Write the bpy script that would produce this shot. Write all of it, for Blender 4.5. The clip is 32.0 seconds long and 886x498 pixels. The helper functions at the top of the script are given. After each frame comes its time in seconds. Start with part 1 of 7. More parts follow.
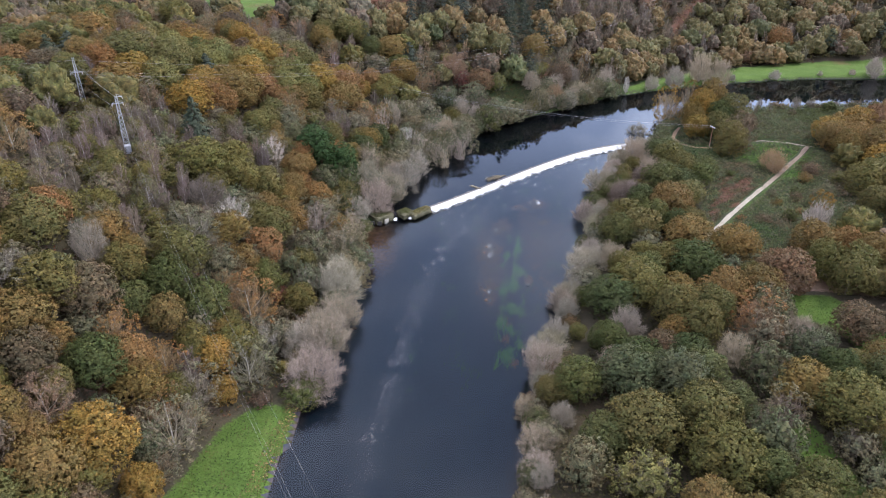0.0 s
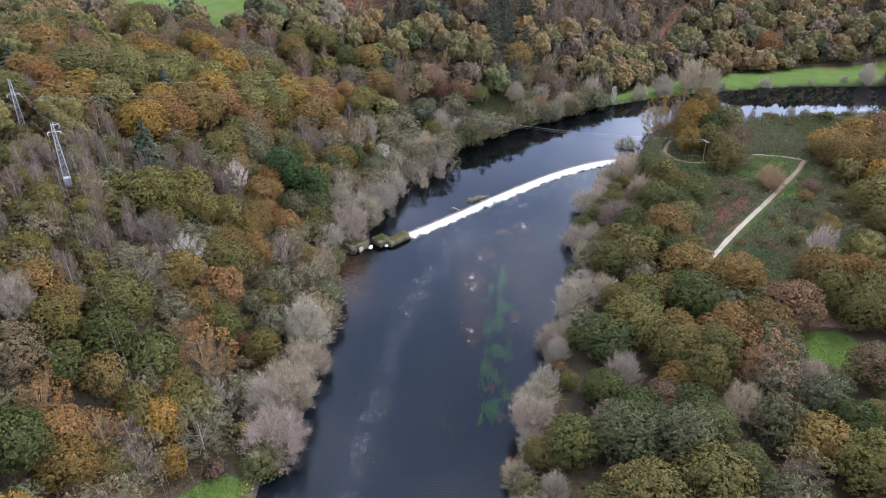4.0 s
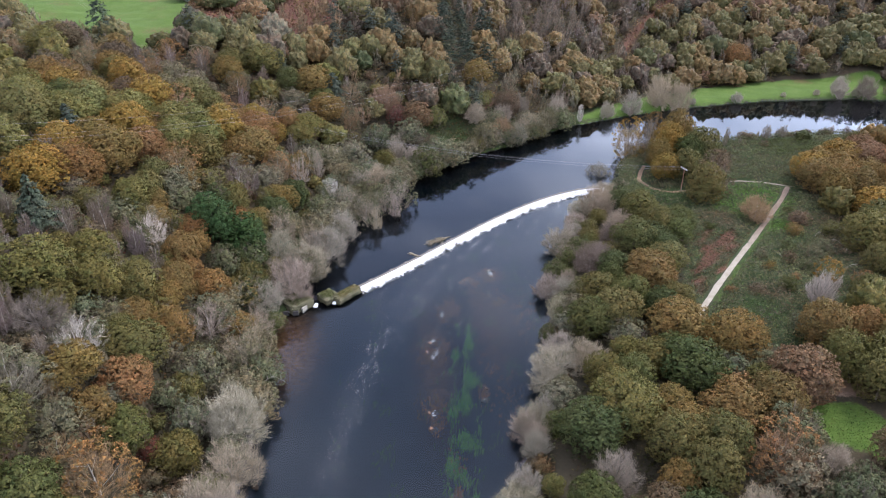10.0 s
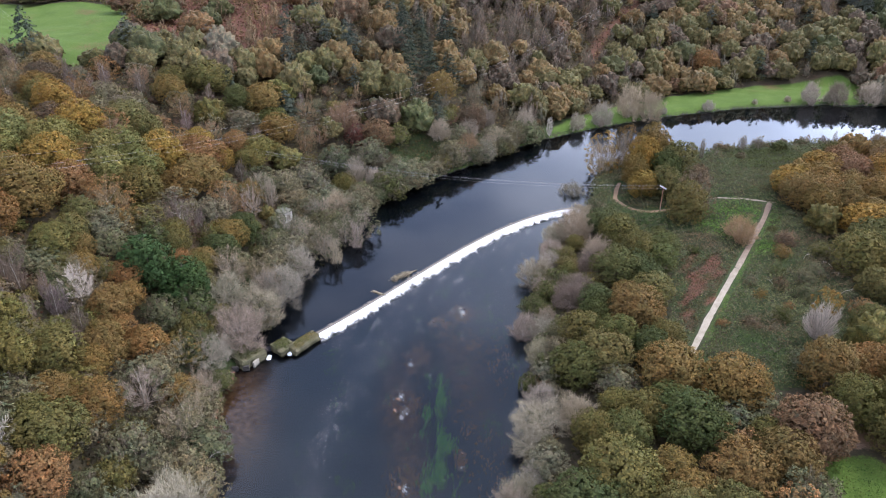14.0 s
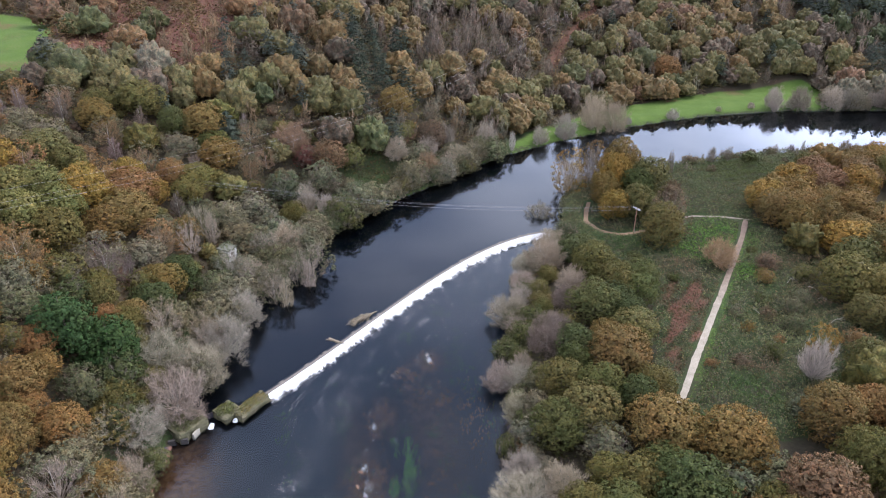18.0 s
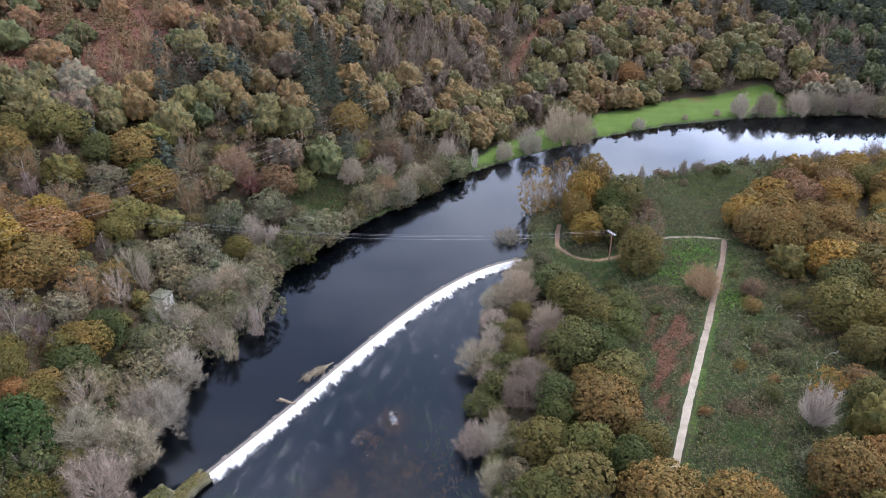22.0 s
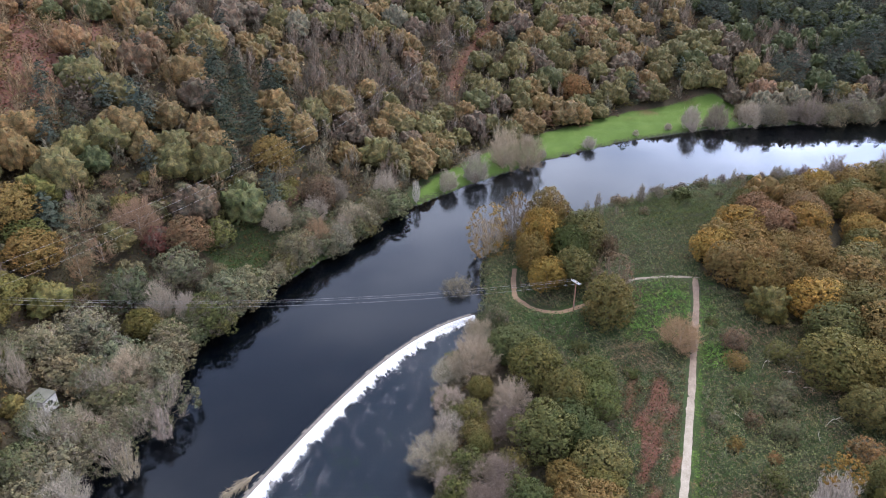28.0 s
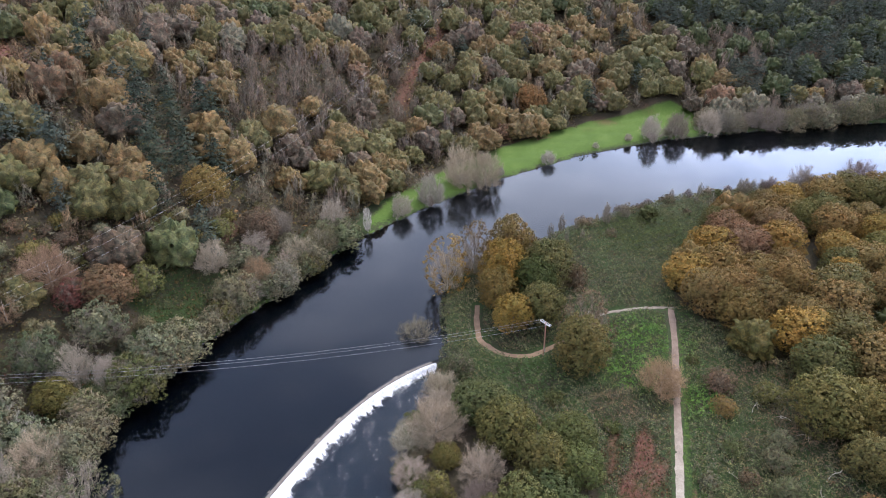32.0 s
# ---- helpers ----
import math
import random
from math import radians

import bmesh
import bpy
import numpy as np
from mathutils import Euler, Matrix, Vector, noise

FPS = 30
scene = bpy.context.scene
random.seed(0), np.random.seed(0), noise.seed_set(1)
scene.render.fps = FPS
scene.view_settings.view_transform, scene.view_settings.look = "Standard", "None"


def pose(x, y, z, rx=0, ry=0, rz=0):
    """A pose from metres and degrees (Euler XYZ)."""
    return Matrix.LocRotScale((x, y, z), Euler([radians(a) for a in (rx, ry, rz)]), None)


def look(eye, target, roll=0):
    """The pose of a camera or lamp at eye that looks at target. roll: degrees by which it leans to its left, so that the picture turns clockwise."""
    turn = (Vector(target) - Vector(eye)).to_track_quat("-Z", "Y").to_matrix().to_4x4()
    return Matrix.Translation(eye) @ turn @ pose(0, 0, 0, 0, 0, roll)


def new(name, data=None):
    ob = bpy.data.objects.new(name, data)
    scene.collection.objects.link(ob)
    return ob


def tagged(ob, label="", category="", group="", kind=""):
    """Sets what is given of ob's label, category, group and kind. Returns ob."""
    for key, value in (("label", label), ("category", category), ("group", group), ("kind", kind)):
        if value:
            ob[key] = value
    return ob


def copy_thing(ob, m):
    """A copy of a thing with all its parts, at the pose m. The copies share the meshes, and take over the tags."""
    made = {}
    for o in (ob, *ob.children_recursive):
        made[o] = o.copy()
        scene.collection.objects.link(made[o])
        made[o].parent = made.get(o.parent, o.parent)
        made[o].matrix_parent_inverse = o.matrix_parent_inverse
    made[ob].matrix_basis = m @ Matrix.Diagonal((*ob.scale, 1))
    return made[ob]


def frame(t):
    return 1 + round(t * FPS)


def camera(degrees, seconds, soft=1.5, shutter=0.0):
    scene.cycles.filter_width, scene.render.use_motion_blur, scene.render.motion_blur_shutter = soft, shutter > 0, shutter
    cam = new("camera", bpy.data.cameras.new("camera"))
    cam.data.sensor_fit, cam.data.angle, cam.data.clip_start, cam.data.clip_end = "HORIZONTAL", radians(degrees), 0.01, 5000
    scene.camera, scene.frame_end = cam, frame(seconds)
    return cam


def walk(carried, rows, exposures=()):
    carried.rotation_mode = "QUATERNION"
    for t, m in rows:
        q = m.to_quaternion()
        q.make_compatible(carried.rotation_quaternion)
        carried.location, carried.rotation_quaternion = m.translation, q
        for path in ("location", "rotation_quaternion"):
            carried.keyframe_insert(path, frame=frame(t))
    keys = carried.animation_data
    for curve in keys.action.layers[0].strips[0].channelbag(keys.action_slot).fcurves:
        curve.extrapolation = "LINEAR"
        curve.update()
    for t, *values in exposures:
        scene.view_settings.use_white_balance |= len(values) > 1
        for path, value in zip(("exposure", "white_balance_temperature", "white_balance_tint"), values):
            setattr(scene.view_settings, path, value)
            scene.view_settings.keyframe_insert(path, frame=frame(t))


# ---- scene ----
# camera and its flight
cam = camera(65.75, 32.0, 1.0)
PATH = [
    (0, (0.00, 0.00, 100.00), (0.00, 87.72, 51.98), -0.06),
    (1, (0.39, 4.52, 100.07), (0.47, 92.19, 51.98), -0.03),
    (2, (0.81, 9.05, 100.13), (1.07, 96.74, 52.06), -0.01),
    (3, (1.36, 13.64, 100.19), (2.50, 101.32, 52.12), -0.03),
    (6, (3.26, 27.59, 100.23), (7.11, 115.36, 52.45), -0.06),
    (9, (4.22, 42.60, 99.82), (10.98, 130.29, 52.23), 0.20),
    (12, (5.21, 57.65, 99.72), (15.04, 145.18, 52.37), 0.14),
    (14, (6.35, 67.26, 99.65), (18.96, 154.49, 52.40), 0.10),
    (17, (7.88, 81.92, 99.91), (24.94, 168.44, 52.77), 0.08),
    (19, (9.21, 91.68, 99.88), (29.30, 177.58, 52.79), 0.17),
    (21, (11.11, 101.49, 99.82), (33.99, 186.72, 52.78), 0.16),
    (23, (14.14, 110.84, 99.95), (39.57, 195.40, 53.01), -0.00),
    (25, (16.95, 120.10, 100.29), (44.90, 203.89, 53.40), -0.06),
    (28, (21.52, 134.21, 100.71), (53.49, 216.57, 53.87), -0.19),
    (30, (25.15, 143.34, 100.89), (59.62, 224.72, 54.11), -0.27),
    (32, (29.33, 152.35, 100.83), (67.16, 232.30, 54.18), -0.39),
]
walk(cam, [(t, look(eye, target, roll)) for t, eye, target, roll in PATH], exposures=[(0, 1.11), (32, 1.11)])

# world and sun: a bright, broken overcast
world = bpy.data.worlds.new("sky")
scene.world = world
world.use_nodes = True
wt = world.node_tree
for n in list(wt.nodes):
    wt.nodes.remove(n)
w_out = wt.nodes.new("ShaderNodeOutputWorld")
w_bg = wt.nodes.new("ShaderNodeBackground")
w_sky = wt.nodes.new("ShaderNodeTexSky")
w_sky.sky_type = "NISHITA"
w_sky.sun_disc = False
w_sky.sun_elevation = radians(52)
w_sky.sun_rotation = radians(60)
w_mix = wt.nodes.new("ShaderNodeMix")
w_mix.data_type = "RGBA"
w_mix.inputs["Factor"].default_value = 0.72
w_noise = wt.nodes.new("ShaderNodeTexNoise")
w_noise.inputs["Scale"].default_value = 3.0
w_noise.inputs["Detail"].default_value = 5.0
w_geo = wt.nodes.new("ShaderNodeTexCoord")
w_map = wt.nodes.new("ShaderNodeMapping")
w_map.inputs["Scale"].default_value = (1.0, 1.0, 2.4)
w_ramp = wt.nodes.new("ShaderNodeValToRGB")
w_ramp.color_ramp.elements[0].position = 0.36
w_ramp.color_ramp.elements[0].color = (0.40, 0.45, 0.56, 1)
w_ramp.color_ramp.elements[1].position = 0.72
w_ramp.color_ramp.elements[1].color = (1.35, 1.33, 1.32, 1)
w_gain = wt.nodes.new("ShaderNodeMix")
w_gain.data_type = "RGBA"
w_gain.blend_type = "MULTIPLY"
w_gain.inputs["Factor"].default_value = 1.0
w_gain.inputs[7].default_value = (14.2, 14.25, 17.2, 1)
wt.links.new(w_geo.outputs["Generated"], w_map.inputs["Vector"])
wt.links.new(w_map.outputs["Vector"], w_noise.inputs["Vector"])
wt.links.new(w_noise.outputs["Fac"], w_ramp.inputs["Fac"])
wt.links.new(w_ramp.outputs["Color"], w_gain.inputs[6])
wt.links.new(w_sky.outputs["Color"], w_mix.inputs[6])
# the cloud is thinnest low down on the sun's side, so the sky is brightest there
w_sep = wt.nodes.new("ShaderNodeSeparateXYZ")
w_low = wt.nodes.new("ShaderNodeMapRange")
w_low.inputs["From Min"].default_value = 0.40
w_low.inputs["From Max"].default_value = 0.32
w_east = wt.nodes.new("ShaderNodeMapRange")
w_east.inputs["From Min"].default_value = 0.52
w_east.inputs["From Max"].default_value = 0.74
w_east.inputs["To Min"].default_value = 0.15
w_both = wt.nodes.new("ShaderNodeMath")
w_both.operation = "MULTIPLY"
w_bright = wt.nodes.new("ShaderNodeMapRange")
w_bright.inputs["To Min"].default_value = 0.88
w_bright.inputs["To Max"].default_value = 2.7
w_thin = wt.nodes.new("ShaderNodeMix")
w_thin.data_type = "RGBA"
w_thin.blend_type = "MULTIPLY"
w_thin.inputs["Factor"].default_value = 1.0
wt.links.new(w_geo.outputs["Generated"], w_sep.inputs["Vector"])
wt.links.new(w_sep.outputs["Z"], w_low.inputs["Value"])
wt.links.new(w_gain.outputs[2], w_thin.inputs[6])
wt.links.new(w_sep.outputs["X"], w_east.inputs["Value"])
wt.links.new(w_low.outputs["Result"], w_both.inputs[0])
wt.links.new(w_east.outputs["Result"], w_both.inputs[1])
wt.links.new(w_both.outputs["Value"], w_bright.inputs["Value"])
wt.links.new(w_bright.outputs["Result"], w_thin.inputs[7])
wt.links.new(w_thin.outputs[2], w_mix.inputs[7])
wt.links.new(w_mix.outputs[2], w_bg.inputs["Color"])
w_bg.inputs["Strength"].default_value = 0.138
wt.links.new(w_bg.outputs["Background"], w_out.inputs["Surface"])

sun_data = bpy.data.lights.new("sun", "SUN")
sun_data.energy = 2.4
sun_data.angle = radians(20)
sun_data.color = (1.0, 0.965, 0.915)
sun = new("sun", sun_data)
sun.matrix_world = look((125, 75, 190), (0, 0, 0))

# ---- materials ----
def material(name):
    m = bpy.data.materials.new(name)
    m.use_nodes = True
    t = m.node_tree
    for n in list(t.nodes):
        t.nodes.remove(n)
    return m, t


def node(t, kind, **inputs):
    n = t.nodes.new(kind)
    for key, value in inputs.items():
        n.inputs[key.replace("_", " ")].default_value = value
    return n


def link(t, a, out, b, inp):
    t.links.new(a.outputs[out], b.inputs[inp])


def ramp(t, *stops):
    r = t.nodes.new("ShaderNodeValToRGB")
    e = r.color_ramp.elements
    while len(e) < len(stops):
        e.new(0.5)
    for el, (pos, col) in zip(e, stops):
        el.position, el.color = pos, (*col, 1)
    return r


def mixcol(t, a, b, fac=0.5, blend="MIX"):
    m = t.nodes.new("ShaderNodeMix")
    m.data_type, m.blend_type = "RGBA", blend
    for sock, v in ((0, fac), (6, a), (7, b)):
        if isinstance(v, (int, float)):
            m.inputs[sock].default_value = v
        elif isinstance(v, tuple):
            m.inputs[sock].default_value = (*v, 1)
        else:
            t.links.new(v, m.inputs[sock])
    return m.outputs[2]


def finish(t, colour, rough=0.8, bump=None, bump_strength=0.4, spec=0.3, metal=0.0, dist=0.1):
    p = node(t, "ShaderNodeBsdfPrincipled", Roughness=rough, Metallic=metal)
    p.inputs["Specular IOR Level"].default_value = spec
    if isinstance(colour, tuple):
        p.inputs["Base Color"].default_value = (*colour, 1)
    else:
        t.links.new(colour, p.inputs["Base Color"])
    if bump is not None:
        b = node(t, "ShaderNodeBump", Strength=bump_strength, Distance=dist)
        t.links.new(bump, b.inputs["Height"])
        link(t, b, "Normal", p, "Normal")
    o = t.nodes.new("ShaderNodeOutputMaterial")
    link(t, p, "BSDF", o, "Surface")
    return p, o


def noise_tex(t, scale, detail=4.0, rough=0.6, coord="Object"):
    n = node(t, "ShaderNodeTexNoise", Scale=scale, Detail=detail, Roughness=rough)
    c = t.nodes.new("ShaderNodeTexCoord")
    link(t, c, coord, n, "Vector")
    return n.outputs["Fac"]


def leaf_material(name, from_attribute=False, translucent=0.08):
    """Foliage: the tree's own colour, varied clump by clump, with a dark grain for shaded gaps."""
    m, t = material(name)
    if from_attribute:
        a = t.nodes.new("ShaderNodeAttribute")
        a.attribute_name = "leaf_colour"
        base = a.outputs["Color"]
    else:
        a = t.nodes.new("ShaderNodeObjectInfo")
        base = a.outputs["Color"]
    g = t.nodes.new("ShaderNodeNewGeometry")
    r = ramp(t, (0.0, (0.68, 0.71, 0.71)), (0.5, (0.98, 1.0, 1.0)), (1.0, (1.38, 1.32, 1.22)))
    link(t, g, "Random Per Island", r, "Fac")
    c1 = mixcol(t, base, r.outputs["Color"], 1.0, "MULTIPLY")
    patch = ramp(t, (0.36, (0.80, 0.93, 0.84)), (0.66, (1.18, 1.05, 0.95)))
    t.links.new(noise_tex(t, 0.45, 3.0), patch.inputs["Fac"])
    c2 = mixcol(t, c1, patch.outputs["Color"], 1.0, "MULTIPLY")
    # the grain's dark end paints self-shadowed gaps between leaf clumps into the colour
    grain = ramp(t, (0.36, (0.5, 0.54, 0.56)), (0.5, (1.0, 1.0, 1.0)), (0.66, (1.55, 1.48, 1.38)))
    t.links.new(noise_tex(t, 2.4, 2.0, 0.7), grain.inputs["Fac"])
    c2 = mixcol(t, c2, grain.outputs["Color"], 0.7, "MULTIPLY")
    p = node(t, "ShaderNodeBsdfPrincipled", Roughness=0.62)
    p.inputs["Specular IOR Level"].default_value = 0.08
    t.links.new(c2, p.inputs["Base Color"])
    tr = t.nodes.new("ShaderNodeBsdfTranslucent")
    t.links.new(c2, tr.inputs["Color"])
    mx = node(t, "ShaderNodeMixShader", Fac=translucent)
    link(t, p, "BSDF", mx, 1)
    link(t, tr, "BSDF", mx, 2)
    o = t.nodes.new("ShaderNodeOutputMaterial")
    link(t, mx, "Shader", o, "Surface")
    return m


def twig_material(name):
    m, t = material(name)
    a = t.nodes.new("ShaderNodeObjectInfo")
    g = t.nodes.new("ShaderNodeNewGeometry")
    r = ramp(t, (0.0, (0.6, 0.6, 0.6)), (1.0, (1.3, 1.28, 1.24)))
    link(t, g, "Random Per Island", r, "Fac")
    finish(t, mixcol(t, a.outputs["Color"], r.outputs["Color"], 1.0, "MULTIPLY"), 0.85, spec=0.15)
    return m


def plain(name, low, high, scale, rough=0.8, bump=0.3, spec=0.3, metal=0.0, dist=0.05):
    """A surface with two-scale mottling between two colours."""
    m, t = material(name)
    big, fine = noise_tex(t, scale), noise_tex(t, scale * 7, 6.0)
    r = ramp(t, (0.3, low), (0.7, high))
    t.links.new(mixcol(t, big, fine, 0.45), r.inputs["Fac"])
    finish(t, r.outputs["Color"], rough, fine, bump, spec, metal, dist)
    return m


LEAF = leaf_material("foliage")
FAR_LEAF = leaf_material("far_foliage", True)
TWIG = twig_material("bare_twigs")
BARK = plain("bark", (0.07, 0.055, 0.04), (0.2, 0.17, 0.14), 2.5, 0.9, 0.5)
PALE_BARK = plain("pale_bark", (0.15, 0.135, 0.11), (0.36, 0.33, 0.28), 2.0, 0.85, 0.4)
STEEL = plain("galvanised_steel", (0.2, 0.205, 0.21), (0.32, 0.33, 0.34), 1.5, 0.6, 0.1, 0.4, 0.3)
PYLON_STEEL = plain("pale_galvanised_steel", (0.22, 0.23, 0.24), (0.36, 0.37, 0.38), 1.5, 0.55, 0.1, 0.4, 0.2)
WIRE = plain("wire_aluminium", (0.22, 0.22, 0.23), (0.32, 0.32, 0.34), 0.5, 0.4, 0.05, 0.5, 0.5)
POLE_WOOD = plain("treated_pole_timber", (0.17, 0.085, 0.06), (0.3, 0.17, 0.12), 1.2, 0.85, 0.3)
PORCELAIN = plain("insulator_porcelain", (0.35, 0.3, 0.26), (0.55, 0.5, 0.46), 4.0, 0.25, 0.05, 0.5)
CONCRETE = plain("weathered_concrete", (0.12, 0.11, 0.09), (0.30, 0.28, 0.24), 0.8, 0.9, 0.4)
PLASTER = plain("pale_plaster", (0.3, 0.29, 0.26), (0.5, 0.49, 0.45), 0.9, 0.9, 0.2)
ROOF_SHEET = plain("grey_roof_sheet", (0.05, 0.055, 0.04), (0.12, 0.115, 0.095), 0.7, 0.7, 0.2)
# for openings: the shade inside them is put into this dark colour
OPENING_SHADE = plain("opening_shade", (0.02, 0.02, 0.02), (0.05, 0.045, 0.04), 1.0, 0.9, 0.1)
STONE = plain("wet_dark_stone", (0.05, 0.045, 0.04), (0.16, 0.14, 0.12), 1.1, 0.5, 0.6)
MOSS = plain("mossy_masonry", (0.034, 0.040, 0.016), (0.12, 0.105, 0.07), 0.7, 0.95, 0.7, 0.15)
DRIFTWOOD = plain("driftwood", (0.09, 0.075, 0.05), (0.25, 0.21, 0.15), 1.5, 0.9, 0.5)
RUST_ROCK = plain("rusty_river_rock", (0.05, 0.024, 0.015), (0.2, 0.105, 0.06), 0.9, 0.6, 0.7)


def track_material():
    """Pale gravel that turns to bare brown earth with two wheel lines along its northern end."""
    m, t = material("pale_gravel_track")
    big, fine = noise_tex(t, 0.5), noise_tex(t, 4.0, 6.0)
    mixed = mixcol(t, big, fine, 0.45)
    pale = ramp(t, (0.3, (0.15, 0.13, 0.1)), (0.7, (0.29, 0.26, 0.215)))
    soil = ramp(t, (0.3, (0.075, 0.053, 0.04)), (0.7, (0.165, 0.125, 0.098)))
    t.links.new(mixed, pale.inputs["Fac"])
    t.links.new(mixed, soil.inputs["Fac"])
    c = t.nodes.new("ShaderNodeTexCoord")
    sep = t.nodes.new("ShaderNodeSeparateXYZ")
    link(t, c, "Object", sep, "Vector")
    along_y = node(t, "ShaderNodeMapRange", From_Min=214.0, From_Max=234.0)
    link(t, sep, "Y", along_y, "Value")
    finish(t, mixcol(t, pale.outputs["Color"], soil.outputs["Color"], along_y.outputs["Result"]), 0.95, fine, 0.5, 0.15)
    return m


TRACK = track_material()
TRACK_WORN = plain("worn_track", (0.11, 0.09, 0.07), (0.2, 0.175, 0.145), 0.45, 0.95, 0.5, 0.15)
EARTH = plain("trodden_earth", (0.085, 0.056, 0.036), (0.175, 0.12, 0.08), 0.6, 0.95, 0.4, 0.15)


def ground_material():
    m, t = material("ground_cover")
    fine = noise_tex(t, 1.6, 8.0, 0.7)
    mid = noise_tex(t, 0.12, 6.0, 0.6)
    litter = ramp(t, (0.25, (0.016, 0.015, 0.009)), (0.5, (0.034, 0.029, 0.018)), (0.75, (0.066, 0.043, 0.028)))
    t.links.new(mixcol(t, mid, fine, 0.5), litter.inputs["Fac"])
    grass = ramp(t, (0.3, (0.032, 0.056, 0.011)), (0.52, (0.050, 0.085, 0.016)), (0.72, (0.082, 0.108, 0.028)))
    t.links.new(mixcol(t, mid, fine, 0.55), grass.inputs["Fac"])
    scrub = ramp(t, (0.34, (0.050, 0.034, 0.026)), (0.45, (0.024, 0.026, 0.013)), (0.56, (0.024, 0.042, 0.013)), (0.68, (0.044, 0.064, 0.02)))
    t.links.new(mixcol(t, mid, fine, 0.6), scrub.inputs["Fac"])
    red = ramp(t, (0.3, (0.05, 0.026, 0.018)), (0.55, (0.1, 0.045, 0.032)), (0.75, (0.09, 0.07, 0.042)))
    t.links.new(fine, red.inputs["Fac"])
    earth = ramp(t, (0.3, (0.09, 0.06, 0.04)), (0.7, (0.2, 0.14, 0.1)))
    t.links.new(fine, earth.inputs["Fac"])
    col = litter.outputs["Color"]
    for name, source in (("scrub", scrub), ("meadow", grass), ("bracken", red), ("earth", earth)):
        a = t.nodes.new("ShaderNodeAttribute")
        a.attribute_name = name
        add = t.nodes.new("ShaderNodeMath")
        add.operation = "MULTIPLY_ADD"
        t.links.new(fine, add.inputs[0])
        add.inputs[1].default_value = 0.7
        t.links.new(a.outputs["Fac"], add.inputs[2])
        edge = ramp(t, (0.72, (0, 0, 0)), (0.9, (1, 1, 1)))
        t.links.new(add.outputs[0], edge.inputs["Fac"])
        col = mixcol(t, col, source.outputs["Color"], edge.outputs["Color"])
    finish(t, col, 0.95, fine, 0.8, 0.12, 0.0, 0.25)
    return m


def bed_material():
    m, t = material("river_bed")
    a, b = noise_tex(t, 0.07, 5.0), noise_tex(t, 0.9, 6.0)
    r = ramp(t, (0.3, (0.016, 0.022, 0.032)), (0.55, (0.026, 0.034, 0.046)), (0.75, (0.045, 0.048, 0.05)))
    t.links.new(mixcol(t, a, b, 0.35), r.inputs["Fac"])
    sand = ramp(t, (0.35, (0.12, 0.046, 0.018)), (0.7, (0.34, 0.145, 0.06)))
    t.links.new(b, sand.inputs["Fac"])
    m_ = t.nodes.new("ShaderNodeAttribute")
    m_.attribute_name = "shoal"
    col = mixcol(t, r.outputs["Color"], sand.outputs["Color"], m_.outputs["Fac"])
    finish(t, col, 0.9, b, 0.5, 0.2)
    return m


def water_material(name, ripple, scale, tint):
    """Clear dark water: a mirror by its gloss, and the bed seen through it."""
    m, t = material(name)
    c = t.nodes.new("ShaderNodeTexCoord")
    mp = node(t, "ShaderNodeMapping", Scale=(1.0, 0.55, 1.0))
    link(t, c, "Object", mp, "Vector")
    n1 = node(t, "ShaderNodeTexNoise", Scale=scale, Detail=4.0, Roughness=0.55)
    n2 = node(t, "ShaderNodeTexNoise", Scale=0.05, Detail=2.0)
    link(t, mp, "Vector", n1, "Vector")
    link(t, c, "Object", n2, "Vector")
    mul = t.nodes.new("ShaderNodeMath")
    mul.operation = "MULTIPLY"
    link(t, n1, "Fac", mul, 0)
    link(t, n2, "Fac", mul, 1)
    b = node(t, "ShaderNodeBump", Strength=ripple, Distance=0.06)
    link(t, mul, "Value", b, "Height")
    gl = node(t, "ShaderNodeBsdfGlossy", Roughness=0.02, Color=(0.86, 0.94, 1.0, 1))
    link(t, b, "Normal", gl, "Normal")
    tr = node(t, "ShaderNodeBsdfTransparent", Color=(*tint, 1))
    fr = node(t, "ShaderNodeFresnel", IOR=1.31)
    link(t, b, "Normal", fr, "Normal")
    mx = t.nodes.new("ShaderNodeMixShader")
    link(t, fr, "Fac", mx, "Fac")
    link(t, tr, "BSDF", mx, 1)
    link(t, gl, "BSDF", mx, 2)
    o = t.nodes.new("ShaderNodeOutputMaterial")
    link(t, mx, "Shader", o, "Surface")
    return m


def foam_material():
    m, t = material("white_water")
    c = t.nodes.new("ShaderNodeTexCoord")
    n = node(t, "ShaderNodeTexNoise", Scale=1.6, Detail=8.0, Roughness=0.7)
    link(t, c, "Object", n, "Vector")
    r = ramp(t, (0.30, (0.34, 0.37, 0.40)), (0.48, (0.56, 0.58, 0.60)), (0.66, (0.74, 0.75, 0.76)))
    link(t, n, "Fac", r, "Fac")
    finish(t, r.outputs["Color"], 0.6, n.outputs["Fac"], 0.8, 0.3, 0.0, 0.3)
    return m


GROUND = ground_material()
BED = bed_material()
WATER_LOW = water_material("water_below_weir", 0.42, 1.1, (0.34, 0.40, 0.44))
WATER_HIGH = water_material("water_above_weir", 0.1, 0.5, (0.13, 0.16, 0.20))
FOAM = foam_material()

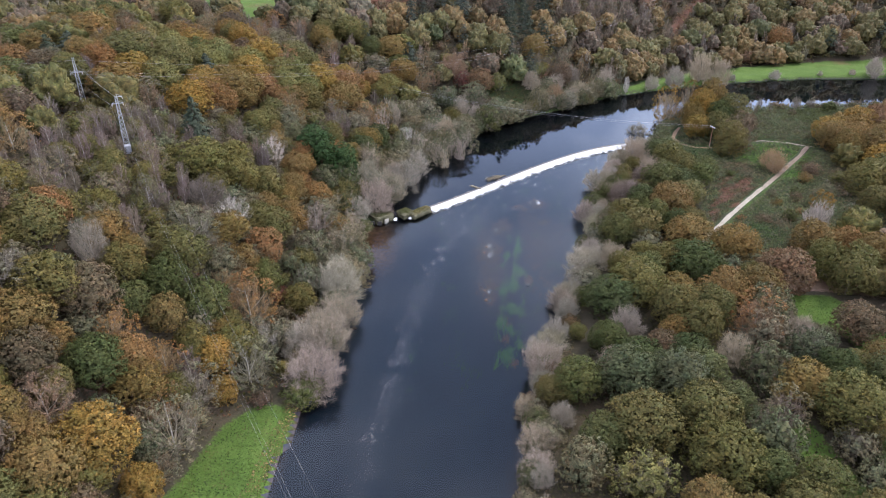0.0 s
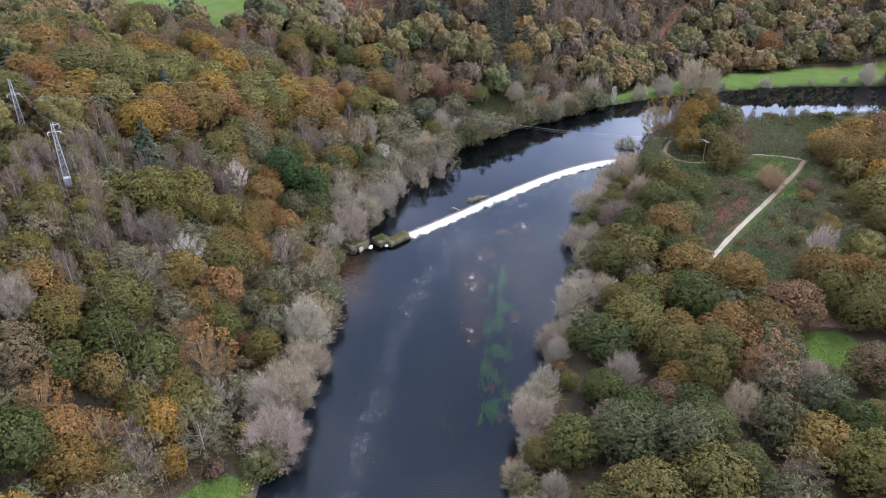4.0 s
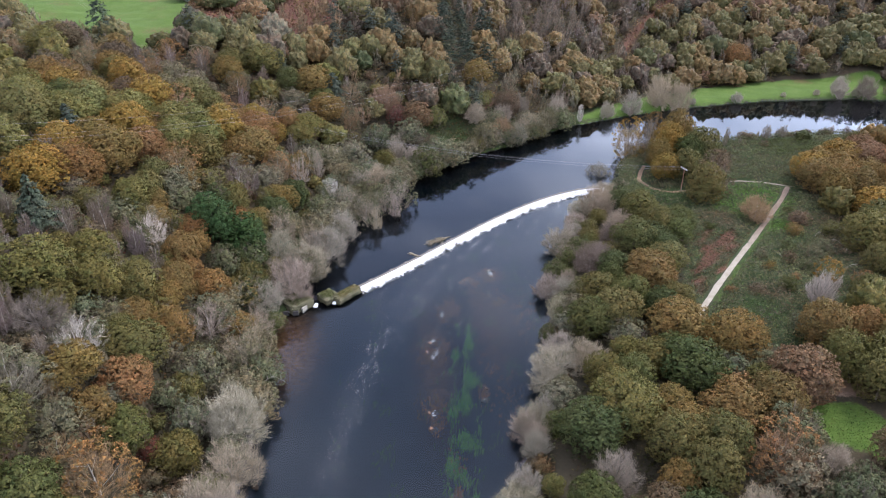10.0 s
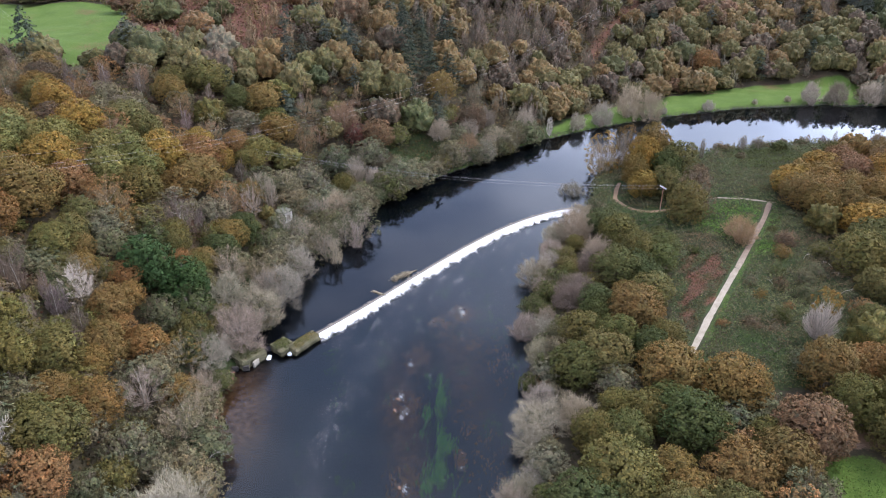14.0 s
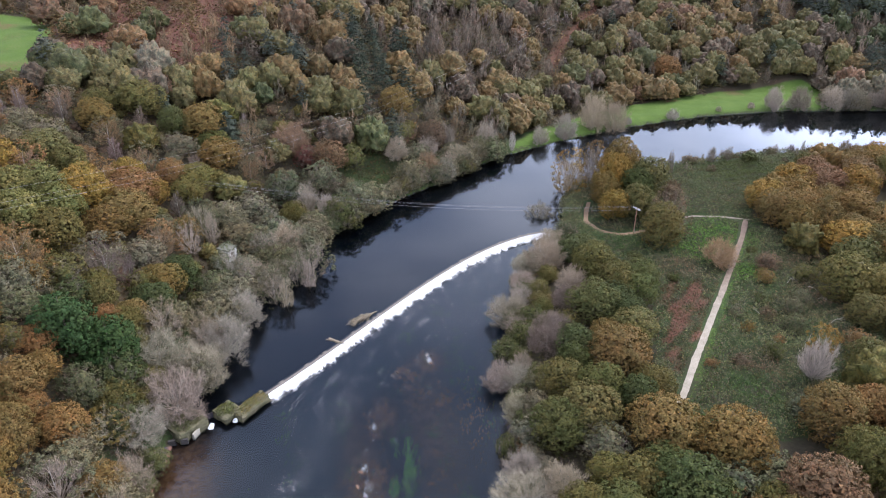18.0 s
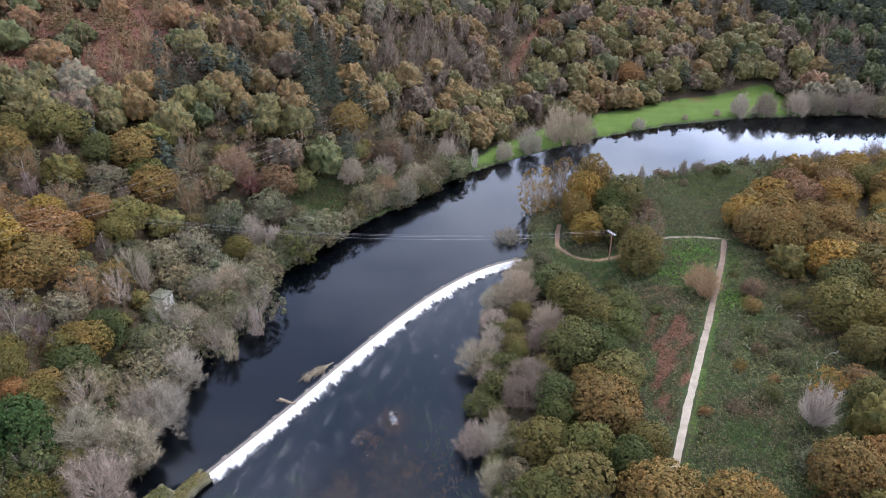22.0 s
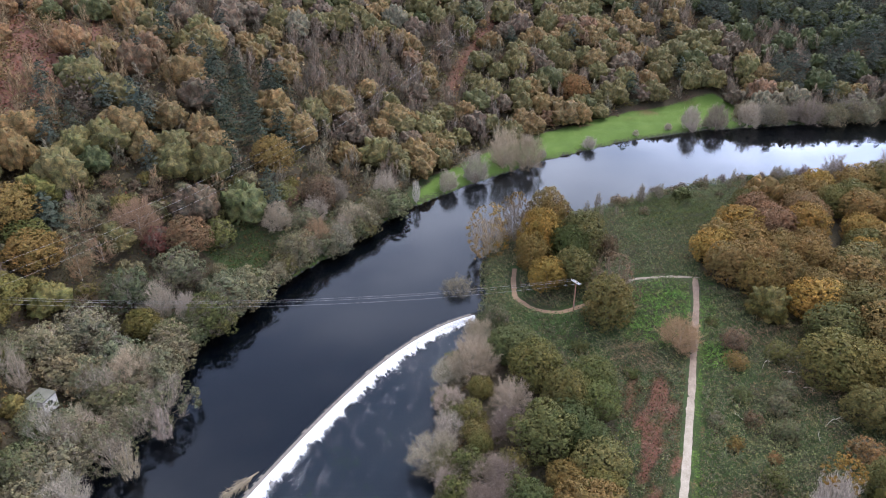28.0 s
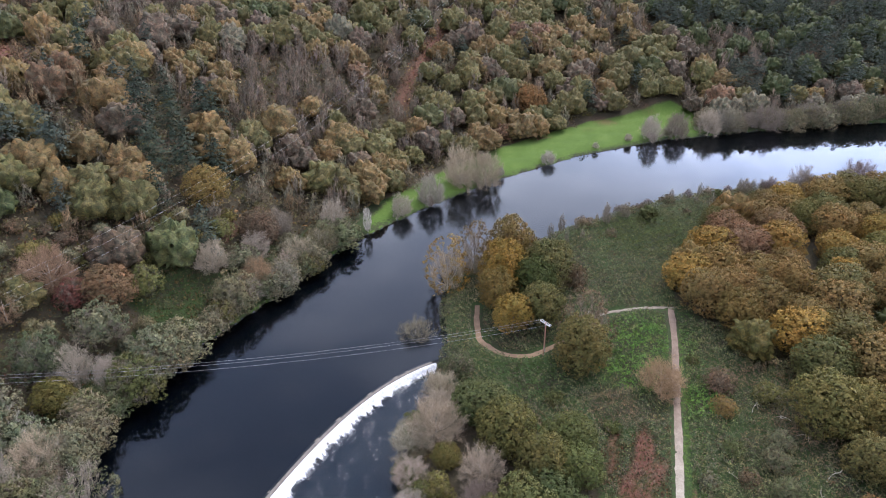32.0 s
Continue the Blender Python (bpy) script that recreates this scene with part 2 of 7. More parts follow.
# ---- the lie of the land ----
L_BANK = np.array([(-42, -3000), (-38, -150), (-37, 40), (-33, 90), (-30, 112), (-26, 135), (-25, 165), (-26, 188), (-19, 212), (-10, 244),
                   (6, 270), (16, 285), (35, 302), (58, 318), (84, 338), (116, 352), (153, 364), (196, 372), (240, 372), (282, 364),
                   (330, 352), (420, 325), (600, 310), (3000, 250)], float)
# for each point of that bank: how far the flat reaches, the slope behind it and its greatest height
L_HILL = np.array([(25, .6, 40), (25, .6, 40), (18, .7, 45), (16, .95, 50), (12, 1.1, 52), (11, 1.25, 54), (9, 1.3, 50), (3, .95, 42), (2, .82, 35),
                   (4, .62, 32), (10, .42, 30), (8, .48, 32), (4, .7, 38), (4, .7, 48), (8, .52, 56), (15, .4, 62), (30, .42, 64), (34, .4, 64),
                   (32, .38, 60), (14, .33, 60), (8, .32, 60), (8, .3, 60), (8, .3, 60), (8, .3, 60)], float)
R_BANK = np.array([(4, -3000), (4, -150), (6, 40), (14, 90), (17, 107), (26, 137), (37, 163), (45, 190), (50, 205), (53, 217), (68, 252),
                   (82, 268), (88, 277), (94, 292), (104, 307), (135, 312), (150, 317), (172, 319), (198, 321), (223, 317), (265, 306),
                   (300, 290), (400, 265), (600, 250), (3000, 190)], float)
RIVER = np.concatenate([L_BANK, R_BANK[::-1]])


def inside(poly, x, y):
    hit = np.zeros(x.shape, bool)
    n = len(poly)
    for i in range(n):
        (x0, y0), (x1, y1) = poly[i], poly[(i + 1) % n]
        if y0 == y1:
            continue
        hit ^= ((y0 > y) != (y1 > y)) & (x < (x1 - x0) * (y - y0) / (y1 - y0) + x0)
    return hit


def line_distance(line, x, y):
    best = np.full(x.shape, 1e9)
    for (x0, y0), (x1, y1) in zip(line[:-1], line[1:]):
        dx, dy = x1 - x0, y1 - y0
        u = np.clip(((x - x0) * dx + (y - y0) * dy) / (dx * dx + dy * dy), 0, 1)
        best = np.minimum(best, np.hypot(x - x0 - u * dx, y - y0 - u * dy))
    return best


def waves(x, y, size, seed=0):
    """Smooth rolling noise of about that size, from -1 to 1."""
    r = np.random.RandomState(seed)
    v = 0
    for k in range(6):
        a, p = r.uniform(0, 6.28), r.uniform(0, 6.28)
        f = 6.28 / size * r.uniform(0.6, 1.7)
        v = v + np.sin((x * math.cos(a) + y * math.sin(a)) * f + p)
    return v / 3.2


def smooth(a, b, v):
    u = np.clip((v - a) / (b - a), 0, 1)
    return u * u * (3 - 2 * u)


def land(x, y):
    """Height of the ground, the distance to the outer bank, that to the inner bank, and which side a place is on."""
    x, y = np.atleast_1d(np.asarray(x, float)), np.atleast_1d(np.asarray(y, float))
    wet = inside(RIVER, x, y)
    dl, dr = line_distance(L_BANK, x, y), line_distance(R_BANK, x, y)
    outer = ~wet & (dl < dr)
    w, acc = 0, np.zeros((3, *x.shape))
    for (bx, by), h in zip(L_BANK[1:-1], L_HILL[1:-1]):
        k = 1 / (np.hypot(x - bx, y - by) + 4) ** 4
        w = w + k
        acc += h[:, None] * k if x.ndim == 1 else h[:, None, None] * k
    flat, slope, top = acc / w
    rise = slope * np.maximum(dl - flat, 0) ** 2 / (np.maximum(dl - flat, 0) + 4)
    hill = top * (1 - np.exp(-(rise / top) - 0.5 * (rise / top) ** 2))
    rough = waves(x, y, 60, 3) * 1.5 * smooth(10, 60, dl) + waves(x, y, 14, 5) * 0.25
    z_out = 0.9 + 1.5 * smooth(0, 5, dl) + hill + rough * smooth(2, 12, dl)
    z_in = 0.7 + 2.2 * smooth(0, 5, dr) + (waves(x, y, 40, 8) * 0.3 + waves(x, y, 11, 9) * 0.12) * smooth(2, 10, dr)
    z_in = z_in + 0.05 * np.maximum(dr - 90, 0)
    up = smooth(206, 222, y + 0.0 * x) * np.where(outer, 1, 0) + np.where(outer, 0, smooth(262, 274, y))
    z_out, z_in = z_out + 1.1 * up, z_in + 0.5 * up
    d = np.minimum(dl, dr)
    bed = np.where(y - crest_y(x) > 0, 1.0, 0.0) - 0.25 - 1.3 * smooth(0, 9, d)
    return np.where(wet, bed, np.where(outer, z_out, z_in)), dl, dr, np.where(wet, 0, np.where(outer, -1, 1))


def crest_y(x):
    """The line of the weir across the river, seen from above."""
    x = np.asarray(x, float)
    s = np.clip(x, -60, 84)
    y = 213.3 + 0.858 * s + 0.0041 * s * s * (s > 0) - 0.0000715 * s ** 3 * (s > 0)
    return np.where(s < -4.8, 209.18 + 0.36 * (s + 4.8), y)


def height(x, y):
    return float(land([x], [y])[0][0])


# ---- building helpers ----
def mesh_of(name, verts, faces, mat, smooth_faces=False):
    me = bpy.data.meshes.new(name)
    me.from_pydata([tuple(map(float, v)) for v in verts], [], [tuple(map(int, f)) for f in faces])
    me.materials.append(mat)
    if smooth_faces:
        me.polygons.foreach_set("use_smooth", [True] * len(me.polygons))
    me.update()
    return me


def mesh_tris(name, verts, mat, tri=None, normals=None):
    """A mesh straight from arrays; without tri, each three corners in turn make a triangle."""
    verts = np.asarray(verts, np.float32)
    tri = np.arange(len(verts), dtype=np.int32).reshape(-1, 3) if tri is None else np.asarray(tri, np.int32)
    me = bpy.data.meshes.new(name)
    me.vertices.add(len(verts))
    me.vertices.foreach_set("co", verts.ravel())
    me.loops.add(tri.size)
    me.loops.foreach_set("vertex_index", tri.ravel())
    me.polygons.add(len(tri))
    me.polygons.foreach_set("loop_start", np.arange(0, tri.size, 3, dtype=np.int32))
    me.materials.append(mat)
    if normals is not None:
        a = me.attributes.new("custom_normal", "FLOAT_VECTOR", "POINT")
        a.data.foreach_set("vector", np.asarray(normals, np.float32).ravel())
    me.update(calc_edges=True)
    return me


def part(name, bm, mat, parent=None, label=""):
    """Link a bmesh as one mesh object, under a thing or a part."""
    me = bpy.data.meshes.new(name)
    bm.to_mesh(me)
    bm.free()
    me.materials.append(mat)
    ob = new(name, me)
    ob.parent = parent
    return tagged(ob, label) if label else ob


def add_tube(bm, a, b, ra, rb, sides=6):
    a, b = Vector(a), Vector(b)
    q = (b - a).to_track_quat("Z", "Y").to_matrix()
    rings = []
    for p, r in ((a, ra), (b, rb)):
        rings.append([bm.verts.new(p + q @ Vector((r * math.cos(k * 6.2832 / sides), r * math.sin(k * 6.2832 / sides), 0))) for k in range(sides)])
    for k in range(sides):
        bm.faces.new((rings[0][k], rings[0][(k + 1) % sides], rings[1][(k + 1) % sides], rings[1][k]))
    bm.faces.new(rings[0][::-1])
    bm.faces.new(rings[1])


def add_box(bm, centre, size, turn=0.0, bevel=0.0):
    made = bmesh.ops.create_cube(bm, size=1, matrix=pose(*centre, 0, 0, turn) @ Matrix.Diagonal((*size, 1)))
    if bevel:
        edges = list({e for v in made["verts"] for e in v.link_edges})
        bmesh.ops.bevel(bm, geom=edges, offset=bevel, segments=2, affect="EDGES", profile=0.6)


def tube_mesh(points, radii, sides):
    """Vertices and triangles of one tapered tube through the points."""
    points = np.asarray(points, float)
    n = len(points)
    ang = np.arange(sides) * 2 * math.pi / sides
    v = []
    for i in range(n):
        d = points[min(i + 1, n - 1)] - points[max(i - 1, 0)]
        d = d / (np.linalg.norm(d) + 1e-9)
        a = np.cross(d, (0.3, 0.9, 0.2))
        a /= np.linalg.norm(a) + 1e-9
        b = np.cross(d, a)
        v.append(points[i] + radii[i] * (np.cos(ang)[:, None] * a + np.sin(ang)[:, None] * b))
    v = np.concatenate(v)
    f = []
    for i in range(n - 1):
        for k in range(sides):
            p, q = i * sides + k, i * sides + (k + 1) % sides
            f += [(p, q, q + sides), (p, q + sides, p + sides)]
    return v, np.array(f)


def joined(pieces):
    vs, fs, n = [], [], 0
    for v, f in pieces:
        vs.append(v)
        fs.append(f + n)
        n += len(v)
    return np.concatenate(vs), np.concatenate(fs)


def unit(v):
    return v / (np.linalg.norm(v, axis=-1, keepdims=True) + 1e-9)


def leaf_corners(rng, centres, normals, size, stretch=1.0, droop=0.0):
    """One small three-cornered clump of leaves at each centre, facing about along its normal."""
    n = len(centres)
    a = unit(np.cross(normals, rng.normal(size=(n, 3))))
    b = np.cross(unit(normals), a)
    turn = rng.uniform(0, 6.28, n)
    out = np.empty((n, 3, 3))
    for k in range(3):
        ang = turn + k * 2.094 + rng.uniform(-0.45, 0.45, n)
        r = size * rng.uniform(0.7, 1.3, n)
        out[:, k] = centres + (np.cos(ang) * r)[:, None] * a + (np.sin(ang) * r * stretch)[:, None] * b
    if droop:
        out[:, 0, 2] -= droop * size
    return out.reshape(-1, 3)


def turned_out(corners, outward, soft=0.75):
    """Clumps wound to face outwards, and the rounded normals of the mass that they cover."""
    t = corners.reshape(-1, 3, 3)
    g = unit(np.cross(t[:, 1] - t[:, 0], t[:, 2] - t[:, 0]))
    back = (g * outward).sum(1) < 0
    t[back] = t[back][:, ::-1]
    g[back] *= -1
    n = unit(outward * soft + g * (1.1 - soft))
    return t.reshape(-1, 3), np.repeat(n, 3, 0)


# ---- ground, water, weir ----
PATH_A, PATH_B = np.array((62.0, 164.0)), np.array((147.0, 262.5))
CLEARING = np.array([(80, 266), (84, 250), (92, 240), (97, 229), (90, 213), (79, 194), (73, 182), (82, 173), (100, 172), (124, 182),
                     (146, 198), (158, 218), (154, 238), (151, 256), (152, 268), (164, 280), (184, 290), (215, 298), (262, 296), (300, 285),
                     (265, 306), (223, 317), (198, 321), (172, 319), (150, 317), (135, 312), (104, 307), (94, 292), (88, 277)], float)
MEADOW_FAR = np.array([(92, 345), (112, 352), (153, 366), (196, 374), (240, 375), (264, 370), (275, 392), (272, 403), (226, 404), (174, 393), (140, 379), (108, 362)], float)
MEADOW_NEAR = np.array([(-60, 40), (-50, 84), (-44, 104), (-39, 110), (-31, 110), (-33, 84), (-37, 40)], float)
MEADOW_HILL = np.array([(-92, 336), (-80, 339), (-76, 352), (-84, 392), (-100, 440), (-220, 450), (-220, 360), (-138, 360), (-112, 346)], float)
GREEN_PATCH = np.array([(89, 141), (91, 152), (101, 151), (104, 145), (98, 139), (108, 133), (106, 126), (97, 128), (95, 138)], float)
GREEN_STRIP = np.array([(67, 84), (69, 104), (74, 104), (76, 88), (73, 80)], float)
RED_PATCH = np.array([(84, 193), (87, 204), (91, 214), (95, 223), (101, 233), (111, 232), (118, 228), (105, 213.5), (94, 200.5)], float)
RED_CORRIDOR = np.array([(130, 420), (142, 438), (184, 488), (202, 512), (210, 506), (190, 480), (148, 432), (137, 416)], float)
BRACKEN_HILL = np.array([(-82, 372), (-52, 360), (-28, 364), (-4, 402), (8, 442), (-20, 500), (-60, 500), (-95, 440)], float)
MAUVE_A = np.array([(68, 402), (90, 388), (118, 404), (126, 452), (95, 456), (68, 440)], float)
MAUVE_B = np.array([(294, 408), (330, 400), (356, 428), (315, 442)], float)
BRAMBLE_L = np.array([(18, 319), (31, 327), (42, 325), (42, 311), (33, 305), (24, 310)], float)
ROAD_EAST = np.array([(93, 158), (107, 155.5), (125, 152), (170, 150), (240, 160)], float)


def steps(*spans):
    out = []
    for a, b, n in spans:
        out += list(np.linspace(a, b, n, endpoint=False))
    return np.array(out + [spans[-1][1]])


def soft_region(poly, x, y, edge=3.0):
    d = line_distance(np.concatenate([poly, poly[:1]]), x, y)
    return np.where(inside(poly, x, y), 0.5 + np.minimum(d / edge, 1) * 0.5, 0.5 - np.minimum(d / edge, 1) * 0.5)


def build_ground():
    gx = steps((-3000, -320, 9), (-320, -64, 52), (-64, 310, 208), (310, 480, 34), (480, 3000, 9))
    gy = steps((-3000, -20, 10), (-20, 70, 22), (70, 400, 184), (400, 640, 48), (640, 3000, 9))
    X, Y = np.meshgrid(gx, gy)
    x, y = X.ravel(), Y.ravel()
    z, dl, dr, side = land(x, y)
    w, h = len(gx), len(gy)
    i = (np.arange(h - 1)[:, None] * w + np.arange(w - 1)).ravel()
    tri = np.concatenate([np.stack([i, i + 1, i + w + 1], 1), np.stack([i, i + w + 1, i + w], 1)])
    me = mesh_tris("ground", np.stack([x, y, z], 1), GROUND, tri)
    me.materials.append(BED)
    wet = (side == 0)
    me.polygons.foreach_set("material_index", (wet[tri].sum(1) >= 2).astype(np.int32))
    me.polygons.foreach_set("use_smooth", np.ones(len(tri), bool))
    t = np.clip(((x - PATH_A[0]) * 85 + (y - PATH_A[1]) * 98.5) / (85 ** 2 + 98.5 ** 2), 0, 1)
    verge = ((x - PATH_A[0]) * 98.5 - (y - PATH_A[1]) * 85) / math.hypot(85, 98.5)
    masks = {
        "meadow": np.maximum.reduce([soft_region(MEADOW_FAR, x, y, 4), soft_region(MEADOW_NEAR, x, y, 3), soft_region(MEADOW_HILL, x, y, 6),
                                     soft_region(GREEN_PATCH, x, y), soft_region(GREEN_STRIP, x, y),
                                     np.where((verge > 0.8) & (verge < 2.9 + 0.9 * waves(x, y, 9, 44)) & (t > 0) & (t < 0.93), 0.42, 0),
                                     np.where(side == -1, smooth(3, 0.5, dl) * 0.5 * smooth(205, 230, y), 0)]),
        "scrub": np.maximum(np.maximum(soft_region(CLEARING, x, y, 5), soft_region(BRAMBLE_L, x, y, 3)), np.where((side == -1) & (dl < 14) & (y > 190), 0.62, 0)),
        "bracken": np.maximum.reduce([soft_region(RED_PATCH, x, y, 6) * 0.62 + 0.3 * waves(x, y, 6, 61) - 0.08, soft_region(BRACKEN_HILL, x, y, 12) * 0.7 + 0.12 * waves(x, y, 12, 62), soft_region(RED_CORRIDOR, x, y, 8) * 0.72,
                                      np.where((side == -1) & (dl > 20), 0.28 + 0.14 * waves(x, y, 30, 21), 0)]),
        "shoal": np.where(wet, np.maximum.reduce([1.3 * np.exp(-(((x + 20.5) / 5.5) ** 2 + ((y - 186) / 15) ** 2)), 0.5 * np.exp(-(((x - 14) / 4) ** 2 + ((y - 178) / 22) ** 2)),
                                                  0.35 * np.exp(-(((x - 30) / 6) ** 2 + ((y - 195) / 20) ** 2)), 0.5 * np.exp(-(((x - 33) / 4) ** 2 + ((y - 217) / 4) ** 2)), 0.5 * np.exp(-(((x - 20) / 3) ** 2 + ((y - 200) / 6) ** 2)), 0.2 * smooth(2.5, 0.5, np.minimum(dl, dr))]), 0),
        "earth": np.maximum(np.clip(1.0 - line_distance(ROAD_EAST, x, y) / 6, 0, 0.8), 0),
    }
    for name, v in masks.items():
        a = me.attributes.new(name, "FLOAT", "POINT")
        a.data.foreach_set("value", np.asarray(v, np.float32))
    return tagged(new("ground", me), "leaf-littered valley ground with meadow, scrub and bracken", "ground", kind="structure")


def ribbon(name, line, width, mat, label, category, lift=0.05, wobble=0.25):
    """A track laid on the ground along a line."""
    line = np.asarray(line, float)
    s = np.concatenate([[0], np.cumsum(np.hypot(*np.diff(line, axis=0).T))])
    u = np.linspace(0, s[-1], int(s[-1] / 1.2) + 2)
    p = np.stack([np.interp(u, s, line[:, 0]), np.interp(u, s, line[:, 1])], 1)
    for _ in range(3):
        p[1:-1] = (p[:-2] + 2 * p[1:-1] + p[2:]) / 4
    d = unit(np.gradient(p, axis=0))
    n = np.stack([d[:, 1], -d[:, 0]], 1)
    r = np.random.RandomState(len(line))
    cols = []
    for k in np.linspace(-1, 1, 7):
        edge = wobble * r.uniform(-1, 1, len(p)) * (abs(k) == 1)
        q = p + n * (k * width / 2 + np.sign(k) * edge)[:, None]
        z = land(q[:, 0], q[:, 1])[0] + lift - (0.08 if abs(k) == 1 else 0) - 0.03 * (0.3 < abs(k) < 0.7)
        cols.append(np.column_stack([q, z]))
    v = np.stack(cols, 1).reshape(-1, 3)
    i = (np.arange(len(p) - 1)[:, None] * 7 + np.arange(6)).ravel()
    tri = np.concatenate([np.stack([i, i + 7, i + 8], 1), np.stack([i, i + 8, i + 1], 1)])
    return tagged(new(name, mesh_tris(name, v, mat, tri)), label, category, kind="structure")


def build_water():
    xs = np.linspace(-60, 130, 96)
    cy = crest_y(xs)
    v, f = [], []
    rows = [cy + 0.3, cy - 12, np.full(96, 150.0), np.full(96, 60.0), np.full(96, -3000.0)]
    for row in rows:
        v += [(a, min(b, c + 0.3), 0.0) for a, b, c in zip(xs, row, cy)]
    for r in range(len(rows) - 1):
        for k in range(95):
            f.append((r * 96 + k, (r + 1) * 96 + k, (r + 1) * 96 + k + 1, r * 96 + k + 1))
    low = new("water_below_weir", mesh_of("water_below_weir", v, f, WATER_LOW))
    tagged(low, "dark clear river water rippling below the weir", "river", kind="structure")
    xs = np.concatenate([np.linspace(-60, 88, 90), np.linspace(95, 3000, 40)])
    cy = crest_y(xs)
    v, f = [], []
    for row in (cy + 0.2, np.full(130, 290.0), np.full(130, 420.0)):
        v += [(a, max(b, c + 0.2), 1.66) for a, b, c in zip(xs, row, cy)]
    for r in range(2):
        for k in range(129):
            f.append((r * 130 + k, r * 130 + k + 1, (r + 1) * 130 + k + 1, (r + 1) * 130 + k))
    high = new("water_above_weir", mesh_of("water_above_weir", v, f, WATER_HIGH))
    tagged(high, "still dark mill pond water mirroring trees and sky", "river", kind="structure")


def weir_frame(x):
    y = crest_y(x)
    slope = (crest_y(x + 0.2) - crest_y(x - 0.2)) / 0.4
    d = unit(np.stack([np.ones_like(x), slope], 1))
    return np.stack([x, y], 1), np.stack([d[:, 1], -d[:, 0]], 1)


def build_weir():
    rng = np.random.RandomState(11)
    root = new("weir")
    root.location = (40, float(crest_y(40)), 0)
    off = np.array((40, float(crest_y(40)), 0))
    xs = np.linspace(-4.6, 83.5, 700)
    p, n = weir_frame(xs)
    prof = [(-0.9, 0.6), (-0.8, 1.50), (-0.4, 1.60), (0.25, 1.58), (0.75, 1.05), (1.5, 0.0), (1.9, -0.7)]
    v = [(*(p[i] + n[i] * a), b) for i in range(0, len(xs), 7) for a, b in prof]
    m, k = len(prof), len(range(0, len(xs), 7))
    f = [(i * m + j, i * m + j + 1, (i + 1) * m + j + 1, (i + 1) * m + j) for i in range(k - 1) for j in range(m - 1)]
    sill = new("sill", mesh_of("sill", np.array(v) - off, f, STONE))
    sill.parent = root
    # the sheet of white water that breaks over the crest, ragged at its foot
    q = np.linspace(0, 1, 13)
    foot = 2.1 + 0.4 * np.sin(xs * 0.21) + 0.25 * np.sin(xs * 0.9 + 1) + np.convolve(rng.exponential(0.5, len(xs)) * (0.4 + rng.uniform(0, 1, len(xs))), [0.15, 0.7, 0.15], 'same') + 0.25 * np.sin(xs * 2.3 + 2 * np.sin(xs * 0.7))
    foot *= 0.33 + 0.09 * np.exp(-((xs - 45) / 22) ** 2)
    v = []
    for i in range(len(xs)):
        r = q * foot[i] + 0.6
        z = np.interp(r, [0.2, 0.6, 0.9, 1.5, 2.1, 8], [1.70, 1.52, 1.30, 0.46, 0.12, 0.03])
        z = z + rng.uniform(0, 0.16, 13) * np.interp(q, [0, 0.15, 0.6, 1], [0.1, 0.6, 1, 0.2])
        lat = rng.uniform(-0.09, 0.09, 13)
        for a, b, c in zip(r, z, lat):
            v.append((p[i][0] + n[i][0] * a + c, p[i][1] + n[i][1] * a + c, b))
    f = [(i * 13 + j, i * 13 + j + 1, (i + 1) * 13 + j + 1, (i + 1) * 13 + j) for i in range(len(xs) - 1) for j in range(12)]
    foam = new("falling_water", mesh_of("falling_water", np.array(v) - off, f, FOAM))
    foam.parent = root
    tagged(foam, "white broken water falling over the crest")
    # strands of broken water that run out from the foot of the fall
    m = 9000
    sx = rng.uniform(-4.4, 83.3, m)
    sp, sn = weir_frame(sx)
    start = 0.55 + np.interp(sx, xs, foot) * rng.uniform(0.45, 1.0, m)
    tooth = np.maximum(0.12, 0.55 + 0.45 * waves(sx, sx * 0.2, 1.3, 47) + 0.35 * waves(sx, sx * 0.2, 5, 50))
    run = (0.25 + np.minimum(rng.exponential(0.55, m), 1.5)) * tooth * (1 + 0.6 * np.exp(-((sx - 40) / 25) ** 2))
    flow = unit(np.column_stack([sn + np.array((-0.25, -0.2)), np.zeros(m)]) + rng.normal(size=(m, 3)) * (0.12, 0.12, 0))
    half = np.stack([-flow[:, 1], flow[:, 0], 0 * start], 1) * rng.uniform(0.03, 0.12, m)[:, None]
    at = np.column_stack([sp + sn * start[:, None], np.interp(start, [0.6, 1.2, 1.9, 2.6], [1.25, 0.55, 0.22, 0.12])])
    tips = at + flow * run[:, None]
    tips[:, 2] = 0.05
    v = np.stack([at - half, at + half, tips], 1).reshape(-1, 3) - off
    ob = new("foam_fringe", mesh_tris("foam_fringe", v, FOAM))
    ob.parent = root
    tagged(ob, "frayed white strands at the foot of the fall", kind="stuff")
    # capping stones along the crest
    bm = None
    cap = None
    for k, x in enumerate(np.arange(-4.0, 83, 1.45)):
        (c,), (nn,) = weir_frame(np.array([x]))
        if cap is None:
            bm = bmesh.new()
            add_box(bm, (0, 0, 0), (1.25, 0.6, 0.24), 0, 0.05)
            first = part("capping_stone", bm, STONE, root)
            cap, ob = first.data, first
        else:
            ob = new("capping_stone", cap)
            ob.parent = root
        ob.location = (c[0] - nn[0] * 0.25 - off[0], c[1] - nn[1] * 0.25 - off[1], 1.52 + rng.uniform(-0.08, 0.05))
        ob.rotation_euler = (rng.uniform(-.04, .04), rng.uniform(-.04, .04), math.atan2(nn[0], -nn[1]) + rng.uniform(-.05, .05))
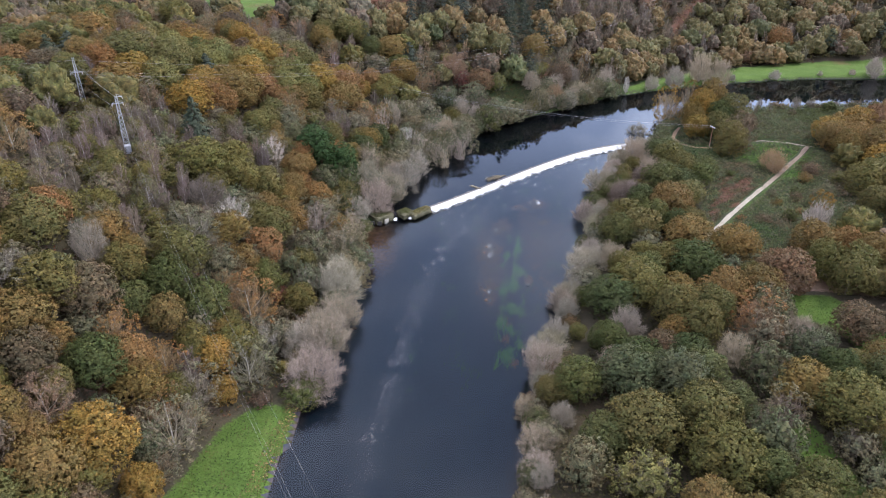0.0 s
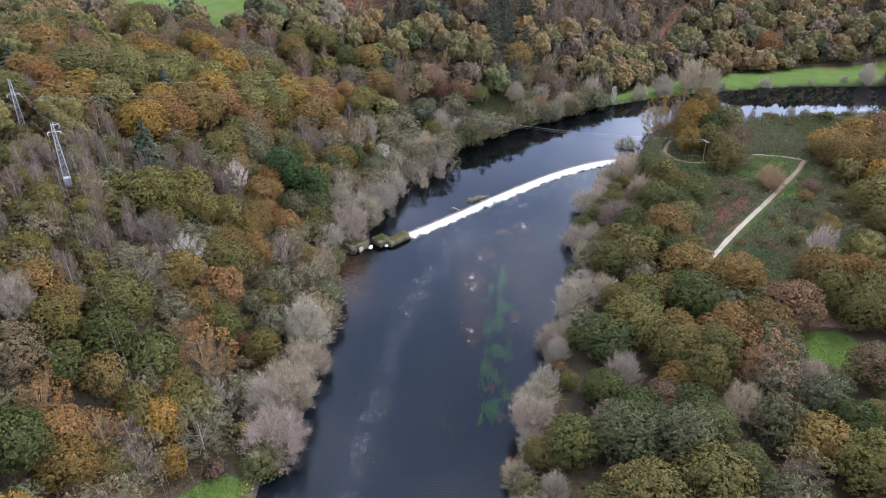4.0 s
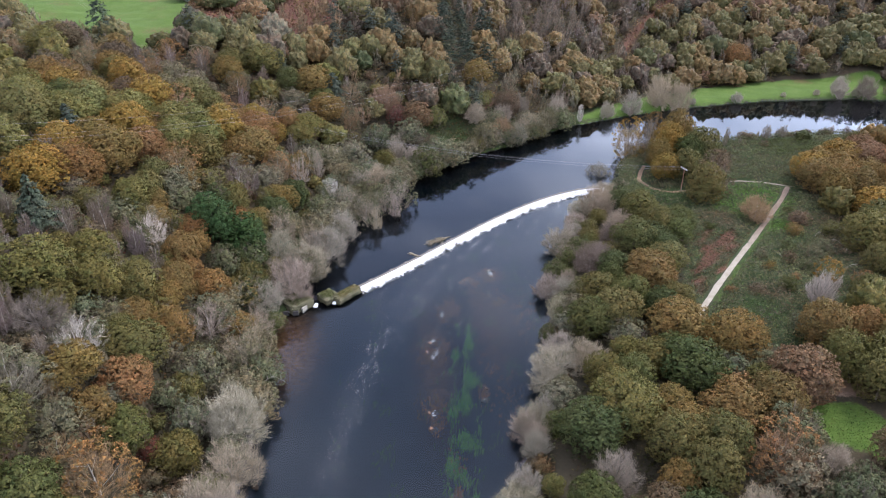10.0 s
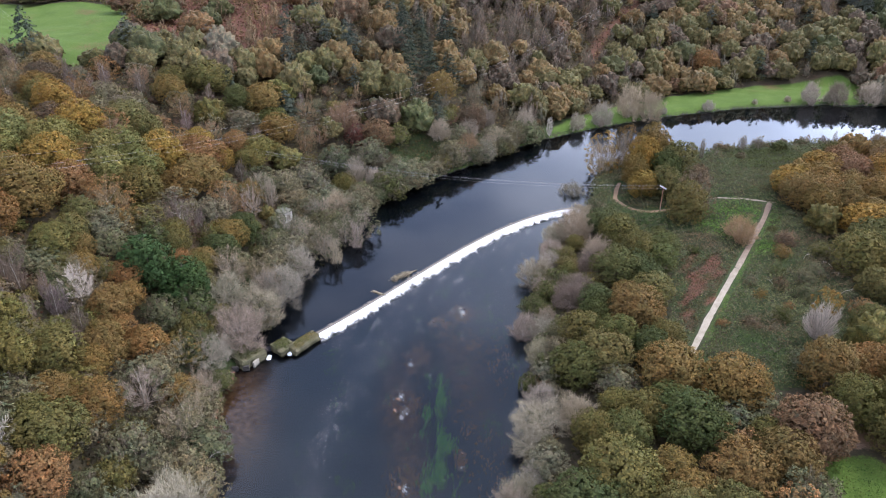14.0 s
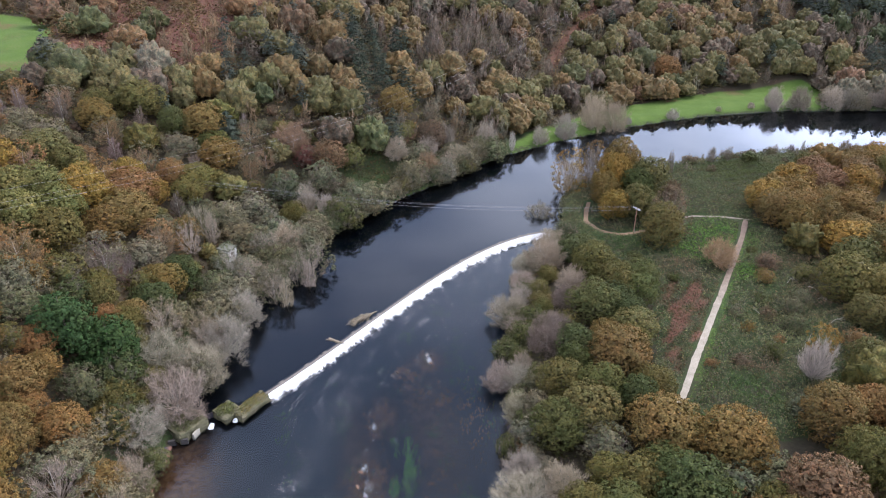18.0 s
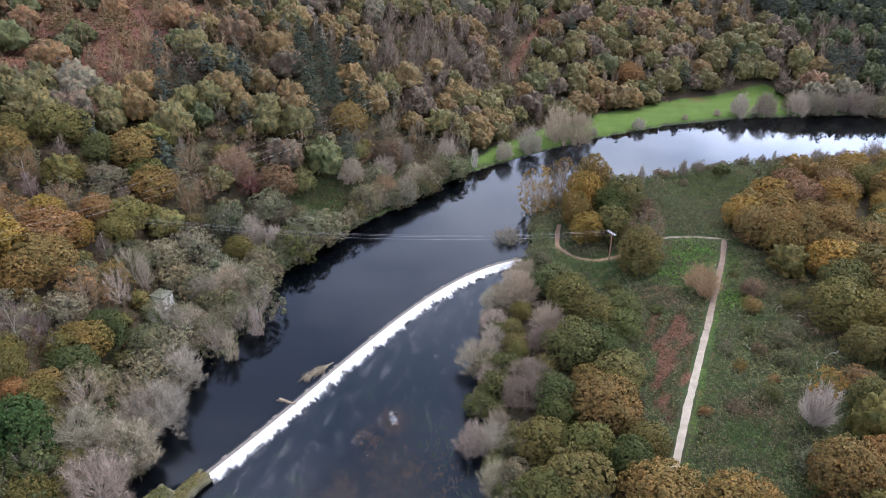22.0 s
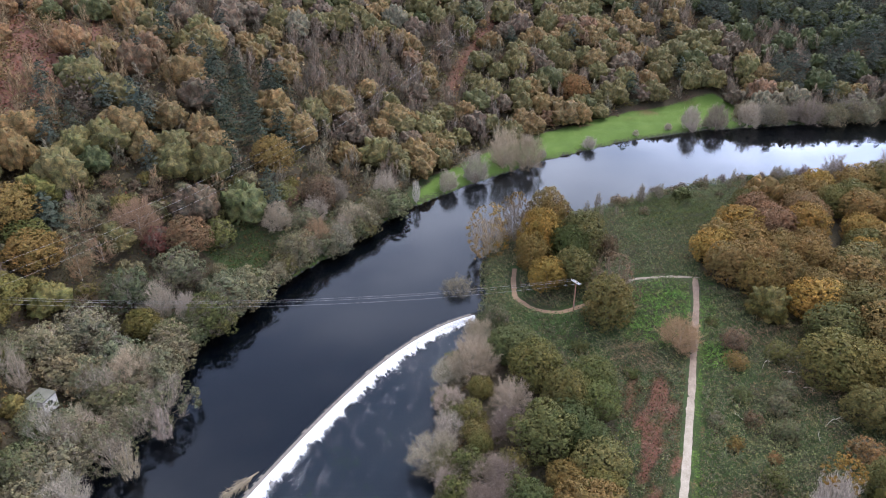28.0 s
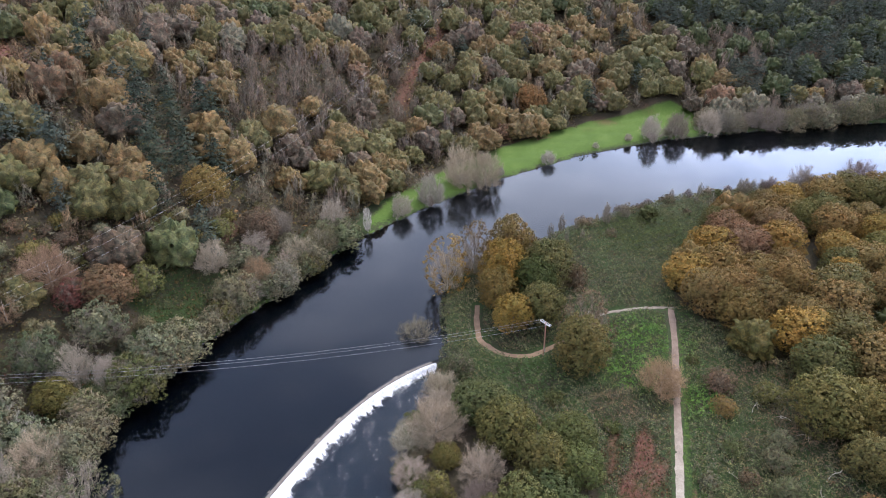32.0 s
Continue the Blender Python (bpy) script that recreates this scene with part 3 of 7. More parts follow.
    tagged(root, "long curved stone weir with white water pouring over it", "weir")


build_ground()
ribbon("footpath", [(65, 167.4), (80, 184.6), (94, 201), (114, 223.5), (140, 253.5), (148, 263.8)], 1.95, TRACK, "straight pale gravel footpath across the scrub", "path", 0.05, 0.07)
ribbon("side_path", [(149.5, 263.6), (145, 265.6), (139.9, 267), (132, 268.6), (125, 269.6)], 1.0, TRACK_WORN, "narrow pale side path leading towards the river", "path", 0.07)
ribbon("loop_track", [(122, 263), (112.5, 263.5), (104, 262), (98, 265.5), (95.5, 272), (99, 280), (103, 287)], 1.8, EARTH, "worn brown earth track curving round the trees", "path", 0.05)
ribbon("forest_road", [(160, 246), (164, 240.5), (170, 233), (182, 224)], 2.6, EARTH, "shaded brown earth road under the oaks", "path", 0.06)
ribbon("field_road", [(93, 158), (107, 155.5), (125, 152), (170, 150), (240, 160)], 4.5, EARTH, "wide bare earth field road", "path", 0.06, 0.5)
build_water()
build_weir()


# ---- trees ----
TONES = {
    "olive": ((0.086, 0.075, 0.027), "olive-green"), "green": ((0.044, 0.053, 0.020), "deep green"), "moss": ((0.062, 0.066, 0.025), "mossy green"),
    "ochre": ((0.120, 0.080, 0.030), "ochre-yellow"), "gold": ((0.165, 0.105, 0.028), "golden yellow"), "orange": ((0.150, 0.082, 0.036), "orange-brown"),
    "rust": ((0.108, 0.064, 0.036), "rusty brown"), "brown": ((0.084, 0.061, 0.042), "dull brown"), "khaki": ((0.106, 0.094, 0.062), "khaki-grey"),
    "sage": ((0.086, 0.088, 0.052), "sage-green"), "lime": ((0.110, 0.104, 0.040), "pale yellow-green"), "pine": ((0.030, 0.042, 0.029), "dark green"),
    "fir": ((0.028, 0.052, 0.018), "rich dark green"), "blue": ((0.046, 0.058, 0.045), "blue-green"), "red": ((0.100, 0.038, 0.030), "brick-red"),
    "grass": ((0.062, 0.118, 0.028), "fresh green"), "umber": ((0.078, 0.053, 0.042), "dark umber"),
    "white": ((0.42, 0.385, 0.32), "whitish"), "willow": ((0.060, 0.066, 0.035), "grey-green"), "bramble": ((0.046, 0.060, 0.040), "grey-green"),
    "pale": ((0.255, 0.220, 0.168), "pale silvery"), "grey": ((0.166, 0.143, 0.106), "grey"), "mauve": ((0.142, 0.112, 0.094), "mauve-grey"), "tan": ((0.195, 0.135, 0.080), "tan"), "straw": ((0.265, 0.192, 0.105), "straw-brown"),
}


def masses(rng, n_big, n_small, low=-0.45):
    """The rounded masses of a crown inside a unit ball: large lobes, and the many small bulges that cover them."""
    k = np.arange(n_big)
    e = 1.0 - (1.0 - low) * (k + 0.5) / n_big
    a = k * 2.39996 + rng.uniform(-0.5, 0.5, n_big) + rng.uniform(0, 6.28)
    ring = np.sqrt(1 - e * e)
    big_r = rng.uniform(0.38, 0.56, n_big)
    d = np.stack([ring * np.cos(a), ring * np.sin(a), e], 1)
    big = d * ((1.0 - big_r) * rng.uniform(0.86, 1.06, n_big))[:, None]
    big, big_r = np.concatenate([big, [(0, 0, 0)]]), np.append(big_r, 0.6)
    m = n_small * 9
    i = rng.randint(0, len(big), m)
    q = unit(rng.normal(size=(m, 3)))
    p = big[i] + q * big_r[i][:, None]
    out = (np.linalg.norm(p[:, None] - big[None], axis=2) / big_r[None]).min(1) > 0.985
    out &= (p[:, 2] > low - 0.12)
    p, q = p[out], q[out]
    chosen = [0]
    gap = np.linalg.norm(p - p[0], axis=1)
    while len(chosen) < min(n_small, len(p)):
        # the next bulge goes to one of the emptiest places
        nxt = int(np.argmax(gap * rng.uniform(0.6, 1, len(p))))
        chosen.append(nxt)
        gap = np.minimum(gap, np.linalg.norm(p - p[nxt], axis=1))
    return big, big_r, p[chosen], q[chosen]


def leafy(seed, h, r, base, n_big, n_small, count, size, stretch=1.0, small=(0.13, 0.24), hollow=0.0, core=0.78, soft=0.5, low=-0.45, tuft=0.36, per=12, ragged=0.3, fill=150):
    """Corners and normals of a crown: leaf clumps in uneven tufts, the tufts over bulges, the bulges over lobes."""
    rng = np.random.RandomState(seed)
    big, big_r, mid, face = masses(rng, n_big, n_small, low)
    cz = base + (h - base) * (-low / (1 - low))
    fit = np.array((r, r, (h - base) / (1 - low)))
    mid, radius = mid * fit + (0, 0, cz), rng.uniform(*small, len(mid)) * r
    weight = radius ** 2 * np.where(mid[:, 2] > cz, 1.0, 0.75)
    if hollow:
        weight = weight * (rng.uniform(0, 1, len(mid)) > hollow)
    weight = np.cumsum(weight / weight.sum())
    out_c, out_d, need = [], [], count // per
    while need > 0:
        m = need * 3 + 60
        k = np.minimum(np.searchsorted(weight, rng.uniform(0, 1, m)), len(mid) - 1)
        d = unit(rng.normal(size=(m, 3)) + face[k] * 0.9)
        shell = rng.uniform(0.7, 1.0, m) + np.where(rng.uniform(0, 1, m) < ragged, rng.uniform(0.0, 0.4, m), 0.0)
        p = mid[k] + d * (radius[k] * shell)[:, None]
        depth = (np.linalg.norm(p[:, None] - mid[None], axis=2) / radius[None]).min(1)
        keep = (depth > 0.62) & (p[:, 2] > base * 0.7)
        p, d, k = p[keep][:need], d[keep][:need], k[keep][:need]
        out_c.append(p)
        out_d.append(unit(d * 0.7 + face[k] * 0.3))
        need -= len(p)
    tc, td = np.concatenate(out_c), np.concatenate(out_d)
    # each tuft is a small dome of leaf clumps
    q = unit(rng.normal(size=(len(tc), per, 3)) + td[:, None] * 0.8)
    wide = tuft * rng.uniform(0.6, 1.3, (len(tc), 1, 1))
    cc = (tc[:, None] + q * wide * rng.uniform(0.6, 1.0, (len(tc), per, 1)) * (1, 1, 0.8)).reshape(-1, 3)
    whole = unit((tc - (0, 0, cz - 0.25 * r)) / fit)
    dd = unit(q * 0.35 + td[:, None] * 0.25 + whole[:, None] * 0.55).reshape(-1, 3)
    nn = unit(q.reshape(-1, 3) + rng.normal(size=cc.shape) * 0.7)
    v, n = turned_out(leaf_corners(rng, cc, nn, size * rng.uniform(0.6, 1.35, len(cc)), stretch), dd, soft)
    if core:
        # larger clumps deeper in the lobes close the crown
        m = fill * len(big)
        k = np.repeat(np.arange(len(big)), fill)
        d = unit(rng.normal(size=(m, 3)) + (0, 0, 0.35))
        c = (big[k] + d * (big_r[k] * core * rng.uniform(0.75, 1.1, m))[:, None]) * fit + (0, 0, cz)
        w, wn = turned_out(leaf_corners(rng, c, unit(d + rng.normal(size=(m, 3)) * 0.5), np.minimum(big_r[k] * r, 2.0) * rng.uniform(0.13, 0.24, m)), unit(d * 0.5 + unit(c - (0, 0, cz)) * 0.5), soft)
        v, n = np.concatenate([v, w]), np.concatenate([n, wn])
    return v, n


def spray(seed, h, r, base, n_big, tufts, per_tuft, length, width, rise=0.3, low=-0.35, root=0.12, limb=0.07, fan=0.42, bare_limbs=True):
    """A leafless crown: limbs that rise from the stem to every bulge of the crown, each ending in a brush of fine twigs."""
    rng = np.random.RandomState(seed + 300)
    big, big_r, mid, face = masses(rng, n_big, tufts, low)
    cz = base + (h - base) * (-low / (1 - low))
    fit = np.array((r, r, (h - base) / (1 - low)))
    tip = mid * fit * rng.uniform(0.62, 0.98, (len(mid), 1)) + (0, 0, cz)
    pieces, corners = [], []
    for p in tip:
        foot = np.array((p[0] * 0.12, p[1] * 0.12, max(h * root, p[2] * 0.32 - np.hypot(p[0], p[1]) * 0.1)))
        bend = foot * 0.45 + p * 0.55 + (0, 0, -0.06 * h) + rng.normal(size=3) * 0.03 * h
        if bare_limbs:
            pieces.append(tube_mesh([foot, bend, p], [limb, limb * 0.6, limb * 0.2], 3))
        out = unit(unit(p - bend) * 0.8 + (0, 0, rise))
        s = rng.uniform(0.25, 1.0, per_tuft)[:, None]
        start = bend * (1 - s) + p * s + rng.normal(size=(per_tuft, 3)) * 0.05 * r
        d = unit(out + rng.normal(size=(per_tuft, 3)) * fan + (0, 0, rise * 0.5))
        end = start + d * (length * rng.uniform(0.5, 1.25, per_tuft))[:, None]
        side = unit(np.cross(d, rng.normal(size=(per_tuft, 3)))) * (width * rng.uniform(0.35, 0.65, per_tuft))[:, None]
        corners.append(np.stack([start - side, start + side, end], 1).reshape(-1, 3))
    fine = np.concatenate(corners)
    fine = (fine, np.arange(len(fine)).reshape(-1, 3))
    return joined(pieces + [fine]) if pieces else fine


def limbs(seed, h, r, n, trunk_r, start=0.25, lean=0.0, rise=0.5, sides=5, fork=0.0):
    """A trunk with its main limbs: the tubes, and the tips and bases of the limbs."""
    rng = np.random.RandomState(seed + 500)
    bend = rng.uniform(-0.06, 0.06, 2) * h + np.array((lean * h, 0))
    tt = np.linspace(0, 1, 6)
    trunk = np.stack([bend[0] * tt ** 2, bend[1] * tt ** 2, tt * h * 0.86], 1)
    pieces = [tube_mesh(np.concatenate([[(0, 0, -0.6)], trunk]), np.concatenate([[trunk_r * 1.35], trunk_r * (1 - 0.9 * tt)]), sides + 1)]
    arms = []
    for k in range(n):
        u = start + (0.92 - start) * (k + 0.5) / n
        p0 = np.array([np.interp(u, tt, trunk[:, i]) for i in range(3)])
        a = k * 2.4 + rng.uniform(-0.4, 0.4)
        reach = r * (1.0 - 0.6 * max(0, u - 0.35)) * rng.uniform(0.75, 1.05)
        p2 = p0 + np.array((math.cos(a) * reach, math.sin(a) * reach, rise * reach * rng.uniform(0.7, 1.5)))
        p2[2] = min(p2[2], h * 0.97)
        p1 = (p0 + p2) / 2 + np.array((0, 0, -0.08 * reach)) + rng.normal(size=3) * 0.05 * reach
        rr = trunk_r * (0.42 - 0.22 * u)
        pieces.append(tube_mesh([p0, p1, p2], [rr, rr * 0.6, rr * 0.15], sides - 1))
        arms.append((p0, p1, p2))
    return pieces, arms


def make_tree(kind, variant):
    """The parts of one tree of that kind, in metres: (name, mesh)."""
    seed = variant * 17 + sum(map(ord, kind))
    rng = np.random.RandomState(seed)
    h, r = SIZE[kind]

    def stem(arms, girth, mat, start=0.25, rise=0.5, tall=0.85, name="trunk"):
        v, f = joined(limbs(seed, h * tall, r * 0.75, arms, girth, start, rng.uniform(-0.05, 0.05), rise)[0])
        return name, mesh_tris(name, v, mat, f)

    def crown(*args, **kw):
        v, n = leafy(seed, *args, **kw)
        return "crown", mesh_tris("crown", v, LEAF, None, n)

    def branching(*args, **kw):
        v, f = spray(seed, *args, **kw)
        return "branching", mesh_tris("branching", v, TWIG, f)

    if kind == "oak":
        n = 9 + variant % 4 * 2
        return [stem(6, 0.3, BARK, 0.3), crown(h, r, 0.1 * h, n, 190, 13500, 0.125, small=(0.085, 0.165), low=-0.55 - 0.06 * (variant % 3))]
    if kind == "thin":
        return [stem(5, 0.15, PALE_BARK, 0.2, 1.0), branching(h, r, 0.8, 9, 34, 60, 1.25, 0.05, 0.4, limb=0.06),
                crown(h, r, 0.9, 9, 120, 4600, 0.11, hollow=0.35, core=0, soft=0.5, tuft=0.3, small=(0.12, 0.2))]
    if kind == "bare":
        return [stem(5, 0.16, PALE_BARK, 0.05, 1.0, 0.6), branching(h, r, 0.3, 9, 95, 84, 1.15, 0.040, 0.34, limb=0.05, fan=0.55)]
    if kind == "birch":
        return [stem(3, 0.12, PALE_BARK, 0.4, 1.6, 1.0), branching(h, r, 1.4, 9, 40, 46, 1.15, 0.045, 0.75, limb=0.035, fan=0.34)]
    if kind == "bush":
        return [stem(6, 0.12, BARK, 0.1, 0.9, 0.8), branching(h, r * 1.06, 0.2, 8, 50, 36, 1.1, 0.034, 0.45, bare_limbs=False),
                crown(h * 0.95, r * 0.96, 0.0, 8, 90, 5200, 0.09, 1.5, small=(0.11, 0.2), low=-0.4, core=0.55, soft=0.55, tuft=0.28)]
    if kind == "heath":
        return [stem(4, 0.06, BARK, 0.1, 0.8, 0.8, "stem"), crown(h, r, 0.0, 7, 34, 1500, 0.11, 1.2, small=(0.16, 0.3), low=-0.25, tuft=0.25)]
    if kind == "poplar":
        return [stem(4, 0.2, PALE_BARK, 0.12, 1.3, 0.9), branching(h, r, 0.6, 9, 120, 38, 1.2, 0.045, 0.5, low=-0.75, limb=0.15, fan=0.36),
                crown(h + 0.9, r * 0.7, 9.6, 7, 40, 2200, 0.14, hollow=0.15, core=0, tuft=0.3)]
    v, f = tube_mesh([(0, 0, -0.6), (0, 0, h * 0.5), (0, 0, h * 0.95)], [0.28, 0.17, 0.03], 6)
    trunk = "trunk", mesh_tris("trunk", v, BARK, f)
    if kind == "fir":
        return [trunk, crown(h, r, 0.0, 10, 130, 11000, 0.12, 1.4, low=-0.75, small=(0.11, 0.2))]
    v, n = needles(seed, h, r, 5200, 0.22)
    return [trunk, ("crown", mesh_tris("crown", v, LEAF, None, n))]


def needles(seed, h, r, count, size, branches=64):
    """A conifer's uneven tiers: drooping boughs set with tufts, with gaps between them."""
    rng = np.random.RandomState(seed)
    u = np.sort(rng.uniform(0, 1, branches) ** 0.8)
    az = np.arange(branches) * 2.39996 + rng.uniform(-0.4, 0.4, branches)
    reach = r * (1 - u) ** 0.7 * rng.uniform(0.55, 1.2, branches) + 0.25
    k = np.searchsorted(np.cumsum(reach) / reach.sum(), rng.uniform(0, 0.9999, count))
    s = rng.uniform(0.12, 1, count) ** 0.7
    spread = (0.30 * (1.15 - s) + 0.06) * rng.normal(size=count)
    a = az[k] + spread
    rr = reach[k] * s
    z = h * (0.16 + 0.82 * u[k]) + rr * (0.30 - 0.42 * s) + rng.normal(size=count) * 0.12
    cc = np.stack([rr * np.cos(a), rr * np.sin(a), z], 1)
    d = unit(np.stack([np.cos(a), np.sin(a), np.full(count, 0.9)], 1))
    return turned_out(leaf_corners(rng, cc, unit(d + rng.normal(size=(count, 3)) * 0.6), size * rng.uniform(0.6, 1.3, count), 1.5, 0.3), d, 0.5)


SIZE = {"oak": (10.5, 4.9), "thin": (10.5, 4.2), "bare": (10.0, 5.2), "birch": (11.5, 2.3), "bush": (6.5, 3.7), "heath": (2.6, 2.5), "pine": (15.0, 4.4), "fir": (12.5, 4.2), "poplar": (13.0, 4.4)}
NAMES = {"oak": "oak_tree", "thin": "half_bare_tree", "bare": "bare_tree", "birch": "bare_birch", "bush": "willow_bush", "heath": "heath_shrub", "pine": "pine_tree", "fir": "cypress_tree", "poplar": "poplar_tree"}
SHAPE = {"oak": "broad leafy oak", "thin": "half-bare autumn tree", "bare": "leafless fine-twigged tree", "birch": "slender leafless birch",
         "bush": "rounded willow bush", "heath": "low heath shrub", "pine": "tall pointed pine", "fir": "dense rounded cypress", "poplar": "topped, nearly leafless pale poplar"}
VARIANTS = {"oak": 7, "thin": 5, "bare": 6, "birch": 4, "bush": 5, "heath": 4, "pine": 3, "fir": 2, "poplar": 1}
CAPS = {"oak": 300, "bush": 330, "bare": 220, "thin": 240, "birch": 130, "heath": 170, "pine": 30, "fir": 10, "poplar": 3}
templates, tally = {}, {}
grown, overflow = [], []
tree_rng = np.random.RandomState(42)


def tree(kind, x, y, h=None, w=None, tone="olive", twig="grey", where="on the wooded slope", group="", sink=0.0):
    """Plant one tree: its height, the width of its crown, its colours."""
    h0, r0 = SIZE[kind]
    h, w = h or h0, w or 2 * r0
    name = "chestnut_tree" if kind == "oak" and tone in ("orange", "rust", "brown", "gold", "ochre") else NAMES[kind]
    tally[name] = tally.get(name, 0) + 1
    variant = int(tree_rng.randint(VARIANTS[kind]))
    s = (w / (2 * r0), w / (2 * r0), h / h0)
    spin = tree_rng.uniform(0, 6.28)
    jit = tree_rng.uniform(0.86, 1.14) * np.array((tree_rng.uniform(0.93, 1.07), 1.0, tree_rng.uniform(0.9, 1.1)))
    grown.append((x, y, w / 2))
    if tally[name] > CAPS[kind]:
        overflow.append((kind, x, y, s, spin, np.array(TONES[twig if kind in ("bare", "birch") else tone][0]) * jit))
        return None
    m = Matrix.Translation((x, y, height(x, y) - sink)) @ Matrix.Rotation(spin, 4, "Z")
    key = (name, variant)
    if key not in templates:
        root = new(name)
        for name, me in make_tree(kind, variant):
            ob = new(name, me)
            ob.parent = root
            if name == "branching":
                tagged(ob, "fine bare twigs and branches", kind="stuff")
        root.matrix_basis = m @ Matrix.Diagonal((*s, 1))
        templates[key] = (root, s)
    else:
        first, s0 = templates[key]
        root = copy_thing(first, m @ Matrix.Diagonal((s[0] / s0[0], s[1] / s0[1], s[2] / s0[2], 1)))
        # copy_thing puts the first one's scale on top, which the line above has taken off
    for ob in root.children:
        c = TONES[tone][0] if ob.name.startswith("crown") else TONES[twig][0]
        ob.color = (*(np.array(c) * jit), 1)
    words = TONES[twig if kind in ("bare", "birch") else tone][1]
    tagged(root, f"{words} {'round leafy chestnut' if name == 'chestnut_tree' else SHAPE[kind]} {where}", "shrub" if kind in ("bush", "heath") else "tree", group or "trees " + where)
    return root


# the pylons and the hut stand in cleared ground
grown += [(-79.3, 163.5, 4.5), (-77.5, 157, 4.0), (-75.5, 150, 3.5), (-101.5, 190, 4.0), (-99, 184, 3.5), (-15, 265, 3.6)]


def free(x, y, r, k=0.72):
    if not grown:
        return True
    g = np.array(grown)
    return bool((np.hypot(g[:, 0] - x, g[:, 1] - y) > (g[:, 2] + r) * k).all())


def pick(table):
    """One of the choices, by its weight."""
    u = tree_rng.uniform(0, sum(c[0] for c in table))
    for c in table:
        u -= c[0]
        if u <= 0:
            return c[1:]
    return table[-1][1:]


def near_path(x, y):
    return line_distance(np.array([(72, 175.6), (147, 262.5)]), np.array([x]), np.array([y]))[0] < 3.2


def wood(region, spacing, table, where, limit, size=(0.8, 1.25), k=0.72, clear=(), girth=1.0):
    """Fill a region with trees at about that spacing."""
    (x0, y0), (x1, y1) = region.min(0), region.max(0)
    count = 0
    spots = [(a, b) for a in np.arange(x0, x1, spacing) for b in np.arange(y0, y1, spacing)]
    tree_rng.shuffle(spots)
    for a, b in spots:
        x, y = a + tree_rng.uniform(-.4, .4) * spacing, b + tree_rng.uniform(-.4, .4) * spacing
        px, py = np.array([x]), np.array([y])
        if not inside(region, px, py)[0] or any(inside(c, px, py)[0] for c in clear):
            continue
        z, dl, dr, side = land(px, py)
        if side[0] == 0 or min(dl[0], dr[0]) < 1.0 or near_path(x, y):
            continue
        kind, tone, twig, lo, hi = pick(table)
        h = tree_rng.uniform(lo, hi)
        w = SIZE[kind][1] * 2 * h / SIZE[kind][0] * tree_rng.uniform(*size) * girth
        if not free(x, y, w / 2, k):
            continue
        tree(kind, x, y, h, w, tone, twig, where)
        count += 1
        if count >= limit:
            break


# ---- planting: single trees first, then the woods round them ----
BANK_R, BANK_L, SLOPE, SCRUB, FAR = "on the inner river bank", "on the outer river bank", "on the wooded slope", "in the bramble scrub", "by the far meadow"

# round the weir and on the point
tree("bare", 79, 259, 8, 9, twig="pale", where=BANK_R)
tree("bare", 84, 284, 8, 12, twig="grey", where=BANK_R, sink=1.0)
tree("thin", 100, 299, 17, 12, "gold", "pale", BANK_R)
tree("oak", 112, 289, 16, 13, "gold", where=BANK_R)
tree("oak", 124, 286, 15, 14, "olive", where=BANK_R)
tree("oak", 119, 297, 18, 13, "ochre", where=BANK_R)
tree("oak", 106, 283, 12, 10, "ochre", where=BANK_R)
tree("oak", 117, 282, 13, 11, "green", where=BANK_R)
tree("oak", 105, 272.5, 10, 10, "gold", where=BANK_R)
tree("oak", 113, 272, 11, 11, "olive", where=BANK_R)
tree("thin", 110, 302, 17, 11, "ochre", "pale", BANK_R)
tree("bush", 131, 283, 8, 7, "brown", where=BANK_R)
tree("oak", 112, 253.5, 14, 12, "olive", where=SCRUB)
tree("thin", 117, 259, 16, 13, "brown", "mauve", SCRUB)
tree("bare", 122.6, 238.8, 10, 12.5, twig="straw", where=SCRUB)
tree("poplar", 114, 187.5, 13, 9.5, "gold", "white", SCRUB)
tree("bush", 135, 234, 5, 8, "brown", "tan", SCRUB)
tree("bush", 123, 206, 4.6, 5.5, "sage", where=SCRUB)
tree("bush", 127, 212, 5, 6, "sage", where=SCRUB)
tree("heath", 119, 211, 3, 4.5, "brown", where=SCRUB)
tree("heath", 111, 207, 2.2, 4, "ochre", where=SCRUB)
tree("bush", 130, 228, 4, 6, "ochre", "tan", SCRUB)
tree("heath", 112, 214, 2.4, 4, "khaki", where=SCRUB)
tree("heath", 116, 202, 1.6, 3, "orange", where=SCRUB)
tree("bare", 64, 240, 7, 10, twig="pale", where=BANK_R)
tree("bare", 63, 216, 7, 12, twig="mauve", where=BANK_R)
tree("bush", 78, 226, 4, 6, "olive", where=BANK_R)
tree("oak", 84, 216, 7, 9, "green", where=BANK_R)
tree("bush", 66, 212, 6, 7, "moss", where=BANK_R)
tree("oak", 75, 210, 6, 8, "ochre", where=BANK_R)
tree("oak", 79, 205, 7, 9, "olive", where=BANK_R)
tree("bush", 141, 226, 4.5, 7, "olive", where=SCRUB)
tree("bush", 112, 178, 6, 7, "lime", where=SCRUB)
tree("bush", 104, 178, 5, 7, "sage", where=SCRUB)
tree("bush", 111, 197, 4, 5, "moss", where=SCRUB)
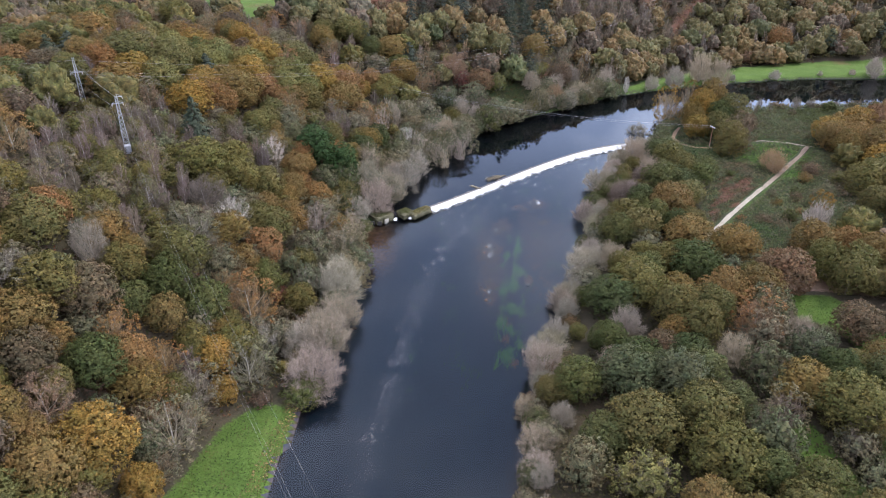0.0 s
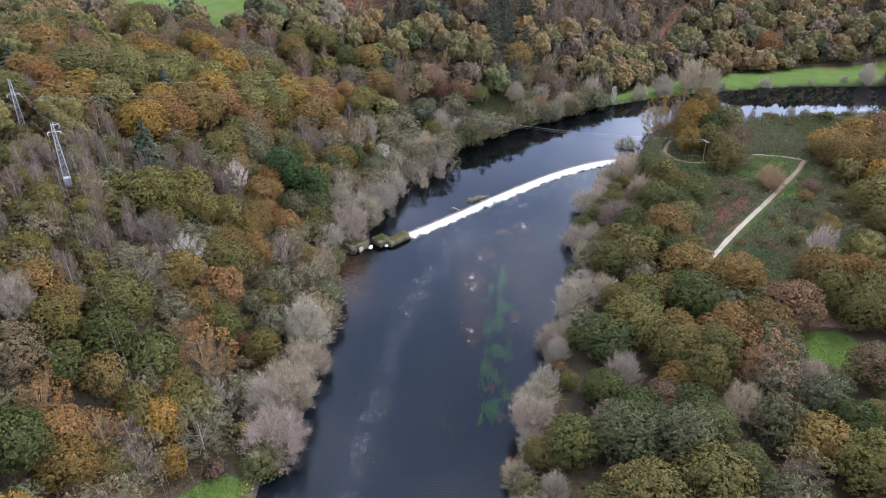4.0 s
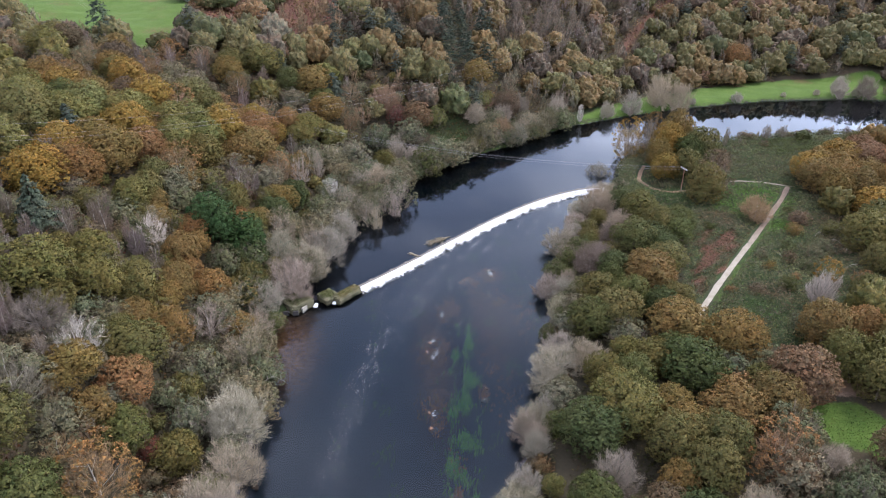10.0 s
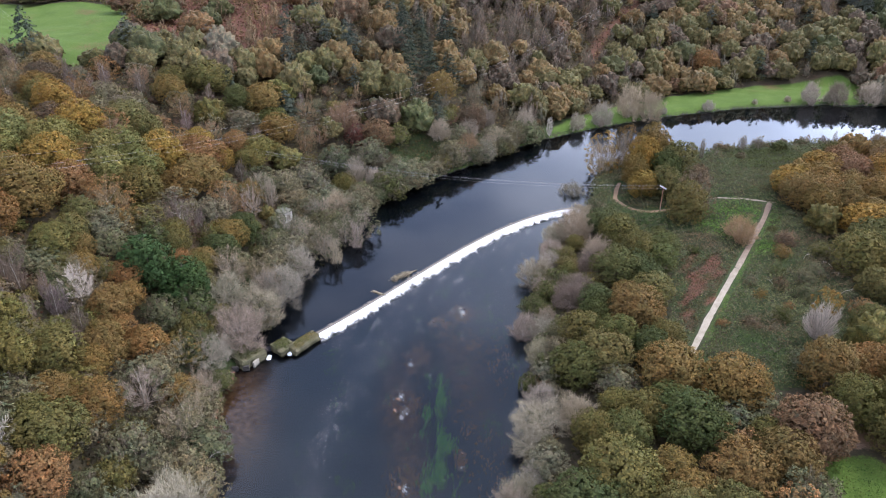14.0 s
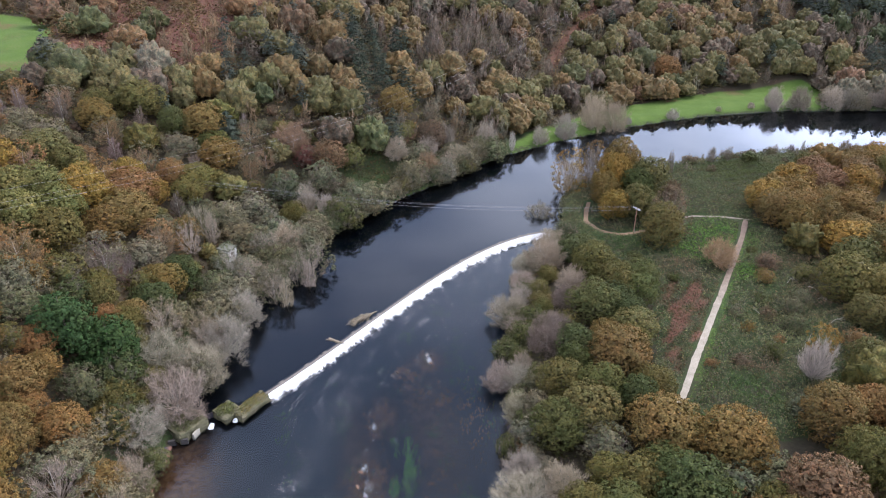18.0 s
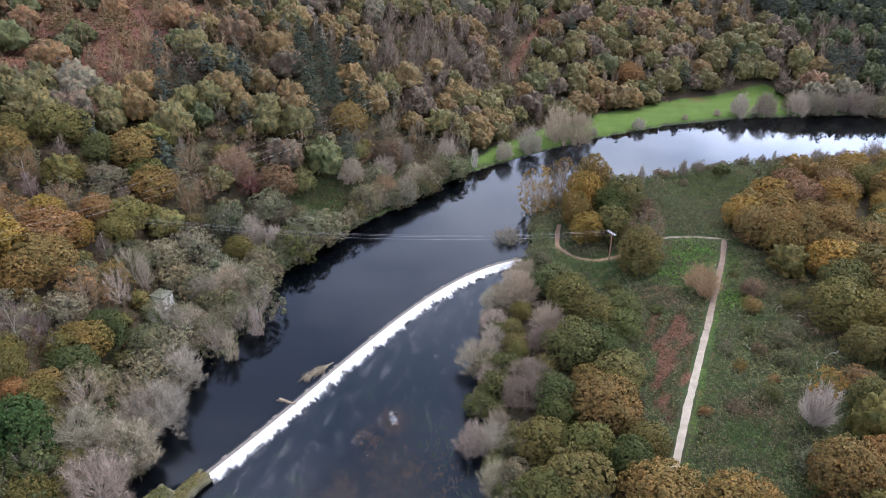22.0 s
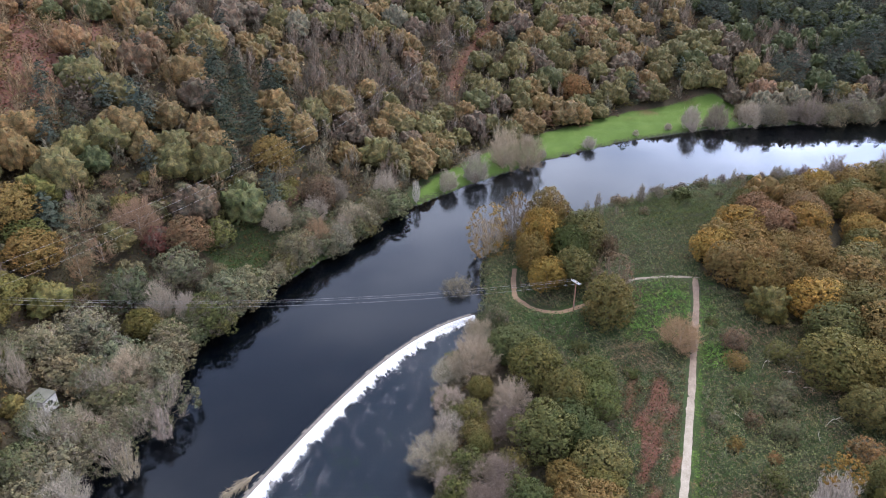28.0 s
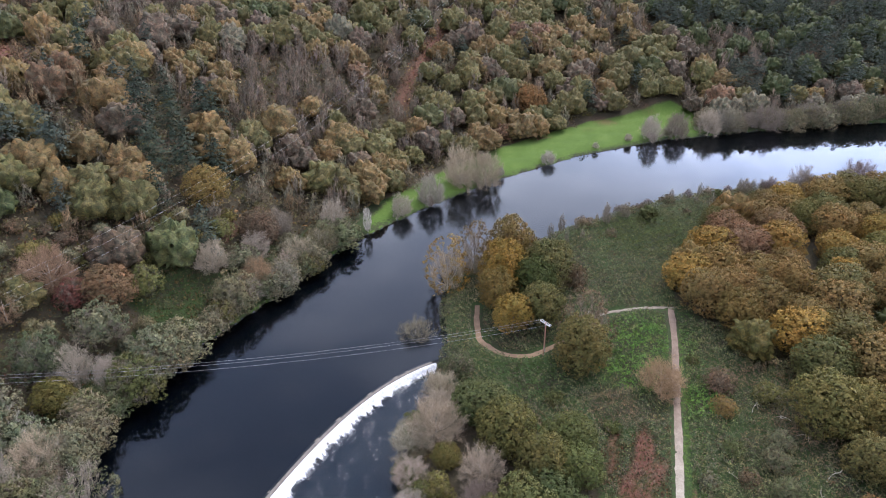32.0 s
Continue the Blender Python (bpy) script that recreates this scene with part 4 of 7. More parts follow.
# the pair of dark cypresses and the big pale willows on the outer bank
tree("fir", -41.5, 214, 15, 12, "fir", where=SLOPE, sink=2.0)
tree("fir", -34, 213, 14, 12, "fir", where=SLOPE, sink=2.0)
tree("bush", -43, 226, 8, 8, "green", where=SLOPE)
tree("bush", -31, 199, 8, 10, "green", where=SLOPE)
tree("bare", -28, 186, 10, 10, twig="pale", where=BANK_L)
tree("thin", -37, 180, 12, 12, "sage", "pale", BANK_L)
# marked trees on the slope
tree("oak", -52, 84, 8, 7, "gold")
tree("thin", -64, 109, 9, 9, "orange", "tan")
tree("oak", -73, 229, 11, 11, "ochre")
tree("oak", -57, 263, 12, 12, "lime")
tree("pine", -69, 184, 15, 9, "blue")
tree("bush", -70, 205, 7, 9, "khaki", "mauve")
# far bank, by the meadow
tree("bush", 76, 337, 7, 10, "khaki", "grey", FAR)
tree("bush", -16, 279, 9, 13, "khaki", "pale", BANK_L)
tree("bush", -8, 285, 10, 14, "khaki", "pale", BANK_L)
tree("bush", -2, 278, 9, 12, "sage", "pale", BANK_L)
tree("thin", -24, 262, 11, 8, "ochre", "pale", BANK_L)
tree("bare", -7, 257, 6, 7, twig="pale", where=BANK_L)
tree("bare", -9, 260, 6, 8, twig="pale", where=BANK_L)
tree("bush", -17, 259.5, 4.5, 6, "sage", "pale", BANK_L)
tree("bush", 60, 323, 7, 11, "khaki", "pale", BANK_L)
tree("bare", 71, 333, 7, 8, twig="pale", where=BANK_L)
tree("bush", 47, 338, 6, 8, "lime", where=BANK_L)
tree("oak", 58, 338, 11, 11, "brown", where=BANK_L)
tree("oak", 46, 350, 12, 13, "ochre", where=BANK_L)
tree("bush", -17, 247, 8, 10, "sage", where=BANK_L)
tree("oak", -28, 242, 9, 11, "ochre", where=BANK_L)
tree("oak", -29, 233, 9, 10, "green", where=BANK_L)
tree("oak", -39, 193, 8, 9, "orange", where=BANK_L)
tree("thin", -33, 196, 8, 9, "ochre", "pale", BANK_L)
# marked trees of the inner wood
tree("oak", 62, 166, 8, 10, "olive", where=BANK_R)
tree("oak", 67, 168, 8, 9, "moss", where=BANK_R)
tree("oak", 115, 173, 9, 9, "orange", where="by the field road")
tree("oak", 109, 137, 7, 7, "brown", where="by the field road")
tree("bush", 88, 129, 6, 8, "willow", where="by the field road")
tree("thin", 67, 103, 10, 10, "khaki", "mauve", "by the field road")
tree("oak", 94, 113, 9, 11, "moss", where="by the field road")
tree("oak", 104, 120, 8, 10, "olive", where="by the field road")
tree("oak", 127, 187, 9, 9, "olive", where="by the field road")
tree("bush", 131, 215, 5, 6, "sage", where="by the field road")
tree("oak", 141, 203, 9, 10, "olive", where="by the field road")
tree("oak", 157, 226, 11, 13, "moss", where="by the field road")
tree("oak", 169, 230, 12, 14, "olive", where="by the field road")
tree("oak", 152, 213, 10, 12, "olive", where="by the field road")
tree("bush", 132, 195, 5, 8, "orange", where="by the field road")
tree("oak", 176, 222, 11, 12, "ochre", where="by the field road")
tree("bush", 68, 218, 5, 7, "olive", where=BANK_R)
tree("bush", 67, 235, 4, 5, "lime", where=BANK_R)
tree("bare", 65, 215, 7, 9, twig="mauve", where=BANK_R)
tree("oak", 155, 259, 12, 13, "ochre", where="at the edge of the oak wood")
tree("oak", 168, 267, 12, 14, "ochre", where="at the edge of the oak wood")
tree("oak", 180, 254, 11, 13, "ochre", where="at the edge of the oak wood")
tree("oak", 193, 270, 12, 14, "gold", where="at the edge of the oak wood")
tree("oak", 218, 271, 12, 14, "ochre", where="at the edge of the oak wood")
# trees that stand out, on both banks and in the woods
tree("thin", -45.0, 133.2, 13.0, 13.0, "orange", "tan", where=SLOPE)
tree("oak", -60.3, 105.2, 8.5, 8.9, "orange", where=SLOPE)
tree("thin", -55.7, 109.5, 7.9, 7.9, "orange", "tan", where=SLOPE)
tree("oak", -48.4, 116.1, 8.4, 8.8, "gold", where=SLOPE)
tree("oak", -45.5, 110.5, 5.9, 6.2, "gold", where=BANK_L)
tree("oak", -59.7, 87.0, 11.0, 13.8, "gold", where=SLOPE)
tree("thin", -50.4, 95.2, 13.0, 13.0, "khaki", where=SLOPE)
tree("oak", -64.1, 100.1, 9.4, 10.4, "green", where=SLOPE)
tree("oak", -52.3, 126.7, 10.0, 11.1, "moss", where=SLOPE)
tree("oak", -58.5, 133.7, 10.8, 12.0, "olive", where=SLOPE)
tree("oak", -63.2, 116.7, 7.8, 8.7, "moss", where=SLOPE)
tree("oak", -59.5, 125.1, 9.8, 10.9, "green", where=SLOPE)
tree("oak", -45.9, 154.0, 9.3, 10.3, "orange", where=SLOPE)
tree("thin", -41.9, 117.0, 11.9, 11.9, "khaki", where=BANK_L)
tree("thin", -49.5, 106.6, 10.8, 10.8, "khaki", where=SLOPE)
tree("bare", -27.8, 154.0, 13.5, 16.0, twig="pale", where=BANK_L)
tree("bare", -27.9, 130.5, 13.5, 16.0, twig="pale", where=BANK_L)
tree("bare", -28.5, 117.9, 13.5, 15.6, twig="pale", where=BANK_L)
tree("bare", -71.7, 122.8, 11.5, 9.6, twig="pale", where=SLOPE)
tree("bush", -40.8, 145.1, 4.5, 5.0, "red", where=BANK_L)
tree("bush", -36.4, 165.8, 11.0, 12.0, "sage", where=BANK_L)
tree("oak", -74.0, 108.0, 10.8, 12.0, "olive", where=SLOPE)
tree("oak", -80.0, 119.2, 10.2, 11.4, "olive", where=SLOPE)
tree("oak", -71.7, 94.6, 9.2, 10.2, "brown", where=SLOPE)
tree("thin", -67.2, 88.8, 9.9, 9.9, "brown", "tan", where=SLOPE)
tree("bare", 22.6, 121.8, 10.8, 12.7, twig="pale", where=BANK_R)
tree("bare", 27.1, 134.8, 7.0, 8.2, twig="pale", where=BANK_R)
tree("bare", 17.6, 110.0, 6.5, 7.2, twig="pale", where=BANK_R)
tree("bare", 17.9, 97.6, 7.6, 9.5, twig="pale", where=BANK_R)
tree("bush", 16.0, 90.2, 4.8, 6.0, "willow", "pale", where=BANK_R)
tree("bush", 25.8, 90.0, 9.2, 10.2, "khaki", "tan", where=BANK_R)
tree("bush", 35.4, 86.7, 9.7, 12.0, "lime", where="in the riverside wood")
tree("oak", 37.8, 98.2, 11.8, 14.0, "olive", where="in the riverside wood")
tree("oak", 49.3, 111.6, 11.2, 12.8, "willow", where="in the riverside wood")
tree("oak", 38.7, 112.9, 11.2, 12.8, "willow", where="in the riverside wood")
tree("oak", 50.6, 101.6, 11.1, 13.1, "olive", where="in the riverside wood")
tree("oak", 50.5, 89.9, 11.2, 14.0, "olive", where="in the riverside wood")
tree("bush", 69.3, 116.3, 11.0, 12.0, "willow", where="in the riverside wood")
tree("bush", 81.3, 122.8, 10.6, 10.6, "willow", where="in the riverside wood")
tree("bush", 62.2, 96.1, 11.0, 12.0, "sage", "mauve", where="in the riverside wood")
tree("oak", 81.2, 103.1, 12.5, 14.0, "olive", where="in the riverside wood")
tree("oak", 97.0, 132.3, 9.7, 10.8, "brown", where="in the riverside wood")
tree("oak", 64.9, 137.8, 11.5, 10.2, "olive", where="in the riverside wood")
tree("oak", 56.3, 138.9, 11.5, 10.2, "olive", where="in the riverside wood")
tree("oak", 59.7, 131.0, 11.5, 10.2, "olive", where="in the riverside wood")
tree("thin", 73.8, 133.9, 12.3, 12.3, "orange", "tan", where="in the riverside wood")
tree("oak", 49.2, 148.6, 11.9, 14.0, "olive", where="in the riverside wood")
tree("bare", 43.0, 133.1, 10.2, 10.2, twig="pale", where="in the riverside wood")
tree("bare", 37.0, 120.0, 8.0, 8.9, twig="pale", where="in the riverside wood")
tree("oak", -50.0, 179.1, 10.2, 10.2, "olive", where=SLOPE)
tree("oak", -58.6, 180.2, 10.2, 10.2, "olive", where=SLOPE)
tree("oak", -55.2, 172.3, 10.2, 10.2, "olive", where=SLOPE)
tree("oak", -62.5, 166.1, 10.9, 13.6, "olive", where=SLOPE)
tree("thin", -28.6, 174.8, 13.0, 13.0, "khaki", "pale", where=BANK_L)
tree("bush", -35.7, 153.3, 9.6, 9.6, "sage", "pale", where=BANK_L)
tree("oak", -44.5, 144.7, 8.3, 9.2, "moss", where=SLOPE)
tree("thin", -52.0, 200.3, 10.6, 8.8, "khaki", "white", where=SLOPE)
tree("oak", -76.7, 204.0, 11.2, 14.0, "gold", where=SLOPE)
tree("thin", -53.2, 231.3, 13.0, 13.0, "orange", "tan", where=SLOPE)
tree("oak", -62.7, 234.2, 10.8, 12.0, "orange", where=SLOPE)
tree("oak", -71.2, 210.9, 11.3, 12.5, "orange", where=SLOPE)
tree("oak", -82.8, 239.5, 12.5, 13.0, "lime", where=SLOPE)
tree("oak", -93.6, 240.9, 12.5, 13.0, "lime", where=SLOPE)
tree("oak", -89.3, 230.8, 12.5, 13.0, "lime", where=SLOPE)
tree("oak", -72.4, 254.1, 12.5, 12.6, "lime", where=SLOPE)
tree("oak", -82.9, 255.3, 12.5, 12.6, "lime", where=SLOPE)
tree("oak", -51.8, 256.6, 11.4, 11.4, "lime", where=SLOPE)
tree("oak", -61.3, 257.8, 11.4, 11.4, "lime", where=SLOPE)
tree("oak", -57.5, 249.0, 11.4, 11.4, "lime", where=SLOPE)
tree("oak", -68.7, 243.7, 12.5, 14.0, "gold", where=SLOPE)
tree("oak", -33.9, 280.5, 8.1, 7.4, "gold", where=SLOPE)
tree("thin", -5.3, 267.3, 11.5, 9.5, "sage", "pale", BANK_L)
tree("birch", -2.1, 263.7, 12.0, 5.0, twig="pale", where=BANK_L)
tree("thin", -21.8, 272.4, 11.5, 9.5, "sage", "pale", BANK_L)
tree("birch", -18.6, 268.8, 12.0, 5.0, twig="pale", where=BANK_L)
tree("thin", -13.0, 255.2, 11.5, 9.5, "sage", "pale", BANK_L)
tree("birch", -9.8, 251.6, 12.0, 5.0, twig="pale", where=BANK_L)
tree("thin", 3.5, 256.3, 11.5, 9.5, "sage", "pale", BANK_L)
tree("birch", 6.7, 252.7, 12.0, 5.0, twig="pale", where=BANK_L)
tree("thin", -2.7, 248.1, 11.5, 9.5, "sage", "pale", BANK_L)
tree("birch", 0.5, 244.5, 12.0, 5.0, twig="pale", where=BANK_L)
tree("thin", 7.2, 260.5, 13.0, 13.0, "sage", "pale", where=BANK_L)
tree("bare", -13.8, 225.5, 13.5, 16.0, twig="pale", where=BANK_L)
tree("bare", -22.2, 206.8, 13.5, 16.0, twig="pale", where=BANK_L)
tree("bare", -17.9, 215.6, 13.5, 16.0, twig="pale", where=BANK_L)
tree("bare", -9.9, 237.8, 12.2, 12.2, twig="pale", where=BANK_L)
tree("bush", -32.3, 208.3, 10.7, 10.7, "green", where=BANK_L)
tree("bush", -37.5, 202.6, 9.0, 9.0, "willow", where=BANK_L)
tree("oak", -24.6, 246.2, 9.9, 9.0, "green", where=BANK_L)
tree("thin", -39.1, 239.5, 13.0, 12.1, "khaki", "mauve", where=SLOPE)
tree("oak", -49.6, 246.1, 10.8, 10.8, "olive", where=SLOPE)
tree("oak", -42.8, 172.3, 9.3, 10.4, "ochre", where=SLOPE)
tree("thin", -53.9, 156.3, 9.6, 10.6, "khaki", "white", where=SLOPE)
tree("bare", -59.8, 156.8, 9.1, 13.1, twig="mauve", where=SLOPE)
tree("oak", 71.0, 175.5, 11.1, 14.0, "ochre", where="in the riverside wood")
tree("oak", 82.4, 169.3, 11.2, 14.0, "ochre", where="in the riverside wood")
tree("oak", 89.3, 154.1, 12.5, 14.0, "rust", where="in the riverside wood")
tree("oak", 81.1, 149.0, 10.5, 11.6, "ochre", where="in the riverside wood")
tree("oak", 68.7, 160.5, 11.2, 14.0, "green", where="in the riverside wood")
tree("oak", 51.8, 181.2, 8.9, 11.1, "moss", where=BANK_R)
tree("oak", 59.5, 183.6, 10.3, 12.8, "olive", where="in the riverside wood")
tree("bare", 48.1, 167.8, 8.3, 10.4, twig="pale", where=BANK_R)
tree("oak", 72.6, 198.8, 11.2, 14.0, "ochre", where="in the riverside wood")
tree("oak", 57.8, 194.4, 8.4, 10.5, "olive", where=BANK_R)
tree("oak", 41.7, 143.4, 10.0, 12.5, "green", where=BANK_R)
tree("bush", 79.4, 138.9, 11.0, 11.7, "sage", where="in the riverside wood")
tree("bush", 74.0, 128.3, 10.8, 12.0, "khaki", "tan", where="in the riverside wood")
tree("oak", 71.4, 147.1, 10.0, 12.4, "ochre", where="in the riverside wood")
tree("bare", 30.9, 150.6, 8.0, 8.8, twig="pale", where=BANK_R)
tree("bare", 46.5, 202.4, 8.6, 9.5, twig="pale", where=BANK_R)
tree("bush", 42.4, 182.5, 5.3, 5.3, "moss", where=BANK_R)
tree("oak", 110.8, 158.8, 11.7, 10.4, "olive", where="in the riverside wood")
tree("oak", 102.2, 159.9, 11.7, 10.4, "olive", where="in the riverside wood")
tree("oak", 105.6, 151.9, 11.7, 10.4, "olive", where="in the riverside wood")
tree("oak", 145.1, 216.0, 12.5, 14.0, "olive", where=SCRUB)
tree("bare", 72.6, 247.5, 11.1, 13.9, twig="pale", where=BANK_R)
tree("bare", 56.3, 226.7, 9.8, 13.1, twig="pale", where=BANK_R)
tree("bare", 71.6, 226.8, 7.4, 10.6, twig="mauve", where=BANK_R)
tree("bush", 65.7, 231.8, 5.4, 6.0, "olive", where=BANK_R)
tree("bare", 59.9, 209.9, 9.2, 11.5, twig="mauve", where=BANK_R)
tree("bush", 52.0, 213.1, 5.5, 9.1, "moss", where=BANK_R)
tree("oak", 82.6, 222.9, 7.5, 10.7, "green", where="in the riverside wood")
tree("oak", 90.9, 225.7, 7.7, 9.6, "moss", where="in the riverside wood")
tree("oak", 82.1, 210.3, 7.5, 10.8, "olive", where="in the riverside wood")
tree("bush", 86.1, 263.9, 5.4, 6.8, "willow", "pale", where=BANK_R)
tree("bare", 234.7, 373.5, 13.5, 11.3, twig="pale", where=FAR)
tree("bare", 248.0, 372.0, 13.5, 12.9, twig="grey", where=FAR)
tree("bare", 263.8, 369.0, 13.5, 13.4, twig="pale", where=FAR)
tree("bare", 274.2, 367.0, 13.5, 13.6, twig="grey", where=FAR)
tree("bare", 292.0, 363.0, 13.5, 16.0, twig="grey", where=FAR)
tree("bush", 303.0, 358.4, 10.4, 13.0, "khaki", where=FAR)
tree("bush", 314.8, 357.4, 11.0, 13.0, "khaki", where=FAR)
tree("bush", 320.0, 354.0, 10.4, 13.0, "khaki", where=FAR)
tree("bush", 333.8, 353.0, 11.0, 13.0, "khaki", where=FAR)
tree("bush", 334.5, 352.1, 10.4, 13.0, "sage", where=FAR)
tree("bush", 346.9, 351.1, 11.0, 13.0, "sage", where=FAR)
tree("bare", 238.1, 299.9, 13.5, 11.1, twig="grey", where=BANK_R)
tree("birch", 164.0, 312.0, 7.2, 4.5, twig="grey", where=BANK_R)
tree("birch", 171.7, 312.5, 7.4, 4.6, twig="grey", where=BANK_R)
tree("bare", 222.7, 309.8, 6.6, 6.6, twig="grey", where=BANK_R)
tree("bare", 232.7, 307.3, 6.7, 6.7, twig="mauve", where=BANK_R)
tree("bare", 262.1, 296.3, 12.8, 16.0, twig="mauve", where=BANK_R)
tree("bare", 136.0, 362.6, 18.0, 15.5, twig="pale", where=FAR)
tree("bare", 146.2, 361.6, 18.0, 15.5, twig="pale", where=FAR)
tree("bare", 120.3, 354.9, 12.7, 12.7, twig="pale", where=FAR)
tree("bare", 107.6, 349.8, 8.9, 9.9, twig="pale", where=FAR)
tree("birch", 92.7, 342.9, 10.4, 4.0, twig="white", where=FAR)
tree("bare", 82.7, 346.0, 13.5, 10.9, twig="pale", where=FAR)
tree("bare", 67.0, 329.2, 10.5, 11.7, twig="pale", where=FAR)
tree("bush", 45.3, 313.8, 11.0, 13.0, "khaki", "pale", where=BANK_L)
tree("bare", 53.0, 320.1, 11.9, 11.9, twig="tan", where=BANK_L)
tree("bush", 31.6, 301.4, 5.8, 5.8, "lime", where=BANK_L)
tree("bush", 24.4, 296.1, 11.0, 13.0, "sage", where=BANK_L)
tree("bare", 7.8, 295.7, 11.6, 10.5, twig="pale", where=BANK_L)
tree("bare", 14.5, 292.7, 9.9, 9.0, twig="pale", where=BANK_L)
tree("bush", 13.8, 305.5, 11.0, 13.0, "sage", where=SLOPE)
tree("bush", 1.3, 297.9, 11.0, 13.0, "willow", where=SLOPE)
tree("bush", 9.9, 314.8, 8.2, 9.1, "red", where=SLOPE)
tree("oak", 17.1, 314.6, 10.9, 12.1, "rust", where=SLOPE)
tree("bare", 5.3, 319.7, 12.8, 16.0, twig="tan", where=SLOPE)
tree("bush", 25.2, 318.4, 8.6, 9.6, "lime", where=SLOPE)
tree("bush", 19.2, 288.3, 11.0, 12.9, "moss", where=BANK_L)
tree("bush", 5.3, 271.3, 10.4, 13.0, "khaki", "pale", where=BANK_L)
tree("bare", 1.5, 269.5, 12.3, 13.7, twig="pale", where=BANK_L)
tree("bush", 9.5, 282.9, 7.5, 9.3, "sage", "pale", where=BANK_L)
tree("oak", 199.8, 416.7, 13.0, 14.0, "orange", where=SLOPE)

W_EDGE_R = np.array([(6, 40), (12, 90), (15, 107), (24, 137), (35, 163), (43, 190), (48, 205), (52, 220), (66, 252), (76, 262), (80, 258), (72, 240), (62, 218), (56, 200), (46, 170), (34, 140), (26, 112), (20, 90), (16, 40)], float)
W_INNER = np.array([(10, 30), (20, 90), (30, 120), (46, 165), (58, 200), (66, 222), (84, 252), (92, 240), (97, 229), (90, 213), (79, 194), (73, 182), (82, 174), (92, 160), (88, 150), (86, 118), (84, 80), (84, 30)], float)
W_EAST = np.array([(82, 176), (98, 178), (120, 188), (142, 204), (153, 222), (150, 240), (151, 256), (154, 268), (166, 280), (186, 290), (215, 298), (262, 296), (330, 270), (330, 60), (84, 30), (84, 80), (104, 116), (112, 130), (104, 160)], float)
W_BANK_L = np.array([(-48, 112), (-30, 112), (-26, 135), (-25, 165), (-26, 188), (-19, 212), (-10, 244), (6, 270), (16, 285), (35, 302), (58, 318), (84, 338), (78, 350), (48, 334), (26, 316), (2, 292), (-16, 268), (-28, 244), (-36, 212), (-42, 188), (-42, 165), (-42, 130)], float)
W_SLOPE = np.array([(-160, 40), (-60, 40), (-50, 90), (-44, 112), (-42, 165), (-42, 190), (-36, 212), (-28, 244), (-16, 268), (2, 292), (-10, 330), (-120, 330), (-170, 250)], float)
HEATH = np.array([(-88, 128), (-62, 132), (-50, 165), (-46, 195), (-58, 208), (-80, 200), (-94, 170)], float)

def bank_row(line, start, end, step, inset, table, where, gaps=(), widen=1.0):
    """Growth that leans out over the water's edge."""
    s = np.concatenate([[0], np.cumsum(np.hypot(*np.diff(line, axis=0).T))])
    u = start
    while u < end:
        x, y = np.interp(u, s, line[:, 0]), np.interp(u, s, line[:, 1])
        x2, y2 = np.interp(u + 1, s, line[:, 0]), np.interp(u + 1, s, line[:, 1])
        nx, ny = -(y2 - y), x2 - x
        d = inset * tree_rng.uniform(0.0, 2.2)
        x, y = x + nx * d, y + ny * d
        kind, tone, twig, lo, hi = pick(table)
        h = tree_rng.uniform(lo, hi)
        if not any(a < u < b for a, b in gaps) and not near_path(x, y):
            tree(kind, x, y, h, SIZE[kind][1] * 2 * h / SIZE[kind][0] * tree_rng.uniform(0.85, 1.5) * widen, tone, twig, where)
        u += step * tree_rng.uniform(0.7, 1.3)


def along(line, k):
    """Length of the line up to its point k."""
    return float(np.hypot(*np.diff(line[:k + 1], axis=0).T).sum())


bank_row(L_BANK, along(L_BANK, 4) + 2, along(L_BANK, 8) - 12, 4.6, 2.2, [(4, "bare", "khaki", "pale", 8, 11), (2, "bush", "khaki", "grey", 5, 8), (1.4, "bush", "moss", "grey", 3, 5), (1, "bush", "sage", "grey", 5, 8)], BANK_L, widen=1.15)
bank_row(L_BANK, along(L_BANK, 8) + 3, along(L_BANK, 14) + 4, 3.4, 2.0, [(4, "bush", "khaki", "grey", 6, 9), (2, "bush", "sage", "grey", 6, 9), (2, "bare", "khaki", "pale", 7, 10), (1.6, "thin", "khaki", "pale", 8, 11), (1, "bush", "olive", "grey", 4, 7)], BANK_L,
         gaps=((along(L_BANK, 10) - 5, along(L_BANK, 10) + 4), (along(L_BANK, 12) - 4, along(L_BANK, 12) + 5)))
bank_row(L_BANK, along(L_BANK, 15) + 4, along(L_BANK, 18) + 22, 23, 2.2, [(3, "bare", "khaki", "pale", 3, 6)], FAR)
bank_row(L_BANK, along(L_BANK, 18) + 26, along(L_BANK, 21), 5.0, 3.5, [(3, "bush", "khaki", "grey", 7, 11), (3, "bare", "khaki", "grey", 8, 13), (1, "bush", "sage", "grey", 6, 9)], FAR)
bank_row(R_BANK, along(R_BANK, 3) - 12, along(R_BANK, 10), 3.6, -2.0, [(5, "bare", "khaki", "pale", 5, 8), (2, "bush", "khaki", "grey", 3, 5), (2.4, "bush", "moss", "grey", 3, 5), (2, "heath", "rust", "grey", 1.5, 2.5)], BANK_R, widen=1.15)
